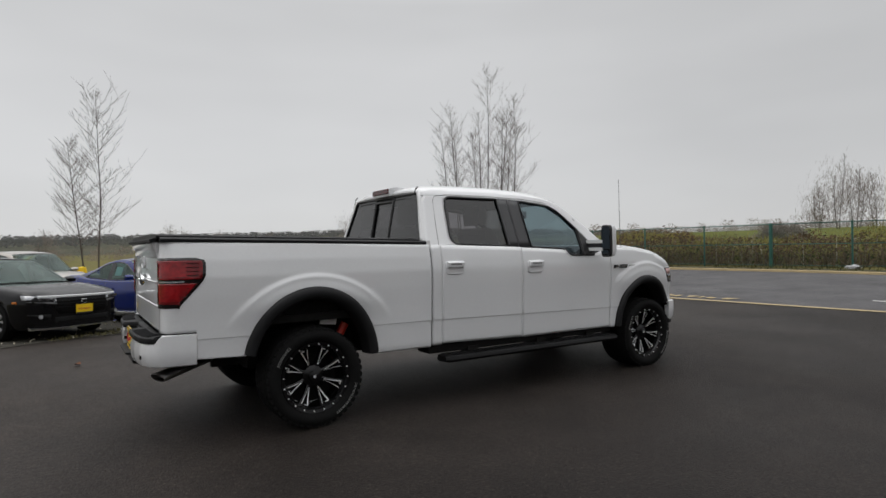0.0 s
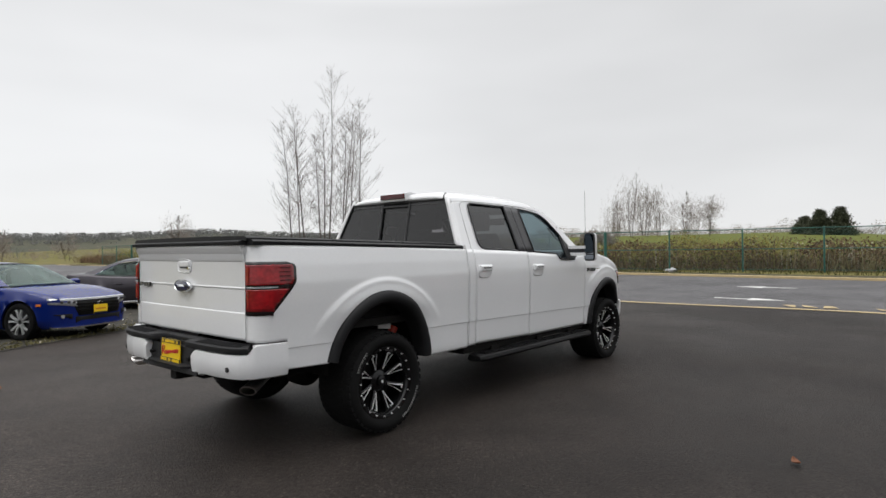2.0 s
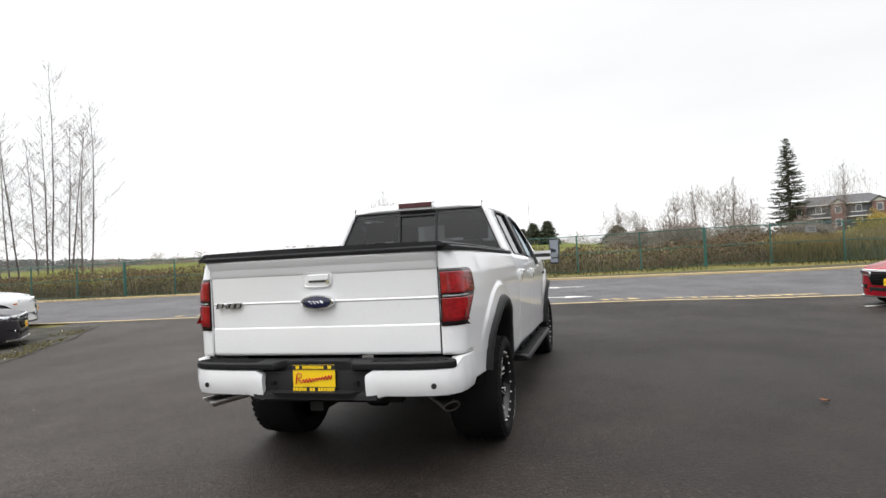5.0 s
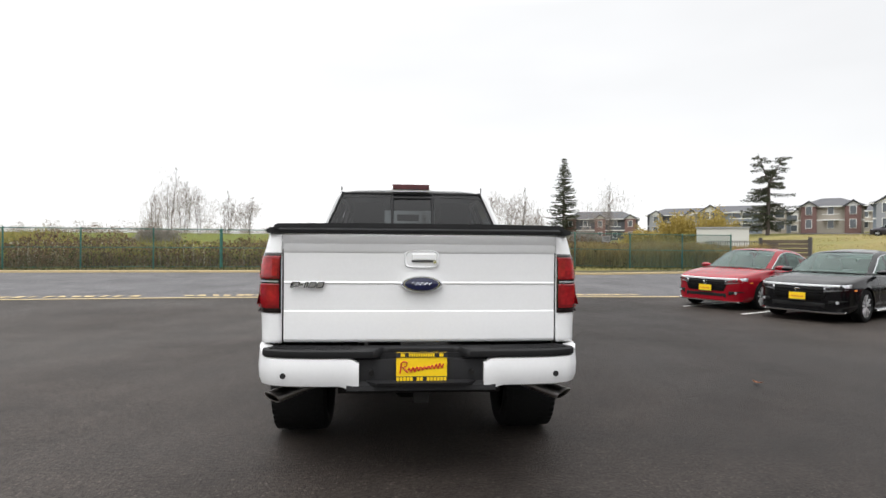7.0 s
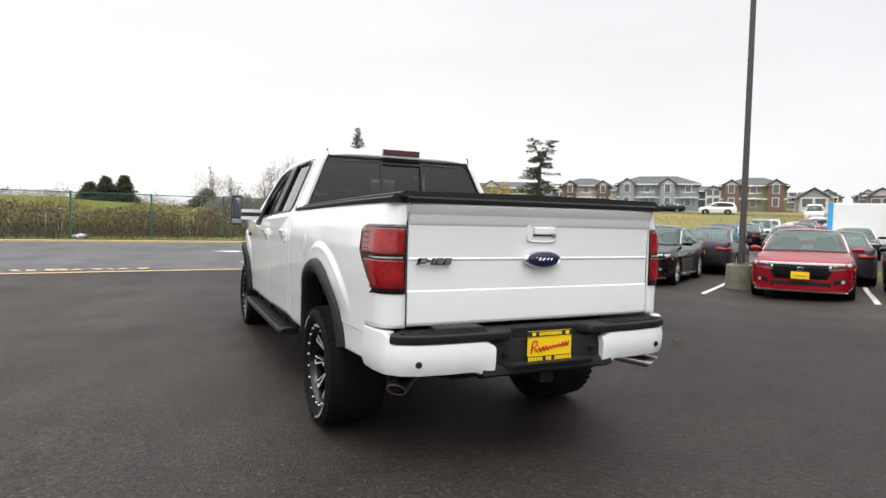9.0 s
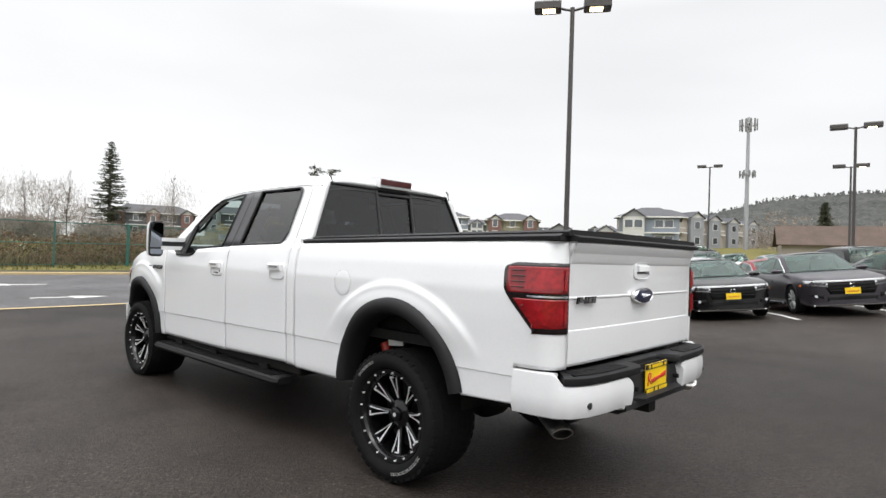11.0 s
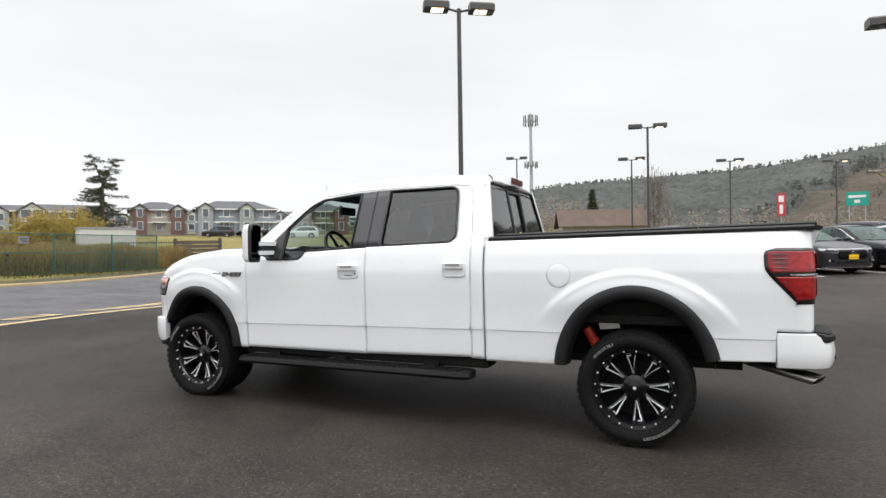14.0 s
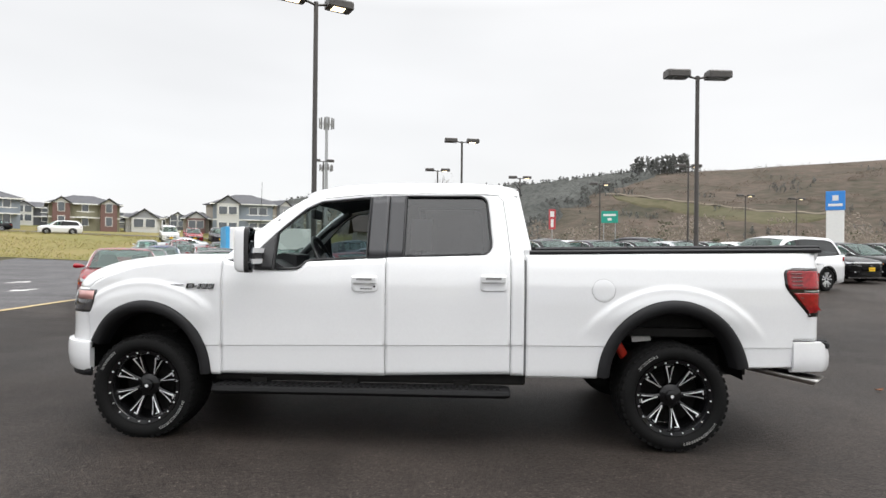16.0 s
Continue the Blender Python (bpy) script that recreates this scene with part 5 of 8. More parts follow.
verge = part("verge", ribbon(lambda y: far_x(y) + 0.45, lambda y: far_x(y) + 2.6, -40, 70, 100, 0.012, 2), material("dark_earth_verge", (0.05, 0.045, 0.035), 0.95, color2=(0.09, 0.085, 0.04), scale=0.8, fine=12), None, smooth=60)
tagged(verge, "dark earth and moss verge beside the road", "verge", kind="structure")
tagged(part("near_line", ribbon(lambda y: near_x(y) - 0.10, lambda y: near_x(y) + 0.09, -34, 70, 104, 0.012), M_LINE_Y), "worn yellow line along the lot side", "road line", kind="structure")
# rough broken second line, laid in short hatched dabs
rnd = random.Random(4)
bm = bmesh.new()
y = -7.0
while y < 40:
    length = rnd.uniform(3.0, 5.5)
    k = 0
    while k < length and rnd.random() < 0.96:
        yy, x = y + k, near_x(y + k) + 0.45
        z = ground_z(x, yy) + 0.022
        vs = [bm.verts.new((x + dx * rnd.uniform(1.2, 2.6), yy + dy + rnd.uniform(-0.08, 0.08), z)) for dx, dy in ((-0.10, -0.02), (0.12, 0.06), (0.14, 0.26), (-0.08, 0.17))]
        bm.faces.new(vs)
        k += rnd.uniform(0.26, 0.36)
    y += length + rnd.uniform(0.6, 1.6)
tagged(part("broken_line", out(bm), M_LINE_Y), "worn hatched yellow dabs beside the line", "road line", kind="structure")


def road_arrow(x, y0, y1, name):
    bm = bmesh.new()
    d = 1 if y1 > y0 else -1
    L = abs(y1 - y0)
    for poly in ([(0, -0.07), (0, 0.07), (L * 0.5, 0.07), (L * 0.5, -0.07)], [(L * 0.5, -0.28), (L * 0.5, 0.28), (L, 0.0)]):
        bm.faces.new([bm.verts.new((x + w, y0 + d * u, ground_z(x + w, y0 + d * u) + 0.013)) for u, w in poly])
    for f in bm.faces:
        if f.normal.z < 0:
            f.normal_flip()
    tagged(part(name, out(bm), M_LINE_W), "worn white painted lane arrow", "road marking", group="lane arrows", kind="structure")


road_arrow(12.6, 0.1, -1.5, "lane_arrow")
road_arrow(16.4, -1.1, 0.6, "lane_arrow")
road_arrow(15.5, -13.2, -12.0, "lane_arrow")
road_arrow(18.0, -15.0, -16.3, "lane_arrow")

# stall lines of the front row
NOSES = [(9.15, -7.38), (6.9, -8.13), (3.45, -9.27), (1.46, -10.77), (-0.55, -12.28), (-2.67, -13.87)] + [(-2.67 - 2.05 * k, -13.87 - 1.55 * k) for k in range(1, 7)]
AWAY = 121.0
HEAD = Vector((math.cos(radians(AWAY)), math.sin(radians(AWAY))))
ROW = Vector((-HEAD.y, HEAD.x))


bm = bmesh.new()
for p, q in zip([(10.0, -7.0)] + NOSES, NOSES):
    a = (Vector(p) + Vector(q)) / 2 + HEAD * 0.25
    b = a - HEAD * 5.6
    side = ROW * 0.05
    cells = span(0, 1, 6)
    for u, v in zip(cells, cells[1:]):
        p, q = a.lerp(b, u), a.lerp(b, v)
        bm.faces.new([bm.verts.new((c.x, c.y, ground_z(c.x, c.y) + 0.006)) for c in (p - side, p + side, q + side, q - side)])
tagged(part("stall_lines", out(bm), M_LINE_W), "worn white stall lines on asphalt", "parking lines", kind="structure")


# ---- parked cars ----
M_CARSEAT = material("grey_seat_cloth", (0.24, 0.235, 0.225), 0.85, vary=0.15, fine=90)
M_SHEET = material("pale_blue_paper", (0.42, 0.62, 0.66), 0.8, vary=0.05)
M_CARDASH = material("grey_dashboard", (0.10, 0.10, 0.10), 0.6, vary=0.15, fine=90)


def glide(pts, x):
    """Smooth value at x through points in rising order."""
    n = len(pts)
    if x <= pts[0][0]:
        return pts[0][1]
    if x >= pts[-1][0]:
        return pts[-1][1]
    i = next(k for k in range(n - 1) if x <= pts[k + 1][0])
    slope = [(pts[k + 1][1] - pts[k][1]) / (pts[k + 1][0] - pts[k][0]) for k in range(n - 1)]

    def tangent(k):
        if k in (0, n - 1):
            return slope[0 if k == 0 else -1]
        a, b = slope[k - 1], slope[k]
        return 0.0 if a * b <= 0 else 2 * a * b / (a + b)
    (a, p), (b, q) = pts[i], pts[i + 1]
    d = b - a
    t = (x - a) / d
    return p * (1 + 2 * t) * (1 - t) ** 2 + d * tangent(i) * t * (1 - t) ** 2 + q * t * t * (3 - 2 * t) + d * tangent(i + 1) * t * t * (t - 1)


# half length, half width, front hub, wheelbase, tyre radius; hood and deck line, plan outline,
# then the cabin's edge from windscreen foot over the roof to the rear glass: inner and outer line
SHAPES = {
    "sedan": (2.44, 0.93, 1.50, 2.83, 0.337,
              [(-2.44, 0.70), (-2.42, 0.86), (-2.37, 1.0), (-2.30, 1.055), (-1.85, 1.06), (-1.2, 1.0), (0.0, 0.955), (0.95, 0.965), (1.4, 0.94), (1.85, 0.885), (2.15, 0.83), (2.30, 0.78), (2.38, 0.735), (2.42, 0.69), (2.44, 0.62)],
              [(-2.44, 0.60), (-2.41, 0.72), (-2.34, 0.80), (-2.15, 0.87), (-1.7, 0.915), (-1.0, 0.93), (0.8, 0.93), (1.5, 0.925), (1.9, 0.90), (2.12, 0.86), (2.27, 0.79), (2.36, 0.70), (2.41, 0.60), (2.44, 0.44)],
              [(1.06, 0.735, 0.985), (0.62, 0.665, 1.225), (0.20, 0.59, 1.405), (-0.28, 0.565, 1.445), (-0.86, 0.565, 1.405), (-1.36, 0.60, 1.255), (-1.90, 0.68, 1.072)],
              [(0.88, 0.795, 0.975), (0.52, 0.735, 1.165), (0.14, 0.665, 1.340), (-0.28, 0.640, 1.382), (-0.84, 0.645, 1.335), (-1.22, 0.69, 1.195), (-1.52, 0.77, 1.045)]),
    "coupe": (2.25, 0.90, 1.38, 2.70, 0.337,
              [(-2.25, 0.72), (-2.23, 0.90), (-2.18, 1.02), (-2.08, 1.06), (-1.75, 1.05), (-1.1, 0.99), (0.0, 0.945), (0.9, 0.955), (1.3, 0.925), (1.7, 0.86), (1.97, 0.795), (2.11, 0.745), (2.19, 0.70), (2.23, 0.66), (2.25, 0.60)],
              [(-2.25, 0.60), (-2.22, 0.72), (-2.15, 0.79), (-1.95, 0.85), (-1.5, 0.89), (-0.9, 0.90), (0.8, 0.895), (1.4, 0.895), (1.75, 0.87), (1.96, 0.83), (2.10, 0.75), (2.18, 0.67), (2.22, 0.57), (2.25, 0.42)],
              [(0.98, 0.715, 0.975), (0.52, 0.645, 1.205), (0.10, 0.575, 1.365), (-0.30, 0.55, 1.395), (-0.72, 0.55, 1.355), (-1.25, 0.58, 1.20), (-1.80, 0.65, 1.065)],
              [(0.80, 0.775, 0.965), (0.42, 0.71, 1.15), (0.04, 0.645, 1.305), (-0.30, 0.625, 1.335), (-0.70, 0.63, 1.285), (-1.05, 0.675, 1.16), (-1.36, 0.745, 1.03)]),
    "suv": (2.275, 0.91, 1.385, 2.62, 0.352,
            [(-2.275, 0.80), (-2.25, 0.98), (-2.21, 1.07), (-2.15, 1.10), (-1.8, 1.09), (-1.0, 1.065), (0.0, 1.045), (0.95, 1.06), (1.3, 1.045), (1.7, 0.995), (1.98, 0.935), (2.12, 0.88), (2.20, 0.82), (2.25, 0.76), (2.275, 0.66)],
            [(-2.275, 0.66), (-2.24, 0.76), (-2.17, 0.82), (-1.95, 0.87), (-1.5, 0.90), (-0.9, 0.91), (0.8, 0.91), (1.35, 0.905), (1.75, 0.88), (1.97, 0.83), (2.11, 0.77), (2.19, 0.69), (2.24, 0.58), (2.275, 0.44)],
            [(1.10, 0.735, 1.075), (0.74, 0.68, 1.33), (0.36, 0.62, 1.575), (-0.4, 0.60, 1.650), (-1.70, 0.585, 1.600), (-2.00, 0.63, 1.39), (-2.16, 0.71, 1.12)],
            [(0.94, 0.79, 1.065), (0.64, 0.74, 1.275), (0.30, 0.69, 1.505), (-0.4, 0.675, 1.580), (-1.58, 0.665, 1.520), (-1.80, 0.70, 1.36), (-1.94, 0.775, 1.10)]),
}


def car_model(name, label, paint, style="sedan", far=False):
    """A parked car about its own middle, nose towards +x, on z = 0; a far one keeps its larger parts only."""
    car = thing(name, label, "car", group="parked cars")
    suv = style == "suv"
    P = PAINT[paint]
    h, hw, fr, base, R, deck, plan, inner, outer = SHAPES[style]
    hubs = (fr, fr - base)
    top_z, half = (lambda x: glide(deck, x)), (lambda x: glide(plan, x))
    arch_r = R + 0.055
    well = lambda x: max([R - 0.02 + math.sqrt(arch_r ** 2 - (x - c) ** 2) for c in hubs if abs(x - c) < arch_r] or [0.0])
    sill = lambda x: glide([(-h, 0.40), (-h + 0.12, 0.27), (-h + 0.5, 0.215), (-1.0, 0.20), (1.0, 0.20), (h - 0.4, 0.205), (h - 0.08, 0.20), (h, 0.24)], x)
    xs = set(span(-h, h, 64)) | {h - d for d in (0.008, 0.02, 0.04, 0.065, 0.1, 0.14)} | {-h + d for d in (0.008, 0.02, 0.04, 0.065, 0.1, 0.14)}
    for c in hubs:
        xs |= {c + arch_r * math.sin(a) for a in span(-math.pi / 2, math.pi / 2, 22)} | {c - arch_r - 0.002, c + arch_r + 0.002}
    crease = 0.78 if suv else 0.69
    rows = []
    for x in sorted(xs):
        w, t, lo = half(x), top_z(x), sill(x)
        lift = well(x)
        k = min(1, max(0.25, (h - abs(x)) / 0.5))
        side = [(w - 0.10 * k, lo), (w - 0.025, lo + 0.07), (w - 0.004, lo + 0.17), (w - 0.012, crease - 0.10), (w, crease), (w - 0.018, crease + 0.05), (w - 0.05 * k, t - 0.055), (w - 0.085 * k, t - 0.022), (w - 0.14 * k, t)]
        zs = [max(min(z, t - 0.002 * (8 - i)), lift + 0.004 * i if lift > lo else 0) for i, (y, z) in enumerate(side)]
        right = [(x, y, z) for (y, _), z in zip(side, zs)]
        crown = 0.03 * k
        ring = [(x, 0, lo)] + right + [(x, w * 0.5, t + crown * 0.75), (x, 0, t + crown), (x, -w * 0.5, t + crown * 0.75)] + [(a, -b, c) for a, b, c in right[::-1]]
        rows.append(ring)
    bm = out(loft(bmesh.new(), rows, True, True))
    x_in0, x_in1 = inner[-1][0] + 0.05, inner[0][0] - 0.02
    for f in bm.faces:
        c = f.calc_center_median()
        if x_in0 < c.x < x_in1 and abs(c.y) < half(c.x) - 0.13 and c.z > 0.7:
            f.material_index = 1
    part("body", bm, [P, M_CARDASH], car, smooth=42)
    part("underbody", cbox(-h + 0.35, h - 0.35, -0.62, 0.62, 0.17, 0.5), M_STEEL, car)
    for c in hubs:
        for s in (1, -1):
            arc = [[(c + (arch_r - 0.004) * math.cos(a), s * y, R - 0.02 + (arch_r - 0.004) * math.sin(a)) for y in (0.55, hw - 0.035)] for a in span(-0.25, math.pi + 0.25, 16)]
            bm = loft(bmesh.new(), arc, False)
            bm.faces.new([bm.verts.new((c + arch_r * math.cos(a), s * 0.56, R - 0.02 + arch_r * math.sin(a))) for a in span(-0.25, math.pi + 0.25, 16)])
            part("wheel_well", bm, M_STEEL, car)
            if suv:
                lip = [[(c + (arch_r + k) * math.cos(a), s * (half(c + (arch_r + k) * math.cos(a)) + d), R - 0.02 + (arch_r + k) * math.sin(a)) for k, d in ((-0.005, -0.02), (-0.004, 0.008), (0.045, 0.006), (0.05, -0.02))] for a in span(-0.1, math.pi + 0.1, 20)]
                part("arch_trim", out(loft(bmesh.new(), lip, True, True)), M_PLASTIC, car, smooth=40)
    # cabin: roof, screens, side glass and painted edges between them
    us = list(range(7))
    line = lambda pts, u: tuple(glide(list(zip(us, [p[k] for p in pts])), u) for k in range(3))
    edge_in = lambda u: line(inner, u)
    edge_out = lambda u: line(outer, u)

    def across(u0, u1, n, bow0, bow1, crown):
        rows = []
        for u in span(u0, u1, n):
            x, y, z = edge_in(u)
            b = bow0 + (bow1 - bow0) * (u - u0) / (u1 - u0)
            rows.append([(x + b * (1 - v * v), y * v, z + crown * (1 - v * v)) for v in span(-1, 1, 12)])
        return out(loft(bmesh.new(), rows, False))
    part("roof", across(2, 4, 14, 0.10, -0.08, 0.035), P, car, smooth=50)
    part("windscreen", across(0, 2, 10, 0.20, 0.10, 0.02), G_CAR, car, "greenish windscreen", smooth=50)
    part("rear_window", across(4, 6, 10, -0.08, -0.14 if not suv else -0.06, 0.02), G_CAR, car, "dark rear screen", smooth=50)
    part("headlining", out(loft(bmesh.new(), [[(edge_in(u)[0], edge_in(u)[1] * v, edge_in(u)[2] - 0.03) for v in (-1, 0, 1)] for u in span(2, 4, 6)], False)), M_CARDASH, car)
    cowl = [[(inner[0][0] + 0.20 * (1 - v * v) - 0.02, inner[0][1] * v, inner[0][2] - 0.02), (inner[0][0] + 0.20 * (1 - v * v) + 0.10, (inner[0][1] + 0.03) * v, top_z(inner[0][0] + 0.2) + 0.02)] for v in span(-1, 1, 12)]
    part("cowl", out(loft(bmesh.new(), cowl, False)), M_TRIM, car, smooth=50)
    cut = 0.55 * (fr + hubs[1]) - (0.13 if style != "coupe" else 0.42)
    for s in (1, -1):
        flank = lambda p: (p[0], s * p[1], p[2])
        part("pillar", out(loft(bmesh.new(), [[flank(edge_in(u)), flank(tuple((a + b) / 2 + c for a, b, c in zip(edge_in(u), edge_out(u), (0, 0.008, 0.006)))), flank(edge_out(u))] for u in span(0, 6, 36)], False)), P, car, "painted roof edge and pillars", smooth=60)
        belt_at = lambda x: (x, half(x) - 0.132, top_z(x) - 0.004)
        panes, gap = {"f": [], "r": []}, 0.05
        for u in span(0, 6, 60):
            x, y, z = edge_out(u)
            b = belt_at(x)
            z = max(z, b[2] + 0.002)
            row = [(x, s * (y + (b[1] - y) * v + 0.012 * v * (1 - v) * 4), z + (b[2] - z) * v) for v in span(0, 1, 4)]
            if x > cut + gap:
                panes["f"].append(row)
            if x < cut - gap:
                panes["r"].append(row)
        tinted = suv
        part("side_window", out(loft(bmesh.new(), panes["f"], False)), G_CAR, car, smooth=50)
        part("side_window", out(loft(bmesh.new(), panes["r"], False)), G_TINT if tinted else G_CAR, car, smooth=50)
        if style == "coupe" and s < 0:
            sheet_ = [[Vector(r[k]) + Vector((0, 0.02, 0)) for k in (1, 2, 3)] for r in panes["f"] if cut + 0.10 < r[0][0] < cut + 0.42]
            part("price_sheet", out(loft(bmesh.new(), sheet_, False)), M_SHEET, car, "pale blue price sheet inside the glass")
        a, b = panes["f"][-1], panes["r"][0]
        part("door_pillar", out(loft(bmesh.new(), [[(x, y + s * 0.003, z) for x, y, z in a], [(x, y + s * 0.003, z) for x, y, z in b]], False)), M_TRIM, car, "black door pillar")
        frame_ = [flank((edge_out(u)[0], edge_out(u)[1] + 0.004, edge_out(u)[2])) for u in span(0, 6, 30)]
        part("window_trim", pipe(bmesh.new(), frame_, 0.011, 5), M_TRIM if suv or style == "coupe" else M_CHROME, car, smooth=60)
        if not far:
            lower = [flank((x, belt_at(x)[1] + 0.006, belt_at(x)[2] + 0.006)) for x in span(outer[-1][0], outer[0][0], 16)]
            part("belt_trim", pipe(bmesh.new(), lower, 0.010, 5), M_TRIM, car, smooth=60)
    # seats and dashboard behind the glass
    for y in (0.36, -0.36):
        for x in ((0.10, -0.85) if not far else (0.10,)):
            part("seat", out(loft(bmesh.new(), [[(x - 0.16 * v - th, y + dy * (1 - 0.35 * max(0, v - 0.75) / 0.25), 0.62 + (0.66 if not suv else 0.78) * v) for v, th in ((0, 0), (0.6, -0.02), (0.78, 0.01), (1, 0.03), (0.97, 0.12), (0.75, 0.13), (0, 0.14))] for dy in (-0.23, -0.18, 0.18, 0.23)], True, True)), M_CARSEAT, car, smooth=40)
    part("dashboard", cbox(0.55, 0.95, -0.68, 0.68, 0.80, top_z(0.8) + 0.045), M_CARDASH, car, bevel=0.04)
    # face
    zb = top_z(h - 0.10) - 0.015
    nose = sorted((w, x) for x, w in plan if x > 0 and x > h - 0.6)
    face = lambda y: glide(nose, max(abs(y), nose[0][0])) if abs(y) > nose[0][0] else h
    skin = lambda ys, zs, d: [[(face(y) + d + dx, y, z) for z, dx in zs] for y in ys]
    lean = lambda z: -0.05 * max(0, (z - 0.60) / 0.2) - 0.02 * max(0, (0.40 - z) / 0.15)
    gz0, gz1 = zb - 0.29, zb - 0.02
    rows = [[(face(y * k) + 0.010 + lean(z), y * k, z) for z, k in ((gz1, 1.0), (gz1 - 0.09, 0.97), (gz1 - 0.18, 0.90), (gz0, 0.82))] for y in span(-0.54, 0.54, 16)]
    grille = part("grille", out(loft(bmesh.new(), rows, False)), M_INTAKE, car, "black grille", smooth=50, solid=0.01)
    for k in range(1 if far else 3):
        z = gz1 - 0.065 - 0.06 * k
        w = 0.50 - 0.03 * k
        rows = [[(face(y) + d + lean(z), y, z + dz) for d, dz in ((0.012, -0.012), (0.030, -0.008), (0.030, 0.006), (0.012, 0.012))] for y in span(-w, w, 10)]
        part("grille_bar", out(loft(bmesh.new(), rows, True, True)), M_RIM, grille)
    rows = [[(face(y) + d + lean(zb), y, zb + dz + 0.010 * abs(y)) for d, dz in ((0.0, -0.022), (0.026, -0.020), (0.026, 0.010), (0.0, 0.018))] for y in span(-0.72, 0.72, 28)]
    part("chrome_brow", out(loft(bmesh.new(), rows, True, True)), M_BROW, car, smooth=50)
    emblem = pipe(bmesh.new(), [(h + 0.026, y, gz1 - 0.085 + z) for y, z in ((-0.05, 0.036), (-0.036, -0.036), (0.036, -0.036), (0.05, 0.036), (-0.05, 0.036))], 0.0045, 6)
    part("grille_emblem", emblem, M_CHROME, car, smooth=60)
    for s in (1, -1):
        ys = span(0.47, hw - 0.075, 12)
        rows = [[(face(y) + 0.014 + lean(z), s * y, z) for z in (zb - 0.020 + 0.060 * v, zb - 0.065 + 0.045 * v, zb - 0.125 + 0.055 * v)] for v, y in zip(span(0, 1, 12), ys)]
        hl = part("headlamp", out(loft(bmesh.new(), rows, False)), M_LAMP, car, "clear headlamp", smooth=50, solid=0.02)
        for y in (0.53, 0.62, 0.71)[:1 if far else 3]:
            part("projector", rod(bmesh.new(), (face(y) + 0.006, s * y, zb - 0.05 + 0.05 * (y - 0.5)), (face(y) + 0.022, s * y, zb - 0.05 + 0.05 * (y - 0.5)), 0.026, n=12), M_HEADLAMP, hl, smooth=40)
        rows = [[(face(y) + 0.008 + lean(z), s * y, z) for z in (0.36 + 0.02 * k, 0.40 + 0.01 * k, 0.46)] for k, y in enumerate(span(0.56, hw - 0.11, 5))]
        fog = part("fog_slot", out(loft(bmesh.new(), rows, False)), M_INTAKE, car, "black fog lamp slot", smooth=50, solid=0.015)
        if not far:
            part("fog_lamp", rod(bmesh.new(), (face(0.70), s * 0.70, 0.42), (face(0.70) + 0.024, s * 0.70, 0.42), 0.032, n=12), M_LAMP, fog, smooth=40)
        # tail lamps
        tails = sorted((w, x) for x, w in plan if x < -h + 0.6)
        back = lambda y: -h - 0.006 if y < tails[0][0] else -glide([(w, -x) for w, x in tails], y) - 0.006
        zt = (0.90, 1.04) if suv else (0.76, 0.90)
        rows = [[(back(y) + (0.04 if z > 0.87 else 0.0), s * y, z) for z in (zt[0], (zt[0] + zt[1]) / 2, zt[1])] for y in span(0.46 if not suv else 0.60, hw - 0.06, 8)]
        part("tail_lamp", out(loft(bmesh.new(), rows, False)), M_REDLENS, car, "red tail lamp", smooth=50, solid=0.02)
        bm = out(loft(bmesh.new(), [[(outer[0][0] - 0.10 + dx * k, s * (hw - 0.045 + dy), outer[0][2] + 0.035 + dz * k) for dx, dz in ((0.07, -0.045), (0.09, 0.02), (0.03, 0.065), (-0.05, 0.065), (-0.07, 0.0), (-0.06, -0.055))] for dy, k in ((-0.05, 0.35), (0.02, 0.8), (0.08, 1.0), (0.15, 0.95), (0.185, 0.6))], True, True))
        part("door_mirror", bm, P, car, smooth=50)
        if far:
            continue
        for x in ((cut + 0.22, cut - 0.78) if style != "coupe" else (cut + 0.25,)):
            part("door_handle", cbox(x - 0.10, x + 0.10, s * (hw - 0.035), s * (hw + 0.014), crease + 0.055, crease + 0.082), P, car, bevel=0.006)
        for x in ((outer[0][0] - 0.02, cut, cut - 0.95) if style != "coupe" else (outer[0][0] - 0.02, cut)):
            zlo, zhi = max(0.32, well(x) + 0.02), top_z(x) - 0.06
            rows = [[(x + dx, s * (glide([(0.2, half(x) - 0.024), (0.37, half(x) - 0.003), (crease - 0.1, half(x) - 0.011), (crease, half(x) + 0.001), (crease + 0.05, half(x) - 0.017), (top_z(x) - 0.055, half(x) - 0.049)], z) + 0.0015), z) for dx in (-0.005, 0.005)] for z in span(zlo, zhi, 12)]
            part("shut_line", loft(bmesh.new(), rows, False), M_TRIM, car)
        part("side_marker", cbox(h - 0.50, h - 0.40, s * (half(h - 0.45) - 0.03), s * (half(h - 0.45) + 0.004), zb - 0.10, zb - 0.06), M_AMBER, car, bevel=0.006)
        part("sill_strip", cbox(hubs[1] + 0.5, hubs[0] - 0.5, s * (hw - 0.06), s * (hw - 0.006), 0.21, 0.265), M_PLASTIC if suv else M_CHROME, car, bevel=0.008)
    part("lower_intake", out(loft(bmesh.new(), [[(face(y) + 0.010 + lean(z), y, z) for z in (0.26, 0.32, 0.40)] for y in span(-0.50, 0.50, 10)], False)), M_INTAKE, car, smooth=50, solid=0.008)
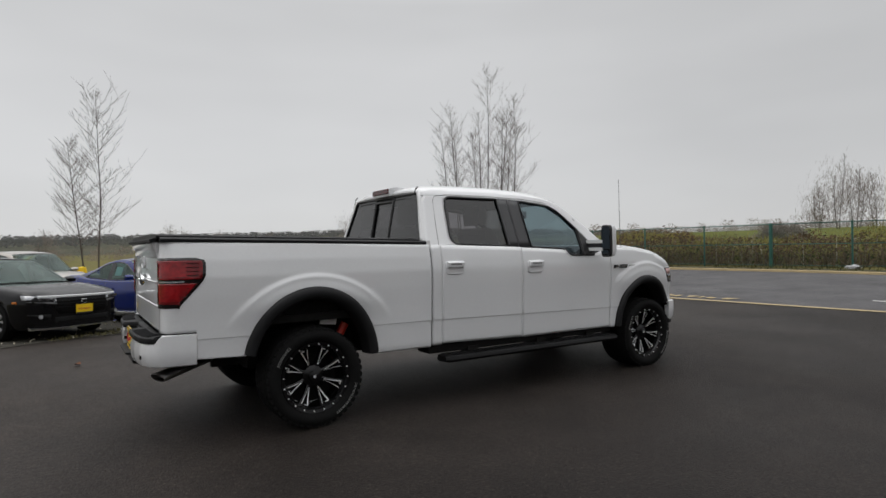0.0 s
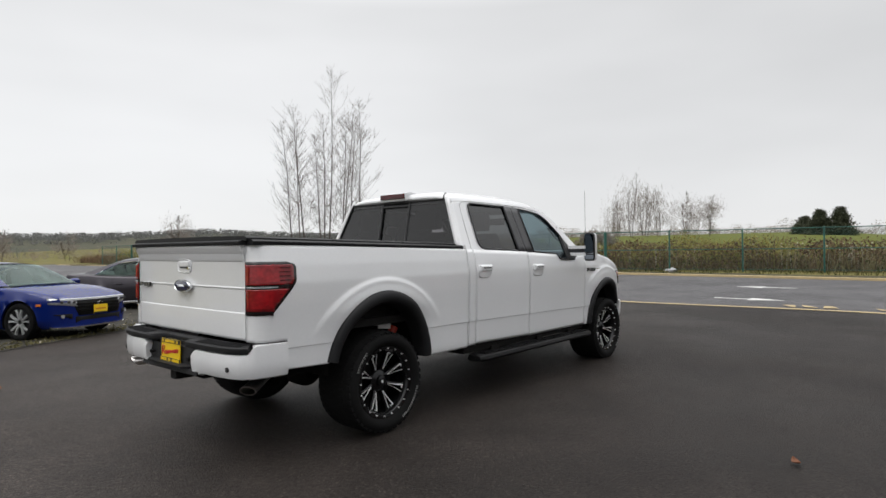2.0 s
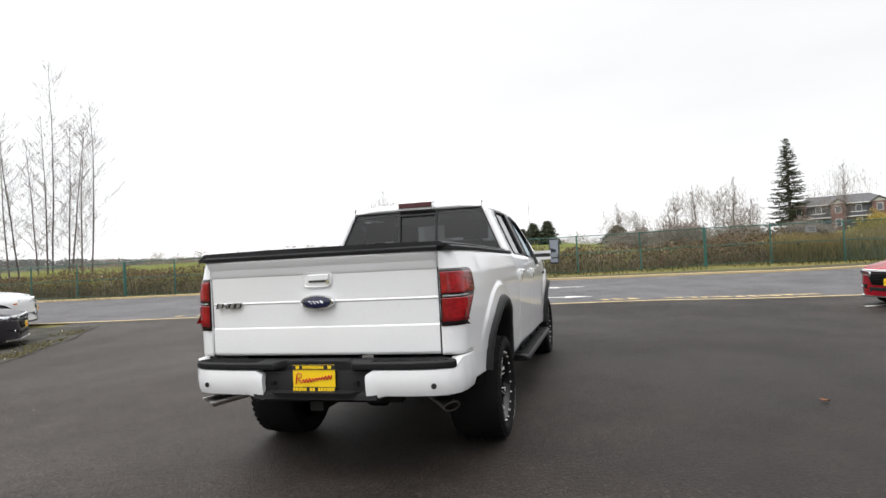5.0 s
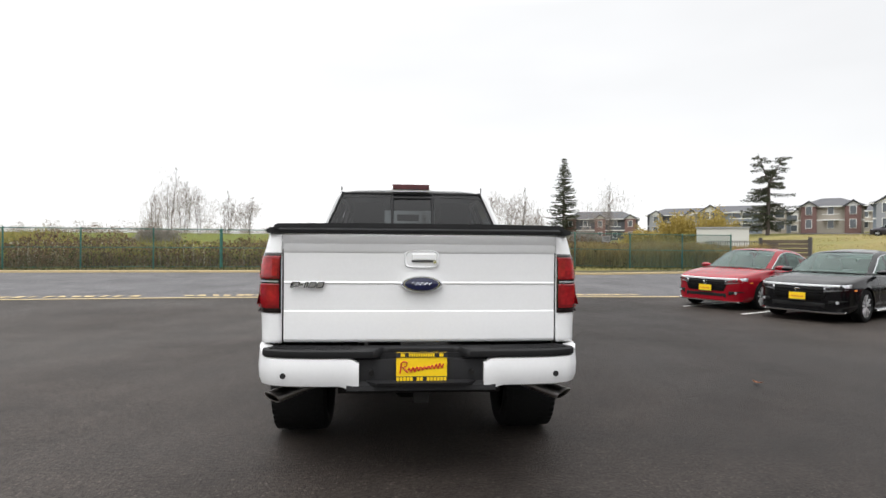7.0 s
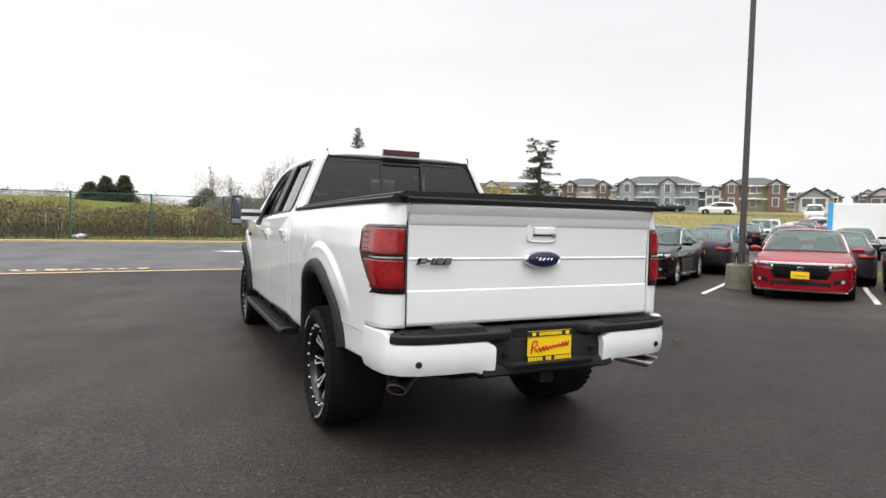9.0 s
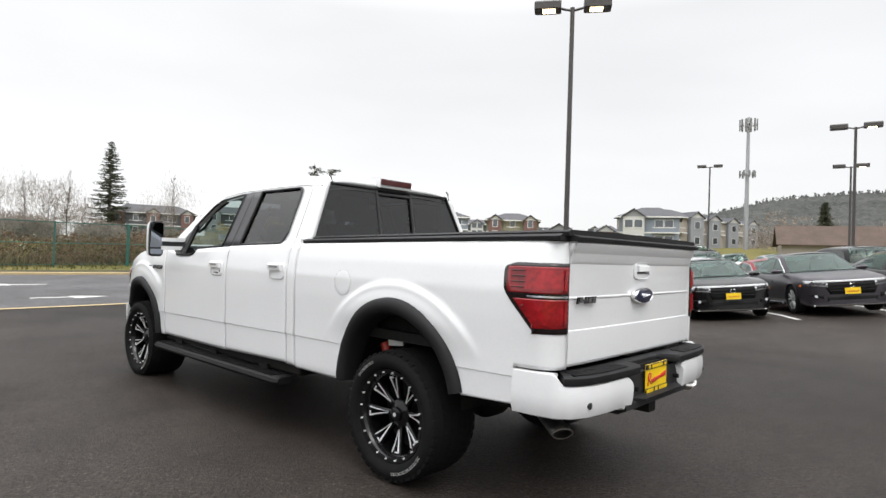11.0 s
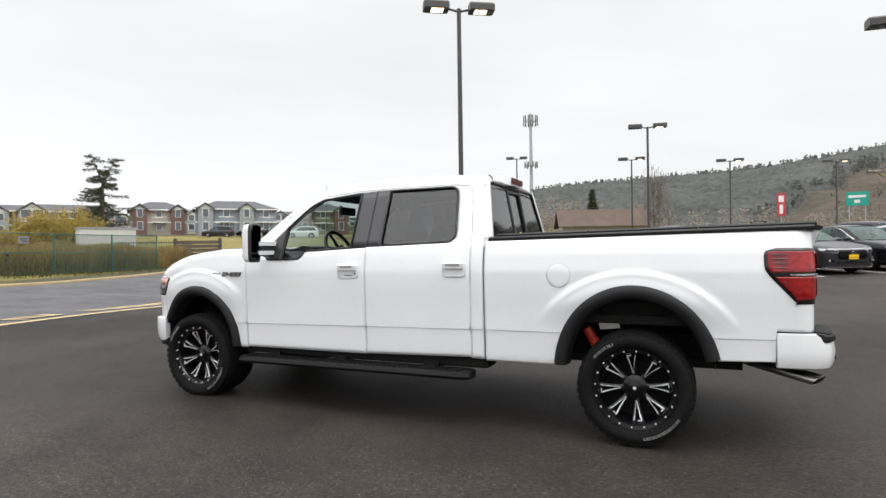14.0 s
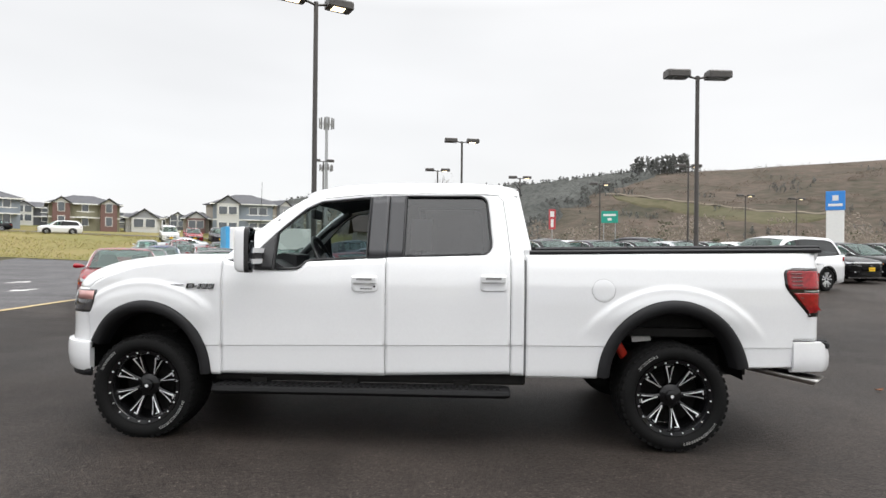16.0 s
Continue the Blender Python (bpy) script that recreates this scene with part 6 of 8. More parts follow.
    part("lip", out(loft(bmesh.new(), [[(face(y) + d, y, z) for d, z in ((-0.05, 0.20), (0.022, 0.20), (0.030, 0.225), (-0.05, 0.245))] for y in span(-0.80, 0.80, 18)], True, True)), M_CHROME if not suv else M_PLASTIC, car, smooth=50)
    pl = part("front_plate", cbox(h + 0.036, h + 0.044, -0.155, 0.155, 0.43, 0.59), M_YELLOW, car, "yellow dealer plate")
    part("plate_script", pipe(bmesh.new(), [(h + 0.0455, -0.12 + 0.24 * u, 0.51 + 0.014 * math.sin(u * 40)) for u in span(0, 1, 48)], 0.0045, 4), M_REDINK, pl)
    if not far:
        part("plate_frame", cbox(h + 0.0442, h + 0.047, -0.155, 0.155, 0.43, 0.452), M_BLACKINK, pl)
    pl = part("rear_plate", cbox(-h - 0.020, -h - 0.012, -0.155, 0.155, 0.62, 0.77), M_YELLOW, car, "yellow dealer plate")
    part("plate_script", pipe(bmesh.new(), [(-h - 0.0215, -0.12 + 0.24 * u, 0.70 + 0.014 * math.sin(u * 40)) for u in span(0, 1, 48)], 0.0045, 4), M_REDINK, pl)
    # wheels
    tyre = spokes = rim = None
    for hub in hubs:
        for s in (1, -1):
            if rim is None:
                w = part("wheel", flip_all(lathe_y(bmesh.new(), [(0.0, -0.03), (0.06, -0.028), (0.07, -0.07), (0.21, -0.085), (0.228, -0.01), (0.238, 0.006), (0.243, 0.0)], 32)), M_TRIM, car, "alloy wheel", smooth=40)
                t = part("tyre", flip_all(lathe_y(bmesh.new(), [(0.238, 0.0), (0.248, 0.012), (R - 0.05, 0.02), (R - 0.012, 0.006), (R, -0.03), (R, -0.17), (R - 0.02, -0.2), (0.24, -0.2)], 36)), M_RUBBER, w, smooth=45)
                sp = bmesh.new()
                for k in range(5):
                    for tw in (-0.20, 0.20):
                        m = Matrix.Rotation(2 * math.pi * k / 5, 4, "Y")
                        loft(sp, [[m @ Vector((x0 * math.copysign(1, tw) + x, y, r)) for x, y in ((-wd, y0 - 0.03), (-wd, y0), (wd, y0 + 0.004), (wd, y0 - 0.03))] for r, x0, wd, y0 in ((0.045, 0.014, 0.014, -0.012), (0.12, 0.026, 0.013, 0.002), (0.19, 0.046, 0.017, 0.004), (0.232, 0.068, 0.022, -0.002))], True, True)
                a = part("spokes", out(sp), M_ALLOY, w)
                rim, tyre, spokes = w.data, t.data, a.data
            else:
                w = new("wheel", rim)
                w.parent, w["label"] = car, "alloy wheel"
                for n_, d_ in (("tyre", tyre), ("spokes", spokes)):
                    q = new(n_, d_)
                    q.parent = w
            w.matrix_basis = pose(hub, s * (hw - 0.03), R, 0, 0, 0 if s > 0 else 180)
    return car


def on_ground(x, y, heading):
    """A pose at a place of the lot, tipped as the ground slopes there."""
    e = 0.6
    n = Vector((-(ground_z(x + e, y) - ground_z(x - e, y)) / (2 * e), -(ground_z(x, y + e) - ground_z(x, y - e)) / (2 * e), 1)).normalized()
    q = Vector((0, 0, 1)).rotation_difference(n).to_matrix().to_4x4()
    return Matrix.Translation((x, y, ground_z(x, y))) @ q @ Matrix.Rotation(radians(heading), 4, "Z")


MODELS = {}
LABELS = {
    "sedan": "{} sedan with chrome grille brow, parked on asphalt",
    "suv": "{} compact crossover, parked on asphalt",
    "coupe": "{} two-door coupe with alloy wheels, parked on gravel",
}
NAMES = {"white": "white", "black": "black", "red": "glossy red", "blue": "bright blue", "grey": "dark grey", "silver": "silver", "beige": "champagne"}


def park(style, paint, x, y, heading, from_nose=True, far=False):
    if from_nose:
        half = SHAPES[style][0]
        x, y = x - half * math.cos(radians(heading)), y - half * math.sin(radians(heading))
    m = on_ground(x, y, heading)
    key = (style, paint, far)
    if key not in MODELS:
        MODELS[key] = car_model("parked_car", LABELS[style].format(NAMES[paint]), paint, style, far)
        MODELS[key].matrix_world = m
    else:
        copy_thing(MODELS[key], m)


for k, ((x, y), paint) in enumerate(zip(NOSES, ("red", "black", "red", "black", "grey", "black", "grey", "black", "silver", "black", "white", "grey"))):
    park("sedan", paint, x, y, AWAY, True, k > 6)
# second row, tails towards the first
for (x, y), (style, paint) in zip(NOSES, (("sedan", "black"), ("sedan", "grey"), ("sedan", "grey"), ("suv", "silver"), ("sedan", "red"), ("suv", "black"), ("sedan", "silver"), ("sedan", "white"), ("sedan", "black"), ("suv", "grey"), ("sedan", "blue"))):
    p = Vector((x, y)) - HEAD * (5.4 + 4.8) + ROW * 0.6
    park(style, paint, p.x, p.y, AWAY + 180, True, y < -10)
# rows farther down the lot
rnd = random.Random(11)
far_kinds = [("sedan", "silver"), ("sedan", "black"), ("suv", "white"), ("sedan", "grey"), ("suv", "silver"), ("sedan", "white"), ("sedan", "red"), ("suv", "black"), ("sedan", "blue"), ("suv", "grey"), ("sedan", "black")]
for row, (dist, turn, count) in enumerate(((18.5, 0, 13), (24.5, 180, 13), (37, 0, 15), (43, 180, 14), (57, 0, 14))):
    for k in range(count):
        if rnd.random() < 0.12:
            continue
        p = Vector((7.0 - 2.08 * k, -7.5 - 1.5 * k)) - HEAD * dist
        style, paint = rnd.choice(far_kinds)
        park(style, paint, p.x + rnd.uniform(-0.15, 0.15), p.y + rnd.uniform(-0.3, 0.3), AWAY + turn + rnd.uniform(-1.5, 1.5), False, True)
# white crossover in the aisle and dark cars beyond it
park("suv", "white", -7.97, -13.27, 26, False)
for x, y in ((-12.9, -16.2), (-15.3, -17.6), (-17.8, -19.0)):
    park("sedan", "black", x, y, 112)
# gravel side: cars nosing towards the road
park("sedan", "black", -1.42, 6.75, -54)
park("coupe", "blue", 1.0, 7.75, -64)
park("sedan", "grey", 6.35, 11.6, -48)
park("suv", "white", 9.2, 14.6, -42)
park("suv", "beige", -1.5, 14.6, -58)

# loose grit and dead leaves on the asphalt
rg0 = np.random.default_rng(21)
n0 = 900
p0 = np.stack([rg0.uniform(-7, 9, n0), rg0.uniform(-8, 7, n0), np.full(n0, 0.008)], 1)
p0 = p0[(np.abs(p0[:, 1]) > 1.2) | (p0[:, 0] < -1.6) | (p0[:, 0] > 5)]
v0, f0 = [], []
for q in p0:
    r0, a0, k0 = rg0.uniform(0.004, 0.011), rg0.uniform(0, 6.28), len(v0)
    for i in range(5):
        v0.append((q[0] + math.cos(a0 + i * 1.257) * r0 * rg0.uniform(0.6, 1.2), q[1] + math.sin(a0 + i * 1.257) * r0, q[2] - 0.006))
    v0.append((q[0], q[1], q[2] + r0 * 0.6))
    f0.extend((k0 + i, k0 + (i + 1) % 5, k0 + 5) for i in range(5))
tagged(raw("grit", v0, f0, leaf_material("pale_grit", (0.05, 0.045, 0.04), (0.25, 0.22, 0.19))), "scattered pale grit on the asphalt", "grit", kind="stuff")
for x, y, r, a in ((-3.05, 1.15, 0.05, 20), (-1.55, 3.25, 0.045, 70), (-3.3, 2.2, 0.04, 130), (-2.9, -1.1, 0.04, 200), (1.2, -3.6, 0.035, 30)):
    bm = bmesh.new()
    loft(bm, [[(u * r * 1.6, w * r * (1 - u * u) * 0.8, 0.012 + 0.02 * u * u + 0.012 * abs(w)) for w in (-1, -0.4, 0.4, 1)] for u in (-1, -0.6, 0, 0.6, 1)], False)
    lf = part("dead_leaf", bm, material("dead_leaf", (0.14, 0.05, 0.02), 0.8, vary=0.3, fine=80), None, smooth=60, solid=0.001)
    lf.matrix_world = pose(x, y, ground_z(x, y) + 0.002, 0, 0, a)
    tagged(lf, "curled brown dead leaf on the asphalt", "leaf", group="dead leaves")

# ---- painted kerb on the fence side ----
rows = [[(far_x(y) + dx, y, ground_z(far_x(y), y) + dz) for dx, dz in ((0.0, -0.02), (0.01, 0.075), (0.03, 0.09), (0.13, 0.092), (0.15, -0.02))] for y in span(-24, 66, 90)]
tagged(part("kerb", out(loft(bmesh.new(), rows, False)), M_LINE_Y, None, smooth=40), "worn yellow painted kerb beside the verge", "kerb", kind="structure")
# ---- fence along the road ----
FENCE = [(19.5, 60), (21.2, 34), (22.05, 20.7), (23.0, 17), (24.0, 12), (24.4, 6.2), (25.3, 2.5), (25.5, 0), (26.2, -6), (26.8, -8.5), (26.8, -10.5), (26.6, -14), (27.2, -19), (27.8, -21.5)]


def fence_points(gap):
    """Posts at even gaps along the fence."""
    pts, carry = [], 0.0
    for (a, b), (c, d) in zip(FENCE, FENCE[1:]):
        seg, t = math.dist((a, b), (c, d)), -carry
        while t + gap <= seg + 1e-6 or not pts:
            t += gap if pts else 0.0
            t = max(t, 0.0)
            pts.append((a + (c - a) * t / seg, b + (d - b) * t / seg))
        carry = seg - t
    return pts


fence = thing("chain_link_fence", "green chain-link fence with steel posts along the road verge", "fence")
posts = fence_points(3.05)
FH = 1.85
for i, (x, y) in enumerate(posts):
    z = ground_z(x, y)
    r = 0.075 if i % 5 == 2 else 0.036
    bm = rod(bmesh.new(), (x, y, z - 0.1), (x, y, z + FH + 0.02), r, n=10)
    rod(bm, (x, y, z + FH + 0.02), (x, y, z + FH + 0.07), r * 1.1, 0.01, n=10)
    part("post", bm, M_FENCE, fence, smooth=40)
fab = bpy.data.materials.new("green_wire_fabric")
fab.use_nodes = True
fn, fl = fab.node_tree.nodes, fab.node_tree.links
f_tr, f_mx = fn.new("ShaderNodeBsdfTransparent"), fn.new("ShaderNodeMixShader")
fn["Principled BSDF"].inputs["Base Color"].default_value = (0.03, 0.085, 0.065, 1)
fn["Principled BSDF"].inputs["Roughness"].default_value = 0.6
f_mx.inputs[0].default_value = 0.80
fl.new(fn["Principled BSDF"].outputs[0], f_mx.inputs[1])
fl.new(f_tr.outputs[0], f_mx.inputs[2])
fl.new(f_mx.outputs[0], fn["Material Output"].inputs["Surface"])
fab_dense = fab.copy()
fab_dense.name = "green_slatted_fabric"
fab_dense.node_tree.nodes["Mix Shader"].inputs[0].default_value = 0.62
for (a, b), (c, d) in zip(posts, posts[1:]):
    za, zb = ground_z(a, b), ground_z(c, d)
    for h, r in ((FH, 0.022), (FH * 0.53, 0.02), (0.08, 0.012)):
        part("rail", rod(bmesh.new(), (a, b, za + h), (c, d, zb + h), r, n=6), M_FENCE, fence, smooth=60)
    bm = bmesh.new()
    vs = [bm.verts.new(v) for v in ((a, b, za + 0.05), (c, d, zb + 0.05), (c, d, zb + FH), (a, b, za + FH))]
    bm.faces.new(vs)
    part("wire_mesh", bm, fab_dense if b < -12 else fab, fence)
sx, sy = 26.72, -11.3
sg = thing("fence_sign", "small white notice on the green fence", "sign", pose(sx - 0.06, sy, ground_z(sx, sy) + 1.55))
part("panel", cbox(-0.02, 0.0, -0.22, 0.22, -0.16, 0.16), M_LINER, sg)
for k in range(3):
    part("text_bar", cbox(-0.024, -0.02, -0.16, 0.16 - 0.05 * k, 0.06 - k * 0.07, 0.09 - k * 0.07), M_BLACKINK, sg)
# timber gate at the fence's end
gt = thing("timber_gate", "weathered timber gate with a white notice", "gate", pose(28.0, -22.5, ground_z(28, -22.5), 0, 0, 40))
for x in (-1.3, 1.3):
    part("post", cbox(x - 0.09, x + 0.09, -0.09, 0.09, -0.1, 1.75), M_POLE, gt)
M_TIMBER = material("weathered_timber", (0.06, 0.045, 0.03), 0.85, color2=(0.14, 0.11, 0.08), scale=3, fine=30, stretch=(0.3, 3, 3))
for k in range(6):
    part("board", cbox(-1.25, 1.25, -0.03, 0.0, 0.15 + k * 0.25, 0.36 + k * 0.25), M_TIMBER, gt)
part("notice", cbox(0.35, 0.95, -0.05, -0.03, 0.85, 1.4), M_LINER, gt)
for k in range(22):
    part("bar", rod(bmesh.new(), (1.5 + k * 0.14, 0, 0.1), (1.5 + k * 0.14, 0, 1.6), 0.02, n=5), M_POLE, gt)
for z in (0.2, 1.5):
    part("rail", rod(bmesh.new(), (1.3, 0, z), (4.6, 0, z), 0.03, n=6), M_POLE, gt)
# litter by the fence
bm = bmesh.new()
bmesh.ops.create_icosphere(bm, subdivisions=3, radius=0.19)
for v in bm.verts:
    v.co = Vector((v.co.x * 0.8, v.co.y * 1.2, v.co.z * 0.55)) * (1 + 0.7 * noise.noise(v.co * 9))
bag = part("litter_bag", bm, material("dirty_white_plastic", (0.42, 0.42, 0.43), 0.5, vary=0.3, fine=30), None, smooth=30)
bag.location = (23.6, 5.0, ground_z(23.6, 5.0) + 0.08)
tagged(bag, "crumpled white plastic litter on the verge", "litter")

# ---- scrub, grass and field beyond the fence ----
rng = np.random.default_rng(5)


def fence_x(y):
    pts = sorted((b, a) for a, b in FENCE)
    return lerp(pts, y)


def belt(n, d0, d1, y0, y1, power=1.0):
    y = rng.uniform(y0, y1, n)
    x = np.array([fence_x(v) for v in y]) + d0 + (d1 - d0) * rng.uniform(0, 1, n) ** power
    z = np.array([ground_z(a, b) for a, b in zip(x, y)])
    return np.stack([x, y, z], 1)


def lumps(p, s, seed):
    return np.array([0.5 + 0.5 * noise.noise(Vector((a / s, b / s, seed))) for a, b, _ in p])


def stuff(name, label, category, meshes, mat):
    vs, fs, k = [], [], 0
    for v, f in meshes:
        vs.append(v)
        fs += [tuple(i + k for i in q) for q in f]
        k += len(v)
    ob = raw(name, np.concatenate(vs), fs, mat)
    return tagged(ob, label, category, kind="stuff")


b1 = belt(27000, 0.3, 7, -13, 62)
h1 = (0.45 + 1.0 * lumps(b1, 3.0, 1) ** 1.5 + 0.75 * lumps(b1, 1.1, 17) ** 2) * (0.55 + 0.75 * lumps(b1, 6.5, 77))
mound = belt(34000, 0.4, 6.5, -13, 40)
mound = mound[lumps(mound, 2.2, 31) > 0.38]
mound[:, 2] += (0.35 + 1.7 * lumps(mound, 2.2, 31)) * (0.6 + 0.7 * lumps(mound, 6.5, 77)) * rng.uniform(0.1, 1, len(mound)) ** 0.5
stuff("dead_leaves_scrub", "rust-brown dead leaves tangled in the bramble", "scrub", [flakes(rng, mound, np.full(len(mound), 0.075))], L_RUST)
stuff("bramble_scrub", "tangled brown bramble stems behind the fence", "scrub", [blades(rng, b1, h1, np.full(len(b1), 0.035), 0.95, 0.7)], L_BROWN)
tw = belt(20000, 0.3, 7, -22, -10)
stuff("osier_thicket", "upright yellow-brown osier stems behind the fence", "thicket", [blades(rng, tw, 0.5 + 1.5 * lumps(tw, 3.0, 61), np.full(len(tw), 0.035), 0.28, 0.2)], L_OSIER)
b2 = belt(14000, 0.2, 10, -22, 62)
k2 = lumps(b2, 4.0, 7)
b2 = b2[k2 > 0.57]
stuff("dry_grass", "tall tan dry grass among the scrub", "grass", [blades(rng, b2, rng.uniform(0.4, 1.1, len(b2)), np.full(len(b2), 0.05), 0.4, 0.3)], L_TAN)
b3 = belt(12000, 0.0, 8, -13, 62)
top = 0.2 + 1.4 * lumps(b3, 3.0, 1)
b3[:, 2] += rng.uniform(0, 1, len(b3)) * top
stuff("undergrowth", "dark green leafy undergrowth in the scrub", "undergrowth", [flakes(rng, b3, np.full(len(b3), 0.085))], L_GREEN)
bm_ = belt(34000, 2.2, 20, -3, 62, 1.4)
bm_ = bm_[lumps(bm_, 5.0, 12) > 0.42]
stuff("meadow_grass", "long yellow-green grass between scrub and field", "grass", [blades(rng, bm_, rng.uniform(0.6, 1.35, len(bm_)), np.full(len(bm_), 0.055), 0.4, 0.35)], L_MEADOW)
oh = belt(36000, 1.4, 9, 1, 62)
ok = lumps(oh, 4.5, 52)
oh, ok = oh[ok > 0.46], ok[ok > 0.46]
oh[:, 2] += (0.3 + 2.6 * (ok - 0.3)) * rng.uniform(0.05, 1, len(oh)) ** 0.6
stuff("olive_thicket", "yellow-olive thicket rising behind the fence", "thicket", [flakes(rng, oh, np.full(len(oh), 0.09)), blades(rng, oh[::3], np.full(len(oh[::3]), 0.5), np.full(len(oh[::3]), 0.03), 0.6, 0.3)], L_OLIVE)
b4 = belt(2600, 1.0, 9, -20, 62)
k4 = lumps(b4, 5.0, 3) > 0.55
b4 = b4[k4]
hs = rng.uniform(0.7, 1.2, len(b4))
tips = b4.copy()
tips[:, 2] += hs
stuff("seed_stalks", "pale seed stalks standing in the scrub", "grass", [blades(rng, b4, hs, np.full(len(b4), 0.03), 0.08), flakes(rng, tips, np.full(len(tips), 0.06))], L_PALE)
b5 = belt(7000, -2.6, 0.6, -21, 62)
b5 = b5[lumps(b5, 2.0, 9) > 0.42]
stuff("verge_grass", "short grass and moss along the verge", "grass", [blades(rng, b5, rng.uniform(0.05, 0.2, len(b5)), np.full(len(b5), 0.03), 0.5, 0.2)], L_GREEN)
# taller scrub on the far left, behind the gravel cars
n = 34000
y = rng.uniform(22, 75, n)
x = np.array([fence_x(v) for v in y]) + rng.uniform(2, 26, n)
p = np.stack([x, y, np.array([ground_z(a, b) for a, b in zip(x, y)])], 1)
stuff("thicket", "tall leafless brown thicket", "thicket", [blades(rng, p, 0.4 + 1.6 * lumps(p, 5.0, 4) ** 1.3, np.full(n, 0.05), 0.55, 0.4)], L_BROWN)

n = 5200
x = rng.uniform(-14, 8, n)
y = np.array([left_edge(v) for v in x]) + np.abs(rng.normal(0, 0.45, n)) + 0.05
p = np.stack([x, y, np.array([ground_z(a, b) + 0.012 for a, b in zip(x, y)])], 1)
p = p[lumps(p, 0.9, 41) > 0.45]
stuff("moss_edge", "short yellow-green moss and weeds along the gravel edge", "moss", [blades(rng, p, rng.uniform(0.015, 0.06, len(p)), np.full(len(p), 0.03), 0.8, 0.4)], L_MOSS)
n = 450
x = rng.uniform(-14, 8, n)
p = np.stack([x, np.array([left_edge(v) for v in x]) + rng.uniform(0.1, 4.5, n), np.zeros(n)], 1)
p[:, 2] = [ground_z(a, b) + 0.03 for a, b, _ in p]
stuff("leaf_litter", "pale dead leaves strewn over the gravel", "leaf litter", [flakes(rng, p, np.full(n, 0.035))], L_PALE)

field = sheet("field", span(34, 150, 30), span(-22, 130, 30), 0.05, M_FIELD)
tagged(field, "bright green mown field", "field", kind="structure")
bank = sheet("dry_bank", span(15, 80, 26), span(-100, -36, 26), 0.05, M_DRY, lambda x, y: x + 0.25 * y > 4 and x - 28 > (y + 24) * -0.35 - 6)
tagged(bank, "tan dry-grass bank beyond the road", "grass bank", kind="structure")
n = 26000
p = np.stack([rng.uniform(16, 75, n), rng.uniform(-70, -37, n), np.zeros(n)], 1)
p[:, 2] = [ground_z(a, b) for a, b, _ in p]
p = p[lumps(p, 6.0, 2) > 0.35]
stuff("bank_grass", "long tan grass on the bank", "grass", [blades(rng, p[::2], rng.uniform(0.06, 0.22, len(p[::2])), np.full(len(p[::2]), 0.06), 0.5, 0.2)], L_TAN)
stuff("bank_meadow", "yellow-green grass tufts on the bank", "grass", [blades(rng, p[1::2], rng.uniform(0.08, 0.25, len(p[1::2])), np.full(len(p[1::2]), 0.06), 0.5, 0.2)], L_MEADOW)
street = part("far_street", ribbon(lambda y: 14, lambda y: 90, -70.5, -65.5, 4, 0.09, 12), M_ROAD, None)
tagged(street, "grey street in front of the houses", "street", kind="structure")


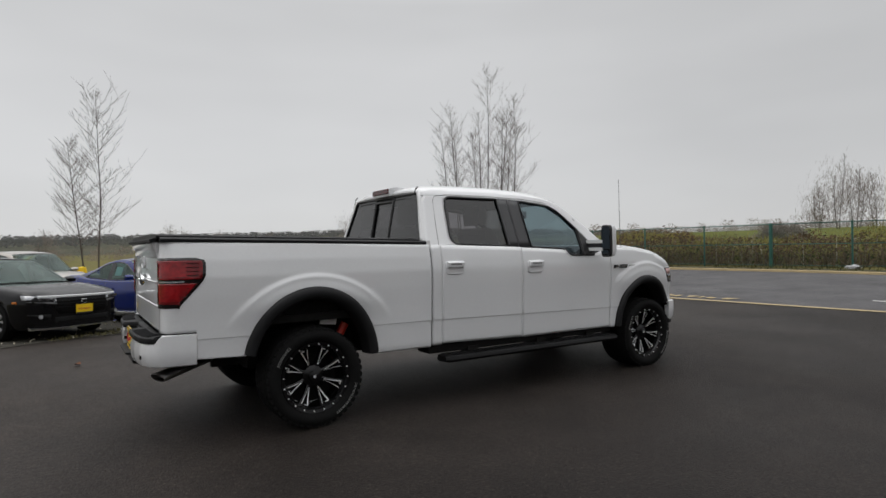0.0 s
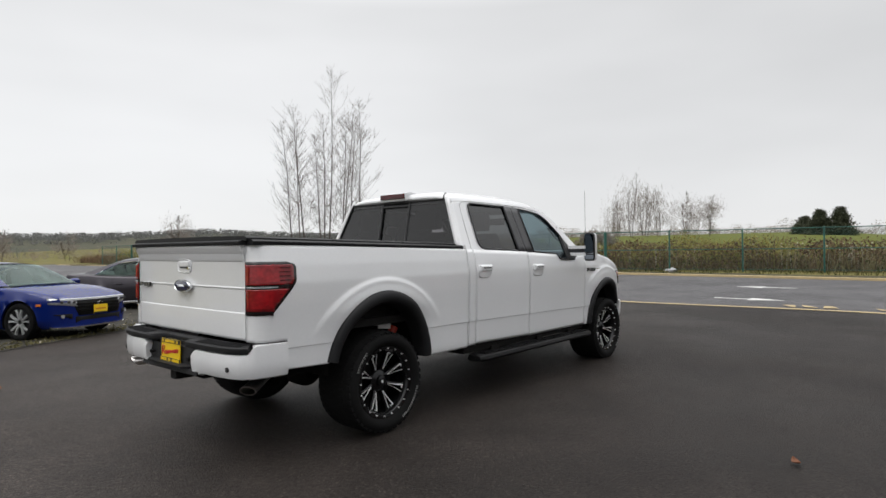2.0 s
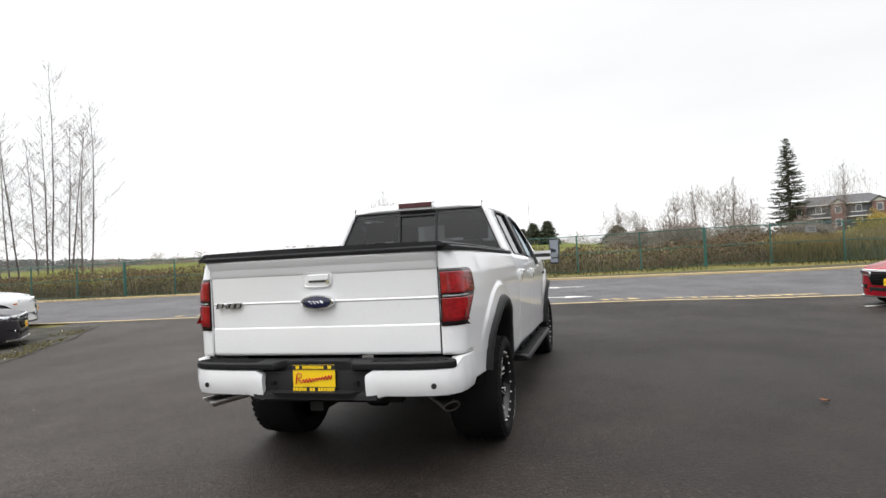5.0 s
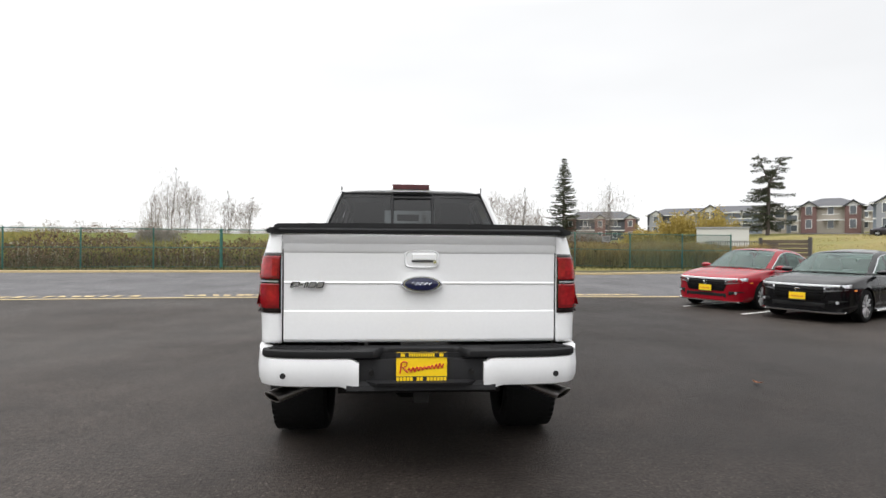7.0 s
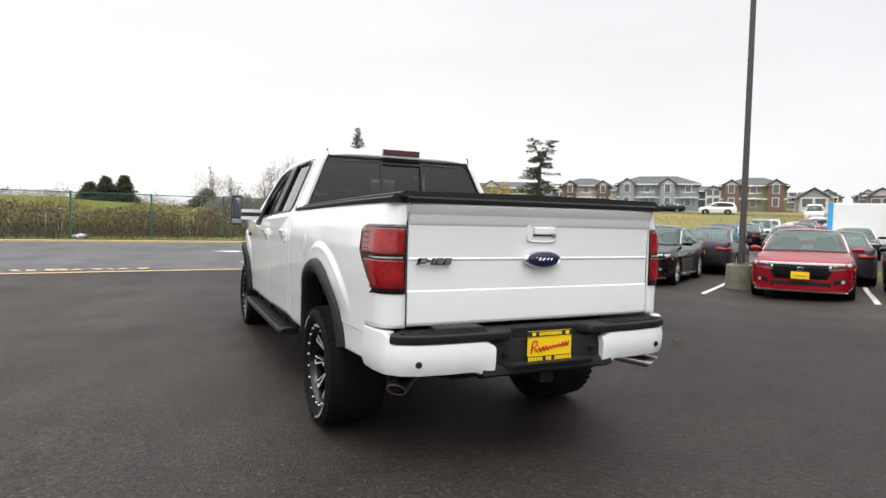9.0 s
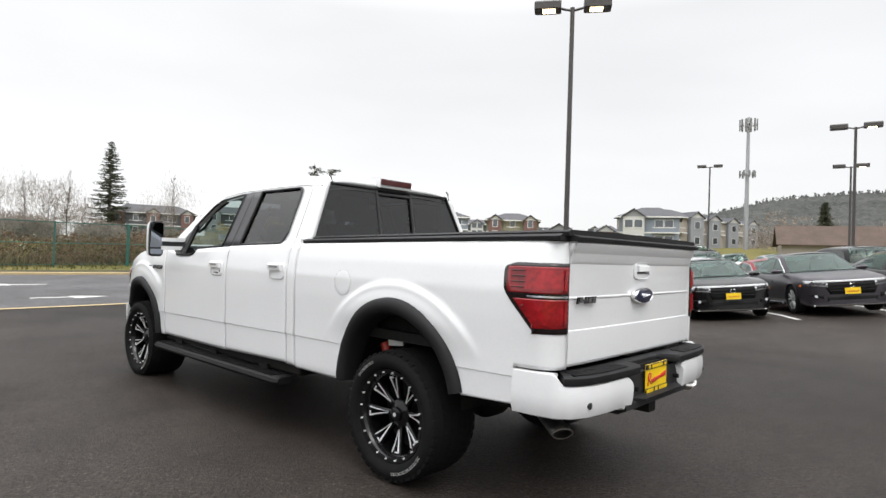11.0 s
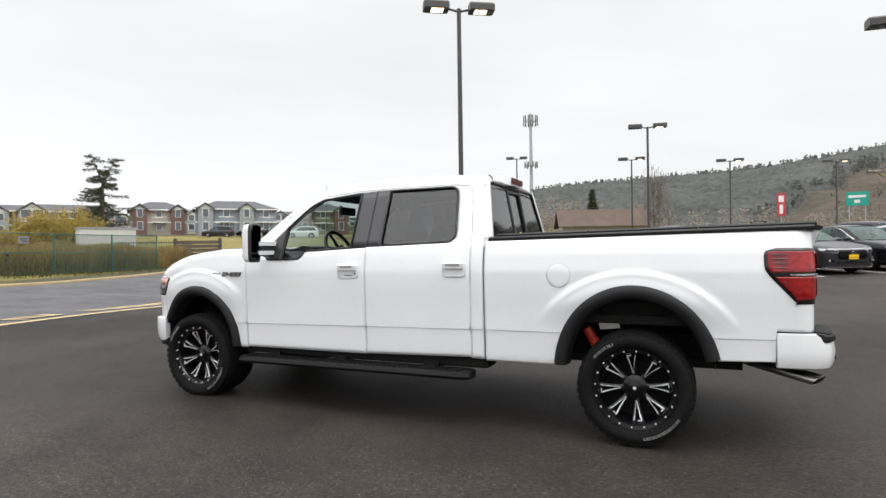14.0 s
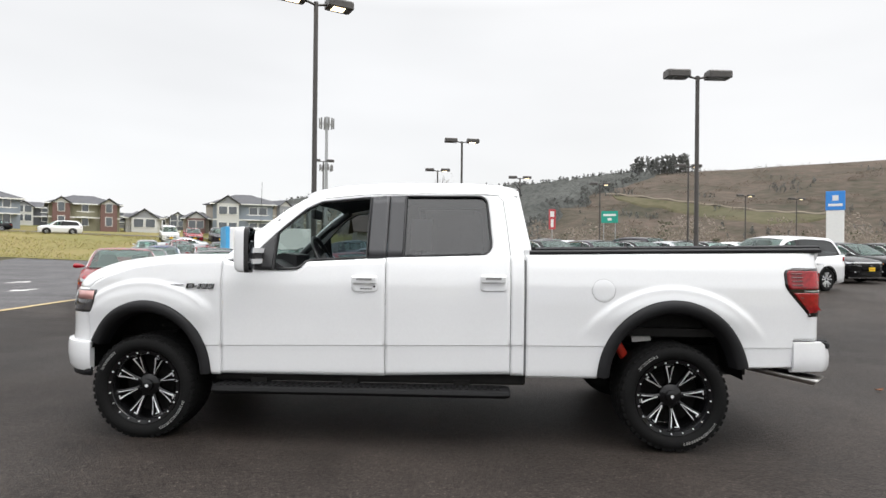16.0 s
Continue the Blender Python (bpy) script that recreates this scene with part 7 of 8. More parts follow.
# ---- trees ----
def bare_tree(name, label, x, y, height, spread, stems, seed, mat=None, thin=0.016, side=14, sub=6, reach=0.2, haze=0, up=(0.5, 1.3), stand=0.5, slim=1.0):
    """A leafless tree: tapering stems, steep side branches and fine twigs."""
    rr = random.Random(seed)
    t = thing(name, label, "tree", Matrix.Translation((x, y, ground_z(x, y))))
    fine = bmesh.new()

    def bough(bm, p, d, length, r, n, sides, rise, wander):
        pts, q = [Vector(p)], Vector(p)
        for k in range(n):
            d = (d + Vector((rr.gauss(0, wander), rr.gauss(0, wander), rise))).normalized()
            q = q + d * (length / n)
            pts.append(q.copy())
        if sides > 4:
            loft(bm, [[w + Vector((math.cos(a), math.sin(a), 0)) * max(thin * 0.5, r * (1 - 0.85 * k / n)) for a in span(0, 2 * math.pi, sides + 1)[:-1]] for k, w in enumerate(pts)], True, True)
            return pts
        for k in range(n):
            rod(bm, pts[k], pts[k + 1], max(thin * 0.6, r * (1 - 0.85 * k / n)), max(thin * 0.5, r * (1 - 0.85 * (k + 1) / n)), sides, False)
        return pts

    def at(pts, u):
        s = min(len(pts) - 2, int(u * (len(pts) - 1)))
        return pts[s].lerp(pts[s + 1], u * (len(pts) - 1) - s)

    for k in range(stems):
        trunks = bmesh.new()
        az = 2 * math.pi * k / stems + rr.uniform(-0.4, 0.4)
        lean = spread * (rr.uniform(0.5, 1.0) if k else 0.08) if stems > 1 else 0
        h = height * (1.0 if k == 0 else rr.uniform(0.85, 1.0) * (1 - 0.28 * lean / (spread + 1e-6)))
        stance = stand * (lean / (spread + 1e-6)) if stems > 1 else 0
        foot = (math.cos(az) * stance, math.sin(az) * stance, -0.2)
        stem = bough(trunks, foot, Vector((math.cos(az) * lean, math.sin(az) * lean, 1)).normalized(), h, height * 0.0034 + thin, 8, 5, 0.015, 0.03)
        for i in range(side):
            u = 0.16 + 0.82 * (i + rr.random()) / side
            a2 = rr.uniform(0, 2 * math.pi)
            ln = h * reach * (0.35 + 0.65 * (1 - u) ** 0.7) * min(1, (1.02 - u) / 0.12) * rr.uniform(0.45, 1.1)
            br = bough(fine, at(stem, u), Vector((math.cos(a2), math.sin(a2), rr.uniform(*up) + 0.7 * u)).normalized(), ln, thin * 1.0, 5, 3, 0.15, 0.11)
            for j in range(sub):
                v = rr.uniform(0.2, 1.0)
                a3 = a2 + rr.uniform(-1.7, 1.7)
                bough(fine, at(br, v), Vector((math.cos(a3), math.sin(a3), 0.8)).normalized(), ln * rr.uniform(0.25, 0.6), thin * 0.6, 3, 3, 0.10, 0.14)
        part("trunk", trunks, L_BARK, t, smooth=60)
    tagged(part("limb", fine, mat or L_BARK, t, "leafless branches"), kind="stuff")
    if haze:
        rg = np.random.default_rng(seed)
        lobes = 16
        lu, la = rg.uniform(0.22, 0.86, lobes), rg.uniform(0, 2 * np.pi, lobes)
        lr = height * 0.40 * slim * np.sin(np.pi * lu ** 0.8) * rg.uniform(0.2, 1.1, lobes)
        pick = rg.integers(0, lobes, haze)
        base = np.stack([np.cos(la[pick]) * lr[pick], np.sin(la[pick]) * lr[pick], lu[pick] * height * 0.9], 1) + rg.normal(0, 1, (haze, 3)) * height * np.array((0.085 * slim, 0.085 * slim, 0.10))
        base[:, 2] = np.clip(base[:, 2], height * 0.05, None)
        v, f = blades(rg, base, rg.uniform(0.4, 1.0, haze) * height * 0.10, np.full(haze, 0.03), 1.0, 0.2)
        raw("crown", v, f, mat or L_BARK, t, "leafless twigs")
    return t


bare_tree("birch_clump", "leafless multi-stemmed birch clump against the sky", 34.3, 42.9, 19.9, 0.095, 10, 2, L_TWIG, thin=0.013, side=56, sub=6, reach=0.25, up=(0.0, 0.6), stand=4.5)
bare_tree("birch_clump", "leafless slender birches beyond the parked cars", 0.2, 44.0, 13.4, 0.07, 2, 5, L_TWIG, thin=0.015, side=58, sub=7, reach=0.32, up=(0.05, 0.5), stand=0.9)


def spot(cx, cy, az, d):
    return cx + d * math.cos(radians(az)), cy + d * math.sin(radians(az))


for i, (az, d, h) in enumerate(((21.3, 115, 11.0), (20.2, 118, 9.0), (18.9, 115, 8.2), (16.6, 112, 7.5), (14.7, 112, 6.6), (22.6, 110, 6.5), (-1.3, 95, 6.0), (-6.2, 90, 6.0), (-8.2, 88, 7.2), (-3.2, 92, 4.4), (-11.2, 95, 8.2), (-10.0, 96, 6.8), (-19.2, 100, 9.0), (-12.6, 100, 5.5))):
    x, y = spot(-4.3, -2.0, az, d)
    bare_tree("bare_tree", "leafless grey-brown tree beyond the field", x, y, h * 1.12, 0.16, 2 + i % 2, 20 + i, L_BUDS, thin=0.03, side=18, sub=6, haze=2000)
for i, (az, d, h) in enumerate(((82.3, 90, 4.4), (81.2, 92, 3.8), (78.4, 100, 4.0), (74.0, 100, 3.6), (66.5, 70, 4.6), (91.5, 95, 4.2))):
    x, y = spot(-1.6, -5.5, az, d)
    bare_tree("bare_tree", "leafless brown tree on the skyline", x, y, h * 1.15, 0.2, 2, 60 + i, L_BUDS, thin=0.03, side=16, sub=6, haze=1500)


def conifer(name, label, x, y, h, r, seed, ragged=0.35):
    rg = np.random.default_rng(seed)
    t = thing(name, label, "tree", Matrix.Translation((x, y, ground_z(x, y))))
    part("trunk", rod(bmesh.new(), (0, 0, -0.2), (0, 0, h), 0.02 * h, 0.01, 8), L_BARK, t, smooth=60)
    pts, size = [], []
    z = h * 0.08
    while z < h:
        reach = r * (1 - z / h) ** 0.8 + 0.25
        for _ in range(rg.integers(5, 8)):
            az, ln = rg.uniform(0, 2 * np.pi), reach * (1 - ragged * rg.uniform(0, 1))
            if ln < 0.1:
                continue
            steps = max(3, int(ln / 0.16))
            for k in range(steps):
                u = (k + 1) / steps
                droop = -0.35 * ln * u + 0.28 * ln * u ** 2
                c = (np.cos(az) * ln * u, np.sin(az) * ln * u, z + droop)
                for _ in range(7):
                    pts.append(np.array(c) + rg.normal(0, 0.13 + 0.10 * u, 3) * (1, 1, 0.5))
                    size.append(0.15)
        z += h * 0.022
    v, f = flakes(rg, np.array(pts), np.array(size))
    raw("crown", v, f, L_SPRUCE, t, "dark needled boughs")
    return t


def ragged_spruce(x, y, h, r):
    """An open-grown spruce with two leaders and bare gaps between its sweeping boughs."""
    rg = np.random.default_rng(2)
    t = thing("spruce", "dark broad spruce with a ragged double top", "tree", Matrix.Translation((x, y, ground_z(x, y))))
    wood = bmesh.new()
    tops = [Vector((0.6, 1.4, h)), Vector((-0.4, -2.4, h * 0.95))]
    fork = Vector((0, -0.2, h * 0.62))
    rod(wood, (0, 0, -0.2), fork, 0.34, 0.2, 8)
    for top in tops:
        rod(wood, fork, top, 0.16, 0.02, 6)
    pts, size = [], []
    for k in range(92):
        u = (k + rg.uniform()) / 92
        z = h * (0.10 + 0.89 * u)
        if z < fork.z:
            foot = Vector((0, 0, 0)).lerp(fork, z / fork.z)
        else:
            top = tops[k % 2]
            foot = fork.lerp(top, min(1, (z - fork.z) / (top.z - fork.z)))
        az = rg.uniform(0, 2 * np.pi)
        ln = (r * (1 - u) ** 0.75 + 1.0) * rg.uniform(0.45, 1.12)
        steps = max(5, int(ln / 0.15))
        tip = foot + Vector((math.cos(az) * ln, math.sin(az) * ln, -0.12 * ln))
        rod(wood, foot, tip, 0.04, 0.01, 3, False)
        for i in range(steps):
            v = (i + 1) / steps
            c = np.array((foot.x + math.cos(az) * ln * v, foot.y + math.sin(az) * ln * v, foot.z - 0.34 * ln * v + 0.26 * ln * v * v))
            for _ in range(10):
                pts.append(c + rg.normal(0, 1, 3) * (0.15, 0.15, 0.06) - np.array((0, 0, abs(rg.normal(0, 0.20)))))
                size.append(0.13)
    part("trunk", wood, L_BARK, t, smooth=60)
    v, f = flakes(rg, np.array(pts), np.array(size))
    raw("crown", v, f, L_SPRUCE, t, "dark needled boughs")


conifer("spruce", "tall dark spruce with drooping boughs", 139.4, -41.7, 21.6, 6.2, 1, 0.5)
ragged_spruce(88.5, -61.5, 13.6, 4.4)
x, y = spot(-4.1, -3.3, 6.2, 110)
for k, (dx, dy, h, r) in enumerate(((0, 1.9, 4.0, 2.6), (1, -0.7, 4.4, 2.7), (2, 4.2, 2.9, 2.5), (-3, -13, 3.0, 3.6))):
    conifer("evergreen", "round dark evergreen beyond the field", x + dx, y + dy, h, r, 30 + k, 0.5)


def bush(name, label, x, y, rx, ry, rz, n, mat, seed, size=0.3):
    rg = np.random.default_rng(seed)
    t = thing(name, label, "bush", Matrix.Translation((x, y, ground_z(x, y))))
    u = rg.normal(size=(n, 3))
    u /= np.linalg.norm(u, axis=1)[:, None]
    bump = np.array([0.8 + 0.5 * noise.noise(Vector(q) * 2.4 + Vector((seed, 0, 0))) for q in u])
    p = u * (rg.uniform(0.3, 1, n) ** 0.4 * bump)[:, None] * (rx, ry, rz)
    p[:, 2] = np.abs(p[:, 2])
    stems = bmesh.new()
    for k in range(9):
        q = p[k * 7]
        rod(stems, (0, 0, -0.1), q * 0.8, 0.06, 0.02, 4, False)
    part("stem", stems, L_BARK, t)
    v, f = flakes(rg, p, np.full(n, size))
    v2, f2 = blades(rg, p * (0.9, 0.9, 0.75), rg.uniform(0.4, 1.0, n), np.full(n, 0.04), 0.35, 0.2)
    raw("crown", np.concatenate([v, v2]), f + [tuple(i + len(v) for i in q) for q in f2], mat, t)


for k, (az, d, rx, h, mat, lab) in enumerate(((-26.4, 62, 3.0, 4.8, L_WILLOW, "yellow-green willow thicket"), (-29.4, 66, 3.2, 5.2, L_WILLOW, "yellow-green willow thicket"), (-23.6, 60, 2.8, 2.6, L_WILLOW, "yellow-brown willow thicket"), (-13.5, 58, 3.2, 2.2, L_BUDS, "brown leafless bushes"), (-18, 60, 3.0, 2.3, L_BUDS, "brown leafless bushes"), (21.5, 60, 3.0, 2.4, L_BUDS, "brown leafless bushes"), (33, 58, 3.4, 1.8, L_WILLOW, "yellow-green bushes"), (30, 62, 3.0, 1.6, L_WILLOW, "yellow-green bushes"), (-4.5, 70, 4.0, 2.4, L_BUDS, "brown leafless bushes"), (-8.5, 66, 4.0, 2.8, L_BUDS, "brown leafless bushes"))):
    x, y = spot(-4.6, 0.1, az, d)
    bush("willow_bush" if mat is L_WILLOW else "brown_bush", lab + " behind the fence", x, y, rx, rx, h, 4200, mat, 100 + k, 0.13)


# skyline woods on the left and far hills
def woods(name, label, cx, cy, az0, az1, d0, d1, n, h0, h1, mat, seed, tall=0.3, wide=0.3, cone=0.5):
    """A far belt of trees along a range of bearings."""
    rg = np.random.default_rng(seed)
    spots = []
    for _ in range(n):
        az, d = radians(rg.uniform(az0, az1)), rg.uniform(d0, d1)
        x, y = cx + d * math.cos(az), cy + d * math.sin(az)
        spots.append((x, y, ground_z(x, y) - 0.3, rg.uniform(h0, h1) * (1.35 if rg.random() < tall else 0.8)))
    v, f = clouds(rg, spots, wide, 110, 0.05, cone)
    tagged(raw(name, v, f, mat), label, "woods", kind="stuff")


def clouds(rg, spots, wide, k, size, cone=0.6):
    """Far trees as loose clumps of small leaf and twig shapes: verts and quads. spots: x, y, z, height."""
    p = np.repeat(np.asarray(spots, float), k, axis=0)
    n = len(p)
    u = rg.uniform(0, 1, n) ** 0.8
    r = p[:, 3] * wide * rg.uniform(0, 1, n) ** 0.5 * (1 - cone * u) * np.where(u < 0.15, 0.6, 1)
    a = rg.uniform(0, 2 * np.pi, n)
    pts = np.stack([p[:, 0] + np.cos(a) * r, p[:, 1] + np.sin(a) * r, p[:, 2] + p[:, 3] * u], 1)
    return flakes(rg, pts, p[:, 3] * size)


woods("skyline_woods", "brown woods on the skyline, paled with haze in their colour", -1.6, -5.5, 66, 100, 105, 150, 260, 0.7, 2.2, L_HILLBROWN, 3, 0.2, 0.6)
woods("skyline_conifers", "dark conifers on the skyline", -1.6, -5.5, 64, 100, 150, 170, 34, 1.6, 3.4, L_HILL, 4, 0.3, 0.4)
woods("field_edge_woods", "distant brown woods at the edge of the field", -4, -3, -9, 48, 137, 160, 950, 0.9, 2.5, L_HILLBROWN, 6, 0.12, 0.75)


def hill(name, label, cx, cy, ridge, d0, d1, mat, category="hill"):
    """A far hill: foot at d0, ridge line (bearing, elevation) at d1, falling away behind."""
    rows = []
    for az in span(ridge[0][0], ridge[-1][0], 90):
        el = lerp(ridge, az)
        top = 1.45 + d1 * math.tan(radians(el))
        row = []
        for u in span(0, 1.25, 14):
            d = d0 + (d1 - d0) * u
            x, y = cx + d * math.cos(radians(az)), cy + d * math.sin(radians(az))
            foot = ground_z(cx + d0 * math.cos(radians(az)), cy + d0 * math.sin(radians(az))) - 1.5
            s = u if u <= 1 else 1 - (u - 1) * 1.2
            wob = 0.05 * (top - foot) * noise.noise(Vector((x / 60, y / 60, 0.3))) * min(1, u * (2 - u) * 2) * (1 - u if u < 1 else 0) * 4
            row.append((x, y, foot + (top - foot) * (s ** 0.85 if s > 0 else s) + wob))
        rows.append(row)
    ob = part(name, out(loft(bmesh.new(), rows, False)), mat, None, smooth=60)
    return tagged(ob, label, category, kind="structure"), rows


M_HILL = material("forest_floor", (0.05, 0.055, 0.04), 0.95, color2=(0.09, 0.085, 0.06), scale=0.02, fine=0.15)
M_CLEAR = material("cleared_hillside", (0.040, 0.040, 0.028), 0.95, color2=(0.106, 0.082, 0.068), scale=0.022, fine=0.16, bump=1.2)
RIDGE = [(-150, 5.5), (-135, 7.0), (-124.7, 7.5), (-118.3, 7.5), (-114.0, 7.4), (-110, 7.4), (-105, 7.2), (-102.0, 6.9), (-96.7, 6.3), (-90.2, 5.9), (-85.2, 5.7), (-79.8, 5.4), (-76.4, 5.1), (-72.4, 4.1), (-68, 3.0), (-62, 2.0)]
_, hrows = hill("south_hill", "long wooded and partly cleared hill under low cloud", 0, 4, RIDGE, 260, 620, M_CLEAR)
rg = np.random.default_rng(8)
forest, scrub = [], []
NH, MH = len(hrows), len(hrows[0])


def slope_at(az_u, u):
    """A place on the south hill: along its length and up its slope."""
    i, j = az_u * (NH - 1), u * 14 / 1.25
    i0, j0 = min(NH - 2, int(i)), min(MH - 2, int(j))
    a, b = Vector(hrows[i0][j0]).lerp(Vector(hrows[i0 + 1][j0]), i - i0), Vector(hrows[i0][j0 + 1]).lerp(Vector(hrows[i0 + 1][j0 + 1]), i - i0)
    return a.lerp(b, j - j0)


def wooded(az, u, q):
    return az + 102.5 - 14 * (0.5 - u) - 4 * noise.noise(Vector((q.x / 40, q.y / 40, 0)))


rows = []
for az_u in span(0.48, 1.0, 300):
    row = []
    for u in span(0.0, 1.02, 90):
        q = slope_at(az_u, u)
        k = step(-0.6, 0.8, wooded(-150 + 88 * az_u, u, q))
        top = 3.5 + 3.0 * noise.noise(Vector((q.x / 7, q.y / 7, 2))) + 2.2 * noise.noise(Vector((q.x / 2.8, q.y / 2.8, 6)))
        row.append((q.x, q.y, q.z - 1.5 + (top + 1.5) * k))
    rows.append(row)
# mist over the hill is put into the canopy's greyed colours
tagged(part("hill_canopy", out(loft(bmesh.new(), rows, False)), material("misty_forest_canopy", (0.044, 0.047, 0.044), 0.95, color2=(0.094, 0.096, 0.090), scale=0.03, fine=0.35, bump=1.5), None, smooth=180), "conifer forest covering the hill, mist put into its grey-green colour", "forest", kind="stuff")
for _ in range(16000):
    az_u, u = rg.uniform(0, 1), rg.uniform(0.02, 1.0)
    az = -150 + 88 * az_u
    q = slope_at(az_u, u)
    dense = wooded(az, u, q) > 0
    copse = -110.2 < az < -105.2 and u > 0.93
    edge = noise.noise(Vector((q.x / 35, q.y / 35, 5))) > 0.28 and az < -100
    if copse or (dense and (u > 0.93 or wooded(az, u, q) < 1.5)) or (edge and not dense and rg.random() < (0.4 if 0.12 < u < 0.5 else 0.12)):
        forest.append((q.x, q.y, q.z - 1, rg.uniform(5, 9) * (2.2 if copse else 1 if dense else 0.55)))
    elif not dense and noise.noise(Vector((q.x / 22, q.y / 22, 9))) > 0.12:
        scrub.append((q.x, q.y, q.z - 0.6, rg.uniform(1.2, 3.0)))
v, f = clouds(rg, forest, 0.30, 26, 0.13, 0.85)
tagged(raw("hill_forest", v, f, L_HILL), "dense conifer forest on the hill, greyed with haze in its colour", "forest", kind="stuff")
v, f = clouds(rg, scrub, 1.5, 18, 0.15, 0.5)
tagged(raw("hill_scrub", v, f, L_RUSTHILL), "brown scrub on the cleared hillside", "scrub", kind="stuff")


def up_slope(az, el):
    """The place on the south hill at a bearing and an elevation seen from the lot."""
    lo, hi = 0.0, 1.0
    for _ in range(24):
        mid = (lo + hi) / 2
        q = slope_at((az + 150) / 88, mid)
        lo, hi = (mid, hi) if math.degrees(math.atan2(q.z - 1.46, math.hypot(q.x, q.y - 4))) < el else (lo, mid)
    return slope_at((az + 150) / 88, lo)


TRACK = [(-122, 3.2), (-116, 3.65), (-110, 4.6), (-106, 5.15), (-103, 5.5)]
rows = [[up_slope(az, lerp(TRACK, az) + 0.05 * math.sin(az * 3) + d) + Vector((0, 0, 0.9)) for d in (-0.045, 0.045)] for az in span(-122, -103, 60)]
tagged(part("hill_track", flip_all(loft(bmesh.new(), rows, False)), material("pale_dirt_track", (0.17, 0.145, 0.115), 0.95, vary=0.2, scale=0.1, fine=0.8), None), "pale dirt track climbing the cleared hill", "track", kind="structure")
rows = []
for az in span(-121, -103.6, 60):
    t1 = lerp(TRACK, az) - 0.10
    t0 = t1 - 1.35 * max(0.0, math.sin(math.pi * (az + 121) / 17.4)) ** 0.5 * (0.75 + 0.5 * noise.noise(Vector((az * 0.45, 3, 0)))) - 0.02
    rows.append([up_slope(az, t0 + (t1 - t0) * k) + Vector((0, 0, 0.7 if k else -0.5)) for k in span(0, 1, 8)])
tagged(part("hill_pasture", flip_all(loft(bmesh.new(), rows, False)), material("dull_green_pasture", (0.062, 0.062, 0.034), 0.95, color2=(0.105, 0.092, 0.060), scale=0.05, fine=0.3), None, smooth=60), "dull green grass below the hill track", "pasture", kind="structure")
_, lrows = hill("north_hill", "low distant wooded hill", -4, -3, [(36, 0.8), (44, 1.1), (53.7, 1.45), (58, 1.6), (62, 1.8), (66, 1.6), (72, 1.35), (80, 1.25), (100, 1.0)], 300, 800, M_HILL)
forest = []
for _ in range(2200):
    i, j = rg.integers(0, len(lrows) - 1), rg.integers(3, 12)
    q = Vector(lrows[i][j]).lerp(Vector(lrows[i + 1][j + 1 if j < 11 else j]), rg.uniform(0, 1))
    forest.append((q.x, q.y, q.z - 1, rg.uniform(3, 7)))
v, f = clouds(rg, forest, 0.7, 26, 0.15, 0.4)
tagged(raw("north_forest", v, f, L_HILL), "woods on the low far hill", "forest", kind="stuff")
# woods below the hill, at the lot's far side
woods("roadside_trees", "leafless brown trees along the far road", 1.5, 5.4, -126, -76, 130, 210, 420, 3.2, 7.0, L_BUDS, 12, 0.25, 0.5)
woods("roadside_evergreens", "dark evergreens among the trees along the far road", 1.5, 5.4, -126, -84, 150, 215, 60, 3.5, 7.5, L_SPRUCE, 13, 0.25, 0.4)

x, y = spot(-0.83, 5.06, -86.7, 112)
bare_tree("poplar", "tall narrow russet poplar standing by the far road", x, y, 1.43 + 112 * math.tan(radians(7.2)) - ground_z(x, y), 0.05, 2, 91, L_RUSTHILL, thin=0.03, side=20, sub=6, haze=2600, slim=0.42)
x, y = spot(-0.83, 5.06, -81.1, 142)
conifer("evergreen", "small dark evergreen rising behind the hall", x, y, 1.43 + 142 * math.tan(radians(5.3)) - ground_z(x, y), 2.6, 93, 0.3)

# ---- lamp posts ----
M_LAMPGLOW = material("lit_lamp_lens", (0.9, 0.85, 0.7), 0.4, emit=((1.0, 0.76, 0.45), 4.0))


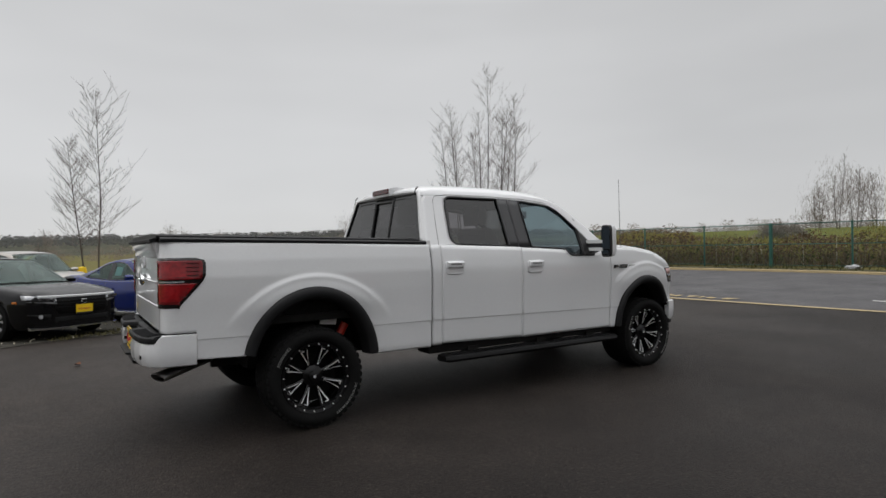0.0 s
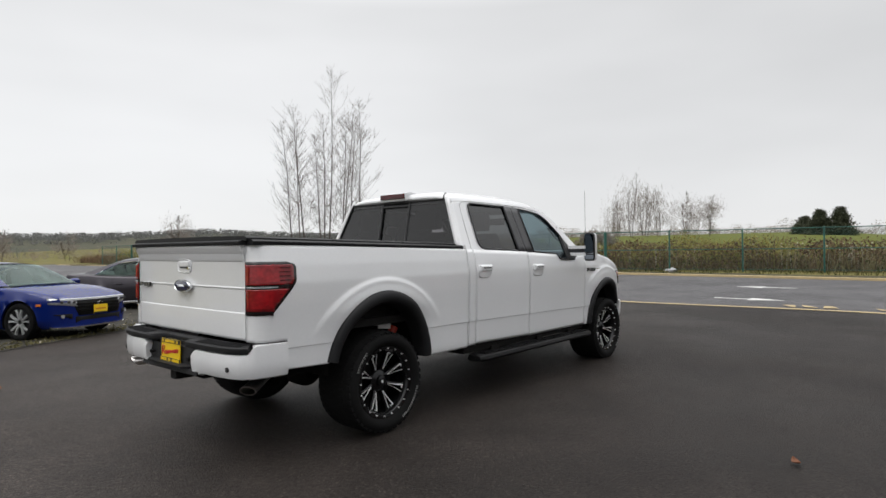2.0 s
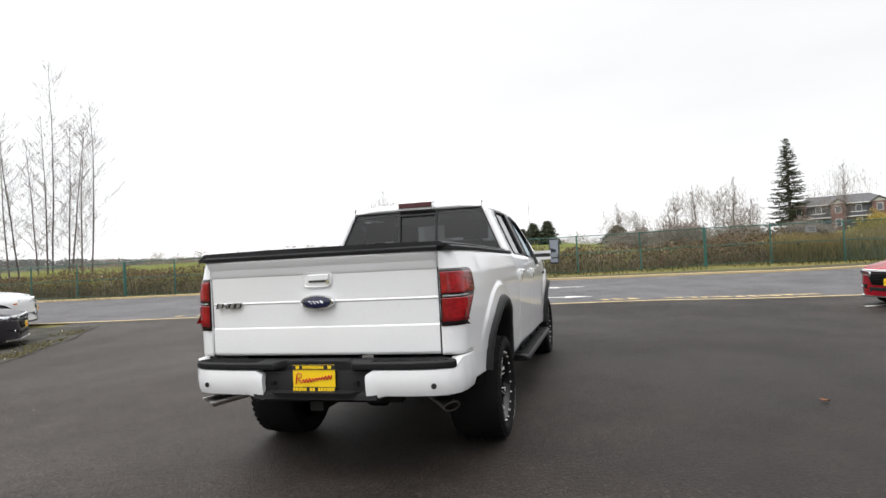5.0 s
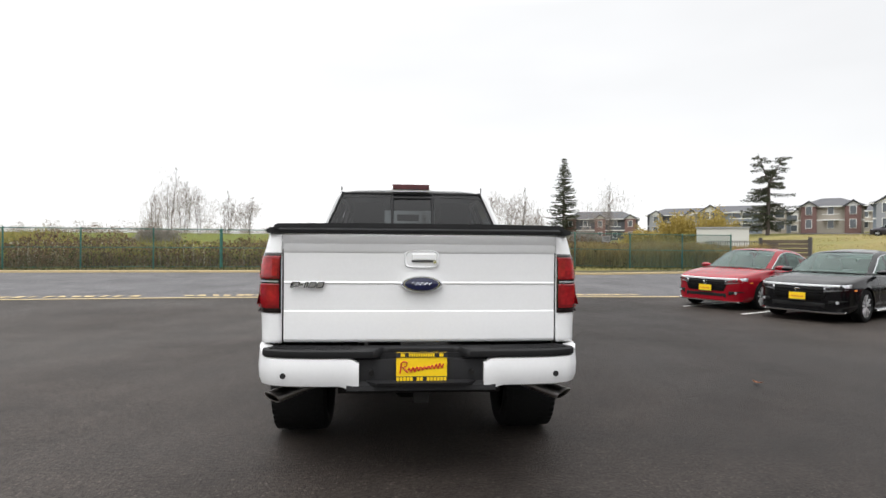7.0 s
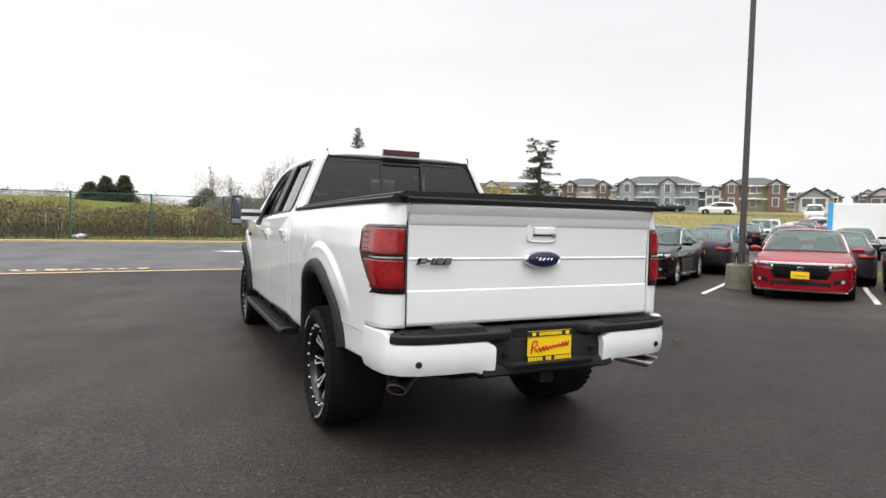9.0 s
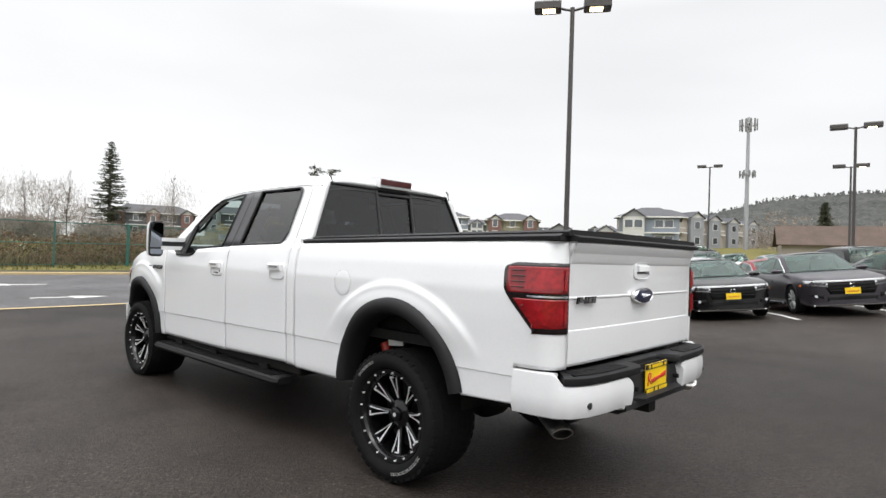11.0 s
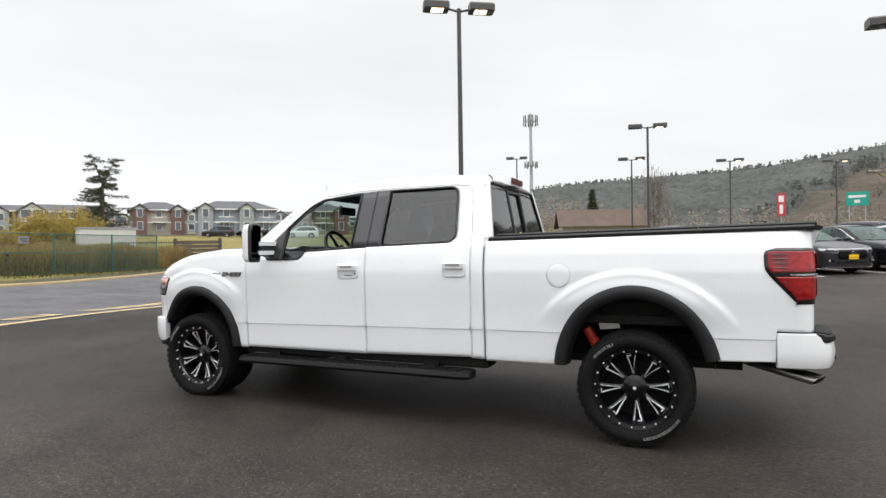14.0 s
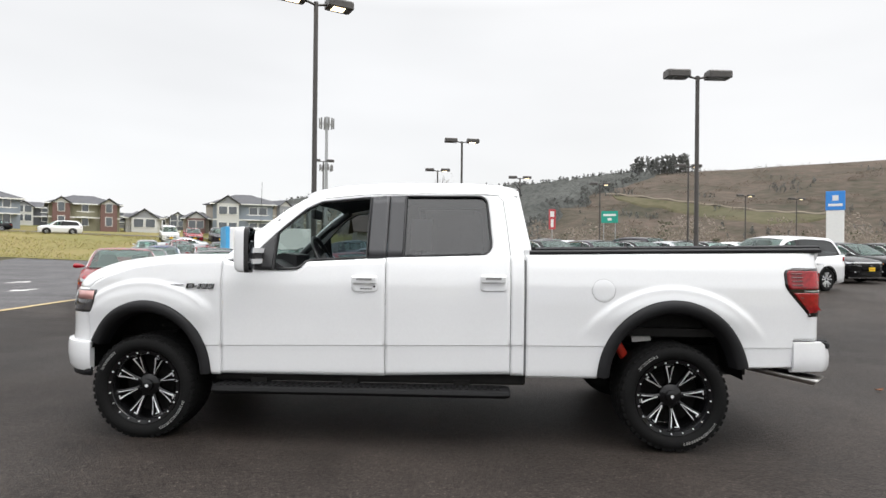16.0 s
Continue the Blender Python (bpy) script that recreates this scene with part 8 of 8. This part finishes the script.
def lamp_post(x, y, top, turn, heads=2, base=True, lit=(True, False)):
    z = ground_z(x, y)
    t = thing("lamp_post", "tall bronze lamp post with two box heads, lamps lit" if heads == 2 else "tall bronze lamp post with a box head", "lamp post", Matrix.Translation((x, y, z)) @ Matrix.Rotation(radians(turn), 4, "Z"), group="lamp posts")
    h = top - z
    foot = 0.0
    if base:
        foot = 0.58
        part("concrete_base", rod(bmesh.new(), (0, 0, -0.1), (0, 0, foot), 0.34, 0.33, 20), M_CONCRETE, t, "mossy concrete drum", smooth=40, bevel=0.02)
        part("base_plate", cbox(-0.16, 0.16, -0.16, 0.16, foot, foot + 0.03), M_POLE, t)
    part("pole", rod(bmesh.new(), (0, 0, foot), (0, 0, h - 0.1), 0.075, 0.06, 14), M_POLE, t, smooth=40)
    for k in range(heads):
        s = 1 if k == 0 else -1
        part("arm", rod(bmesh.new(), (0, 0, h - 0.18), (s * 0.35, 0, h - 0.1), 0.035, n=8), M_POLE, t, smooth=40)
        hd = part("lamp_head", out(loft(bmesh.new(), [[(s * 0.30 + s * dx, dy * w, h - 0.16 + dz) for dy, dz in ((-1, 0.0), (-1, 0.17), (-0.8, 0.22), (0.8, 0.22), (1, 0.17), (1, 0.0))] for dx, w in ((0.0, 0.2), (0.05, 0.24), (0.66, 0.24), (0.72, 0.2))], True, True)), M_POLE, t, smooth=30)
        part("lens", cbox(s * 0.46, s * 0.80, -0.14, 0.14, h - 0.172, h - 0.158), M_LAMPGLOW if lit[k] else M_LINER, hd)
    return t


lamp_post(5.71, -10.5, 8.35, 32, 2, True, (True, True))
lamp_post(-5.65, -13.33, 7.15, 5, 2, True, (False, False))
lamp_post(1.87, -29.5, 8.1, 10, 2, False, (False, True))
lamp_post(15.35, -50.5, 10.1, 15, 2, False, (False, False))
for az, el, lit in ((-87.1, 7.9, (False, True)), (-95.1, 7.2, (False, True)), (-102.6, 6.5, (False, True)), (-110.3, 7.9, (False, True)), (-114.9, 5.1, (False, True)), (-118.7, 4.7, (False, True))):
    d = 6.8 / math.tan(radians(el))
    x, y = spot(1.53, 5.39, az, d)
    lamp_post(x, y, 8.3, 8, 2, False, lit)

# ---- phone mast ----
mx, my = 34.5, -130.7
mz = ground_z(mx, my)
mast = thing("phone_mast", "grey steel phone mast with two antenna rings", "mast", Matrix.Translation((mx, my, mz)))
part("pole", rod(bmesh.new(), (0, 0, 0), (0, 0, 32.6 - mz), 0.5, 0.3, 12), M_GALV, mast, smooth=40)
for zz, rr, n, hh in ((31.0 - mz, 1.7, 12, 2.2), (20.6 - mz, 1.5, 9, 1.4)):
    bm = bmesh.new()
    ring = [(rr * math.cos(a), rr * math.sin(a), zz) for a in span(0, 2 * math.pi, 24)]
    pipe(bm, ring, 0.07, 5)
    for k in range(3):
        a = 2 * math.pi * k / 3
        rod(bm, (0, 0, zz), (rr * math.cos(a), rr * math.sin(a), zz), 0.08, n=5)
    part("antenna_ring", bm, M_GALV, mast)
    for k in range(n):
        a = 2 * math.pi * k / n
        part("antenna_panel", box(bmesh.new(), -0.08, 0.08, -0.2, 0.2, -hh / 2, hh / 2, Matrix.Translation((rr * math.cos(a), rr * math.sin(a), zz)) @ Matrix.Rotation(a, 4, "Z")), M_LINER, mast)

# ---- houses ----
SIDINGS = {
    "grey": material("grey_lap_siding", (0.25, 0.26, 0.275), 0.8, vary=0.06, stretch=(0.2, 0.2, 6)),
    "blue": material("blue_grey_siding", (0.20, 0.23, 0.265), 0.8, vary=0.06, stretch=(0.2, 0.2, 6)),
    "beige": material("beige_siding", (0.32, 0.29, 0.245), 0.8, vary=0.06, stretch=(0.2, 0.2, 6)),
    "red": material("brick_red_siding", (0.15, 0.085, 0.075), 0.8, vary=0.1, stretch=(0.2, 0.2, 6)),
    "dark": material("charcoal_siding", (0.07, 0.075, 0.085), 0.8, vary=0.08, stretch=(0.2, 0.2, 6)),
    "white": material("white_siding", (0.5, 0.5, 0.48), 0.8, vary=0.05, stretch=(0.2, 0.2, 6)),
    "olive": material("olive_siding", (0.20, 0.19, 0.13), 0.8, vary=0.06, stretch=(0.2, 0.2, 6)),
}
M_ROOF = material("charcoal_shingle_roof", (0.055, 0.057, 0.065), 0.9, color2=(0.095, 0.095, 0.10), scale=0.6, fine=6, bump=0.01)
M_ROOFBROWN = material("brown_shingle_roof", (0.085, 0.066, 0.055), 0.95, color2=(0.125, 0.095, 0.08), scale=0.5, fine=5)
M_TRIMWHITE = material("white_trim_paint", (0.72, 0.72, 0.7), 0.6, vary=0.04)
M_PANE = material("dark_window_pane", (0.05, 0.06, 0.07), 0.1, vary=0.2, coat=1.0)


def gable(bm, x0, x1, y0, y1, z, rise, over=0.4, along_x=True, mi=0):
    """A pitched roof slab over a rectangle."""
    th = 0.18
    if along_x:
        ym = (y0 + y1) / 2
        sec = [(y0 - over, z - 0.15), (ym, z + rise), (y1 + over, z - 0.15), (y1 + over, z - 0.15 + th), (ym, z + rise + th), (y0 - over, z - 0.15 + th)]
        loft(bm, [[(x, a, b) for a, b in sec] for x in (x0 - over, x1 + over)], True, True, mi)
    else:
        xm = (x0 + x1) / 2
        sec = [(x0 - over, z - 0.15), (xm, z + rise), (x1 + over, z - 0.15), (x1 + over, z - 0.15 + th), (xm, z + rise + th), (x0 - over, z - 0.15 + th)]
        loft(bm, [[(a, y, b) for a, b in sec] for y in (y0 - over, y1 + over)], True, True, mi)
    return out(bm)


def window(host, x, z, w, h, y, axis="y"):
    wn_ = part("window", cbox(x - w / 2 - 0.08, x + w / 2 + 0.08, y - 0.06, y, z - 0.08, z + h + 0.08), M_TRIMWHITE, host)
    part("pane", cbox(x - w / 2, x + w / 2, y - 0.085, y - 0.062, z, z + h), M_PANE, wn_)


def house(label, x, y, heading, w, d, wall_h, rise, wall, accent, bays, storeys=2, z=None):
    """A house whose front faces local -y; its middle front stands at x, y."""
    z = ground_z(x, y) if z is None else z
    t = thing("house", label, "house", Matrix.Translation((x, y, z)) @ Matrix.Rotation(radians(heading), 4, "Z"), group="houses along the street")
    W, A = SIDINGS[wall], SIDINGS[accent]
    part("wall", cbox(-w / 2, w / 2, 0, d, -1.0, wall_h), W, t)
    hip = bmesh.new()
    hr = min(w, d) * 0.35
    ov = 0.5
    base = [(-w / 2 - ov, -ov, wall_h - 0.1), (w / 2 + ov, -ov, wall_h - 0.1), (w / 2 + ov, d + ov, wall_h - 0.1), (-w / 2 - ov, d + ov, wall_h - 0.1)]
    ridge = [(-w / 2 + hr, d / 2, wall_h + rise), (w / 2 - hr, d / 2, wall_h + rise)]
    vs = [hip.verts.new(c) for c in base + [(a, b, c + 0.18) for a, b, c in base] + ridge]
    for q in ((3, 2, 1, 0), (0, 1, 5, 4), (1, 2, 6, 5), (2, 3, 7, 6), (3, 0, 4, 7), (4, 5, 9, 8), (5, 6, 9), (6, 7, 8, 9), (7, 4, 8)):
        hip.faces.new([vs[i] for i in q])
    part("roof", out(hip), M_ROOF, t, "charcoal shingle roof")
    if storeys > 1:
        part("storey_band", cbox(-w / 2 - 0.03, w / 2 + 0.03, -0.05, 0.0, wall_h * 0.5 - 0.14, wall_h * 0.5 + 0.10), M_TRIMWHITE, t)
    part("fascia", cbox(-w / 2 - 0.5, w / 2 + 0.5, -0.53, -0.50, wall_h - 0.14, wall_h + 0.06), M_TRIMWHITE, t)
    bw = w / bays
    for k in range(bays):
        xc = -w / 2 + bw * (k + 0.5)
        if k % 2 == 0:
            # projecting gabled bay
            bay = part("bay", cbox(xc - bw * 0.36, xc + bw * 0.36, -0.9, 0.0, -1.0, wall_h), A, t)
            bm = bmesh.new()
            vs = [bm.verts.new(c) for c in ((xc - bw * 0.36, -0.9, wall_h), (xc + bw * 0.36, -0.9, wall_h), (xc, -0.9, wall_h + bw * 0.24))]
            bm.faces.new(vs)
            part("gable_end", out(bm), SIDINGS["white"] if accent != "white" else SIDINGS["grey"], t, solid=0.05)
            part("gable_roof", gable(bmesh.new(), xc - bw * 0.36, xc + bw * 0.36, -0.9, d * 0.4, wall_h, bw * 0.24 + 0.1, 0.3, False), M_ROOF, t)
            yy = -0.9
        else:
            yy = 0.0
            if storeys > 1:
                deck = part("balcony", cbox(xc - bw * 0.38, xc + bw * 0.38, -0.85, 0.0, wall_h * 0.5 - 0.1, wall_h * 0.5 + 0.05), M_TRIMWHITE, t)
                part("balcony_rail", cbox(xc - bw * 0.38, xc + bw * 0.38, -0.85, -0.80, wall_h * 0.5 + 0.85, wall_h * 0.5 + 0.95), M_TRIMWHITE, t)
        for s in range(storeys):
            zz = (wall_h / storeys) * s + 0.9
            for off in ((-0.2, 0.2) if bw > 4.5 else (0,)):
                window(t, xc + off * bw * 0.8, zz, min(1.5, bw * 0.26), 1.35, yy)
    # flank windows
    for s in (-1, 1):
        for f in range(storeys):
            for u in (0.3, 0.7):
                zz = (wall_h / storeys) * f + 0.9
                wn_ = part("window", cbox(s * w / 2, s * (w / 2 + 0.06), d * u - 0.65, d * u + 0.65, zz - 0.1, zz + 1.35), M_TRIMWHITE, t)
                part("pane", cbox(s * (w / 2 + 0.062), s * (w / 2 + 0.085), d * u - 0.52, d * u + 0.52, zz + 0.02, zz + 1.22), M_PANE, wn_)
    return t


def house_at(cx, cy, az0, az1, dist, label, wall, accent, bays, el, storeys=2, depth=10, skew=0):
    """Sets a house between two bearings, roof reaching an elevation."""
    am = (az0 + az1) / 2
    x, y = spot(cx, cy, am, dist)
    w = 2 * dist * math.tan(radians(abs(az1 - az0) / 2)) * 0.97
    z = ground_z(x, y)
    top = 1.42 + (dist + depth / 2) * math.tan(radians(el))
    total = max(3.2, top - z)
    rise = total * (0.28 if storeys > 1 else 0.36)
    house(label, x, y, am - 90 + skew, w, depth, total - rise, rise, wall, accent, bays, storeys, z)


C7, C9, C12, C16 = (-4.62, 0.16), (-3.89, 1.94), (-1.61, 4.46), (1.53, 5.39)
house_at(*C9, -36.2, -28.6, 125, "grey two-storey house with charcoal roof", "blue", "beige", 3, 3.9)
house_at(*C9, -41.2, -36.6, 118, "red and beige two-storey row house", "beige", "red", 3, 4.3)
house_at(*C9, -48.8, -41.6, 112, "pale blue-grey two-storey house with gabled bays", "blue", "grey", 4, 4.5)
house_at(*C9, -55.6, -50.4, 110, "olive, red and beige two-storey house", "olive", "red", 3, 4.3)
house_at(*C9, -58.9, -56.0, 112, "white single-storey house with a gable", "white", "white", 1, 3.2, 1)
house_at(*C16, -66.0, -63.8, 125, "small beige single-storey house", "beige", "red", 1, 3.3, 1)
house_at(*C16, -71.6, -66.2, 112, "blue-grey two-storey house with white gable", "blue", "white", 2, 5.0, 2, 12)
for az0, az1, wall, accent, bays, el in ((-37.5, -27.5, "grey", "beige", 5, 3.5), (-45.0, -38.0, "beige", "grey", 4, 3.7), (-52.5, -45.5, "dark", "white", 4, 3.6), (-59.5, -53.0, "grey", "white", 3, 3.0), (-66.0, -60.0, "beige", "dark", 3, 3.0)):
    house_at(*C9, az0, az1, 158, "pale two-storey house with charcoal hip roof in a back row", wall, accent, bays, el)
house_at(*C12, -25.0, -18.0, 150, "brown two-storey apartment row", "dark", "red", 5, 3.6)
house_at(*C12, -35.0, -25.6, 150, "grey apartment row with charcoal roof", "dark", "grey", 6, 3.8)
for k in range(4):
    x, y = spot(*C12, -69.5 - 1.6 * k, 128 + 16 * k)
    house("beige townhouse in a receding row with white balconies", x, y, -120, 13, 11, 6.2, 2.0, "beige", "grey", 3, 2)
# brown-roofed hall
x, y = spot(*C12, -81.3, 125)
t = thing("hall", "long low beige hall with a broad brown roof", "building", Matrix.Translation((x, y, ground_z(x, y))) @ Matrix.Rotation(radians(-81.3 - 90 + 180 + 8), 4, "Z"))
part("wall", cbox(-8, 8, -5, 5, -1, 2.6), SIDINGS["beige"], t)
part("roof", gable(bmesh.new(), -8, 8, -5, 5, 2.6, 3.4, 0.8), M_ROOFBROWN, t)
for k in range(5):
    part("window", cbox(-6.4 + k * 3.0, -5.0 + k * 3.0, -5.06, -4.98, 0.8, 1.9), M_PANE, t)

# ---- vans, trailer, signs ----
t = thing("box_trailer", "white box trailer with a blue front panel", "trailer", pose(15.4, -35.4, ground_z(15.4, -35.4), 0, 0, 30))
part("body", cbox(-3.0, 3.0, -1.25, 1.25, 0.55, 2.85), M_TRIMWHITE, t, bevel=0.05)
M_SKYBLUE = material("sky_blue_panel", (0.05, 0.33, 0.62), 0.4)
part("front_panel", cbox(2.8, 3.06, -1.28, 1.28, 0.5, 2.88), M_SKYBLUE, t)
for x in (-1.6, -0.6):
    for s in (-1, 1):
        part("tyre", rod(bmesh.new(), (x, s * 0.95, 0.42), (x, s * 1.2, 0.42), 0.42, n=20), M_RUBBER, t, smooth=40)
t = thing("site_cabin", "white metal site cabin behind the fence", "cabin", pose(41.5, -26.5, ground_z(41.5, -26.5), 0, 0, 60))
part("body", cbox(-1.9, 1.9, -1.2, 1.2, 0.1, 2.35), SIDINGS["white"], t, bevel=0.04)
part("roof_edge", cbox(-1.98, 1.98, -1.28, 1.28, 2.35, 2.45), M_GALV, t)


def sign_at(name, label, x, y, z0, z1, w, heading, mat, bars, posts_=2):
    t = thing(name, label, "sign", Matrix.Translation((x, y, ground_z(x, y))) @ Matrix.Rotation(radians(heading), 4, "Z"))
    g = ground_z(x, y)
    part("panel", cbox(-w / 2, w / 2, -0.05, 0.05, z0 - g, z1 - g), mat, t)
    for k in range(posts_):
        xx = (k - (posts_ - 1) / 2) * w * 0.7
        part("post", rod(bmesh.new(), (xx, 0.1, -0.1), (xx, 0.1, z1 - g), 0.06, n=8), M_GALV, t)
    for a, b, c, d in bars:
        part("text_bar", cbox(a * w, b * w, -0.062, -0.05, z0 - g + (z1 - z0) * c, z0 - g + (z1 - z0) * d), M_TRIMWHITE, t)


M_SIGNGREEN = material("green_road_sign", (0.01, 0.30, 0.22), 0.5)
M_SIGNRED = material("red_sign", (0.45, 0.04, 0.05), 0.5)
M_SIGNBLUE = material("blue_sign", (0.03, 0.22, 0.62), 0.4)
x, y = spot(*C16, -103.5, 80)
sign_at("road_sign", "green highway sign on two steel posts", x, y, 1.49 + 80 * math.tan(radians(2.8)), 1.49 + 80 * math.tan(radians(3.9)), 2.1, -103.5 - 90, M_SIGNGREEN, ((-0.38, 0.38, 0.58, 0.76), (-0.12, 0.12, 0.2, 0.42)))
x, y = spot(*C16, -98.2, 85)
sign_at("pylon_sign", "tall red and white roadside sign", x, y, 1.49 + 85 * math.tan(radians(2.2)), 1.49 + 85 * math.tan(radians(4.1)), 0.95, -98.2 - 90, M_SIGNRED, ((-0.3, 0.3, 0.62, 0.9), (-0.2, 0.2, 0.1, 0.5)), 1)
x, y = spot(*C16, -121.4, 82)
t = thing("dealer_pylon", "tall white pylon sign with a blue top", "sign", Matrix.Translation((x, y, ground_z(x, y))) @ Matrix.Rotation(radians(-122.2 - 90), 4, "Z"))
g = ground_z(x, y)
part("pylon", cbox(-0.88, 0.88, -0.25, 0.25, -0.1, 6.7 - g), M_TRIMWHITE, t, bevel=0.03)
part("blue_top", cbox(-0.95, 0.95, -0.3, 0.3, 6.7 - g, 8.9 - g), M_SIGNBLUE, t, bevel=0.05)
part("emblem", cbox(-0.3, 0.3, -0.32, -0.302, 7.8 - g, 8.4 - g), M_TRIMWHITE, t, bevel=0.03)
part("name_bar", cbox(-0.7, 0.7, -0.32, -0.302, 7.15 - g, 7.45 - g), M_TRIMWHITE, t)
# cars on the street by the houses
for (cx, cy), az, d, style, paint, turn in ((C16, -54.6, 84, "suv", "white", 40), (C9, -46.2, 96, "sedan", "black", 40), (C16, -47.0, 92, "suv", "grey", 40), (C12, -71.5, 90, "sedan", "black", 20), (C16, -109.7, 75, "suv", "black", 0), (C12, -88, 78, "suv", "silver", 0), (C9, -57.5, 60, "sedan", "silver", 30)):
    x, y = spot(cx, cy, az, d)
    park(style, paint, x, y, turn, False, True)
# yellow drums beyond the gravel cars
for k, (az, d) in enumerate(((91.2, 33), (90.2, 33), (89.0, 33.5), (87.2, 34))):
    x, y = spot(-1.64, -5.46, az, d)
    t = thing("plastic_drum", "yellow plastic drum standing on gravel", "drum", Matrix.Translation((x, y, ground_z(x, y))), group="yellow drums")
    part("drum_body", lathe_y(bmesh.new(), [(0.0, 0.0), (0.19, 0.0), (0.21, 0.15), (0.21, 0.75), (0.17, 0.9), (0.0, 0.95)], 20), M_YELLOW, t, smooth=40).rotation_euler = (radians(90), 0, 0)
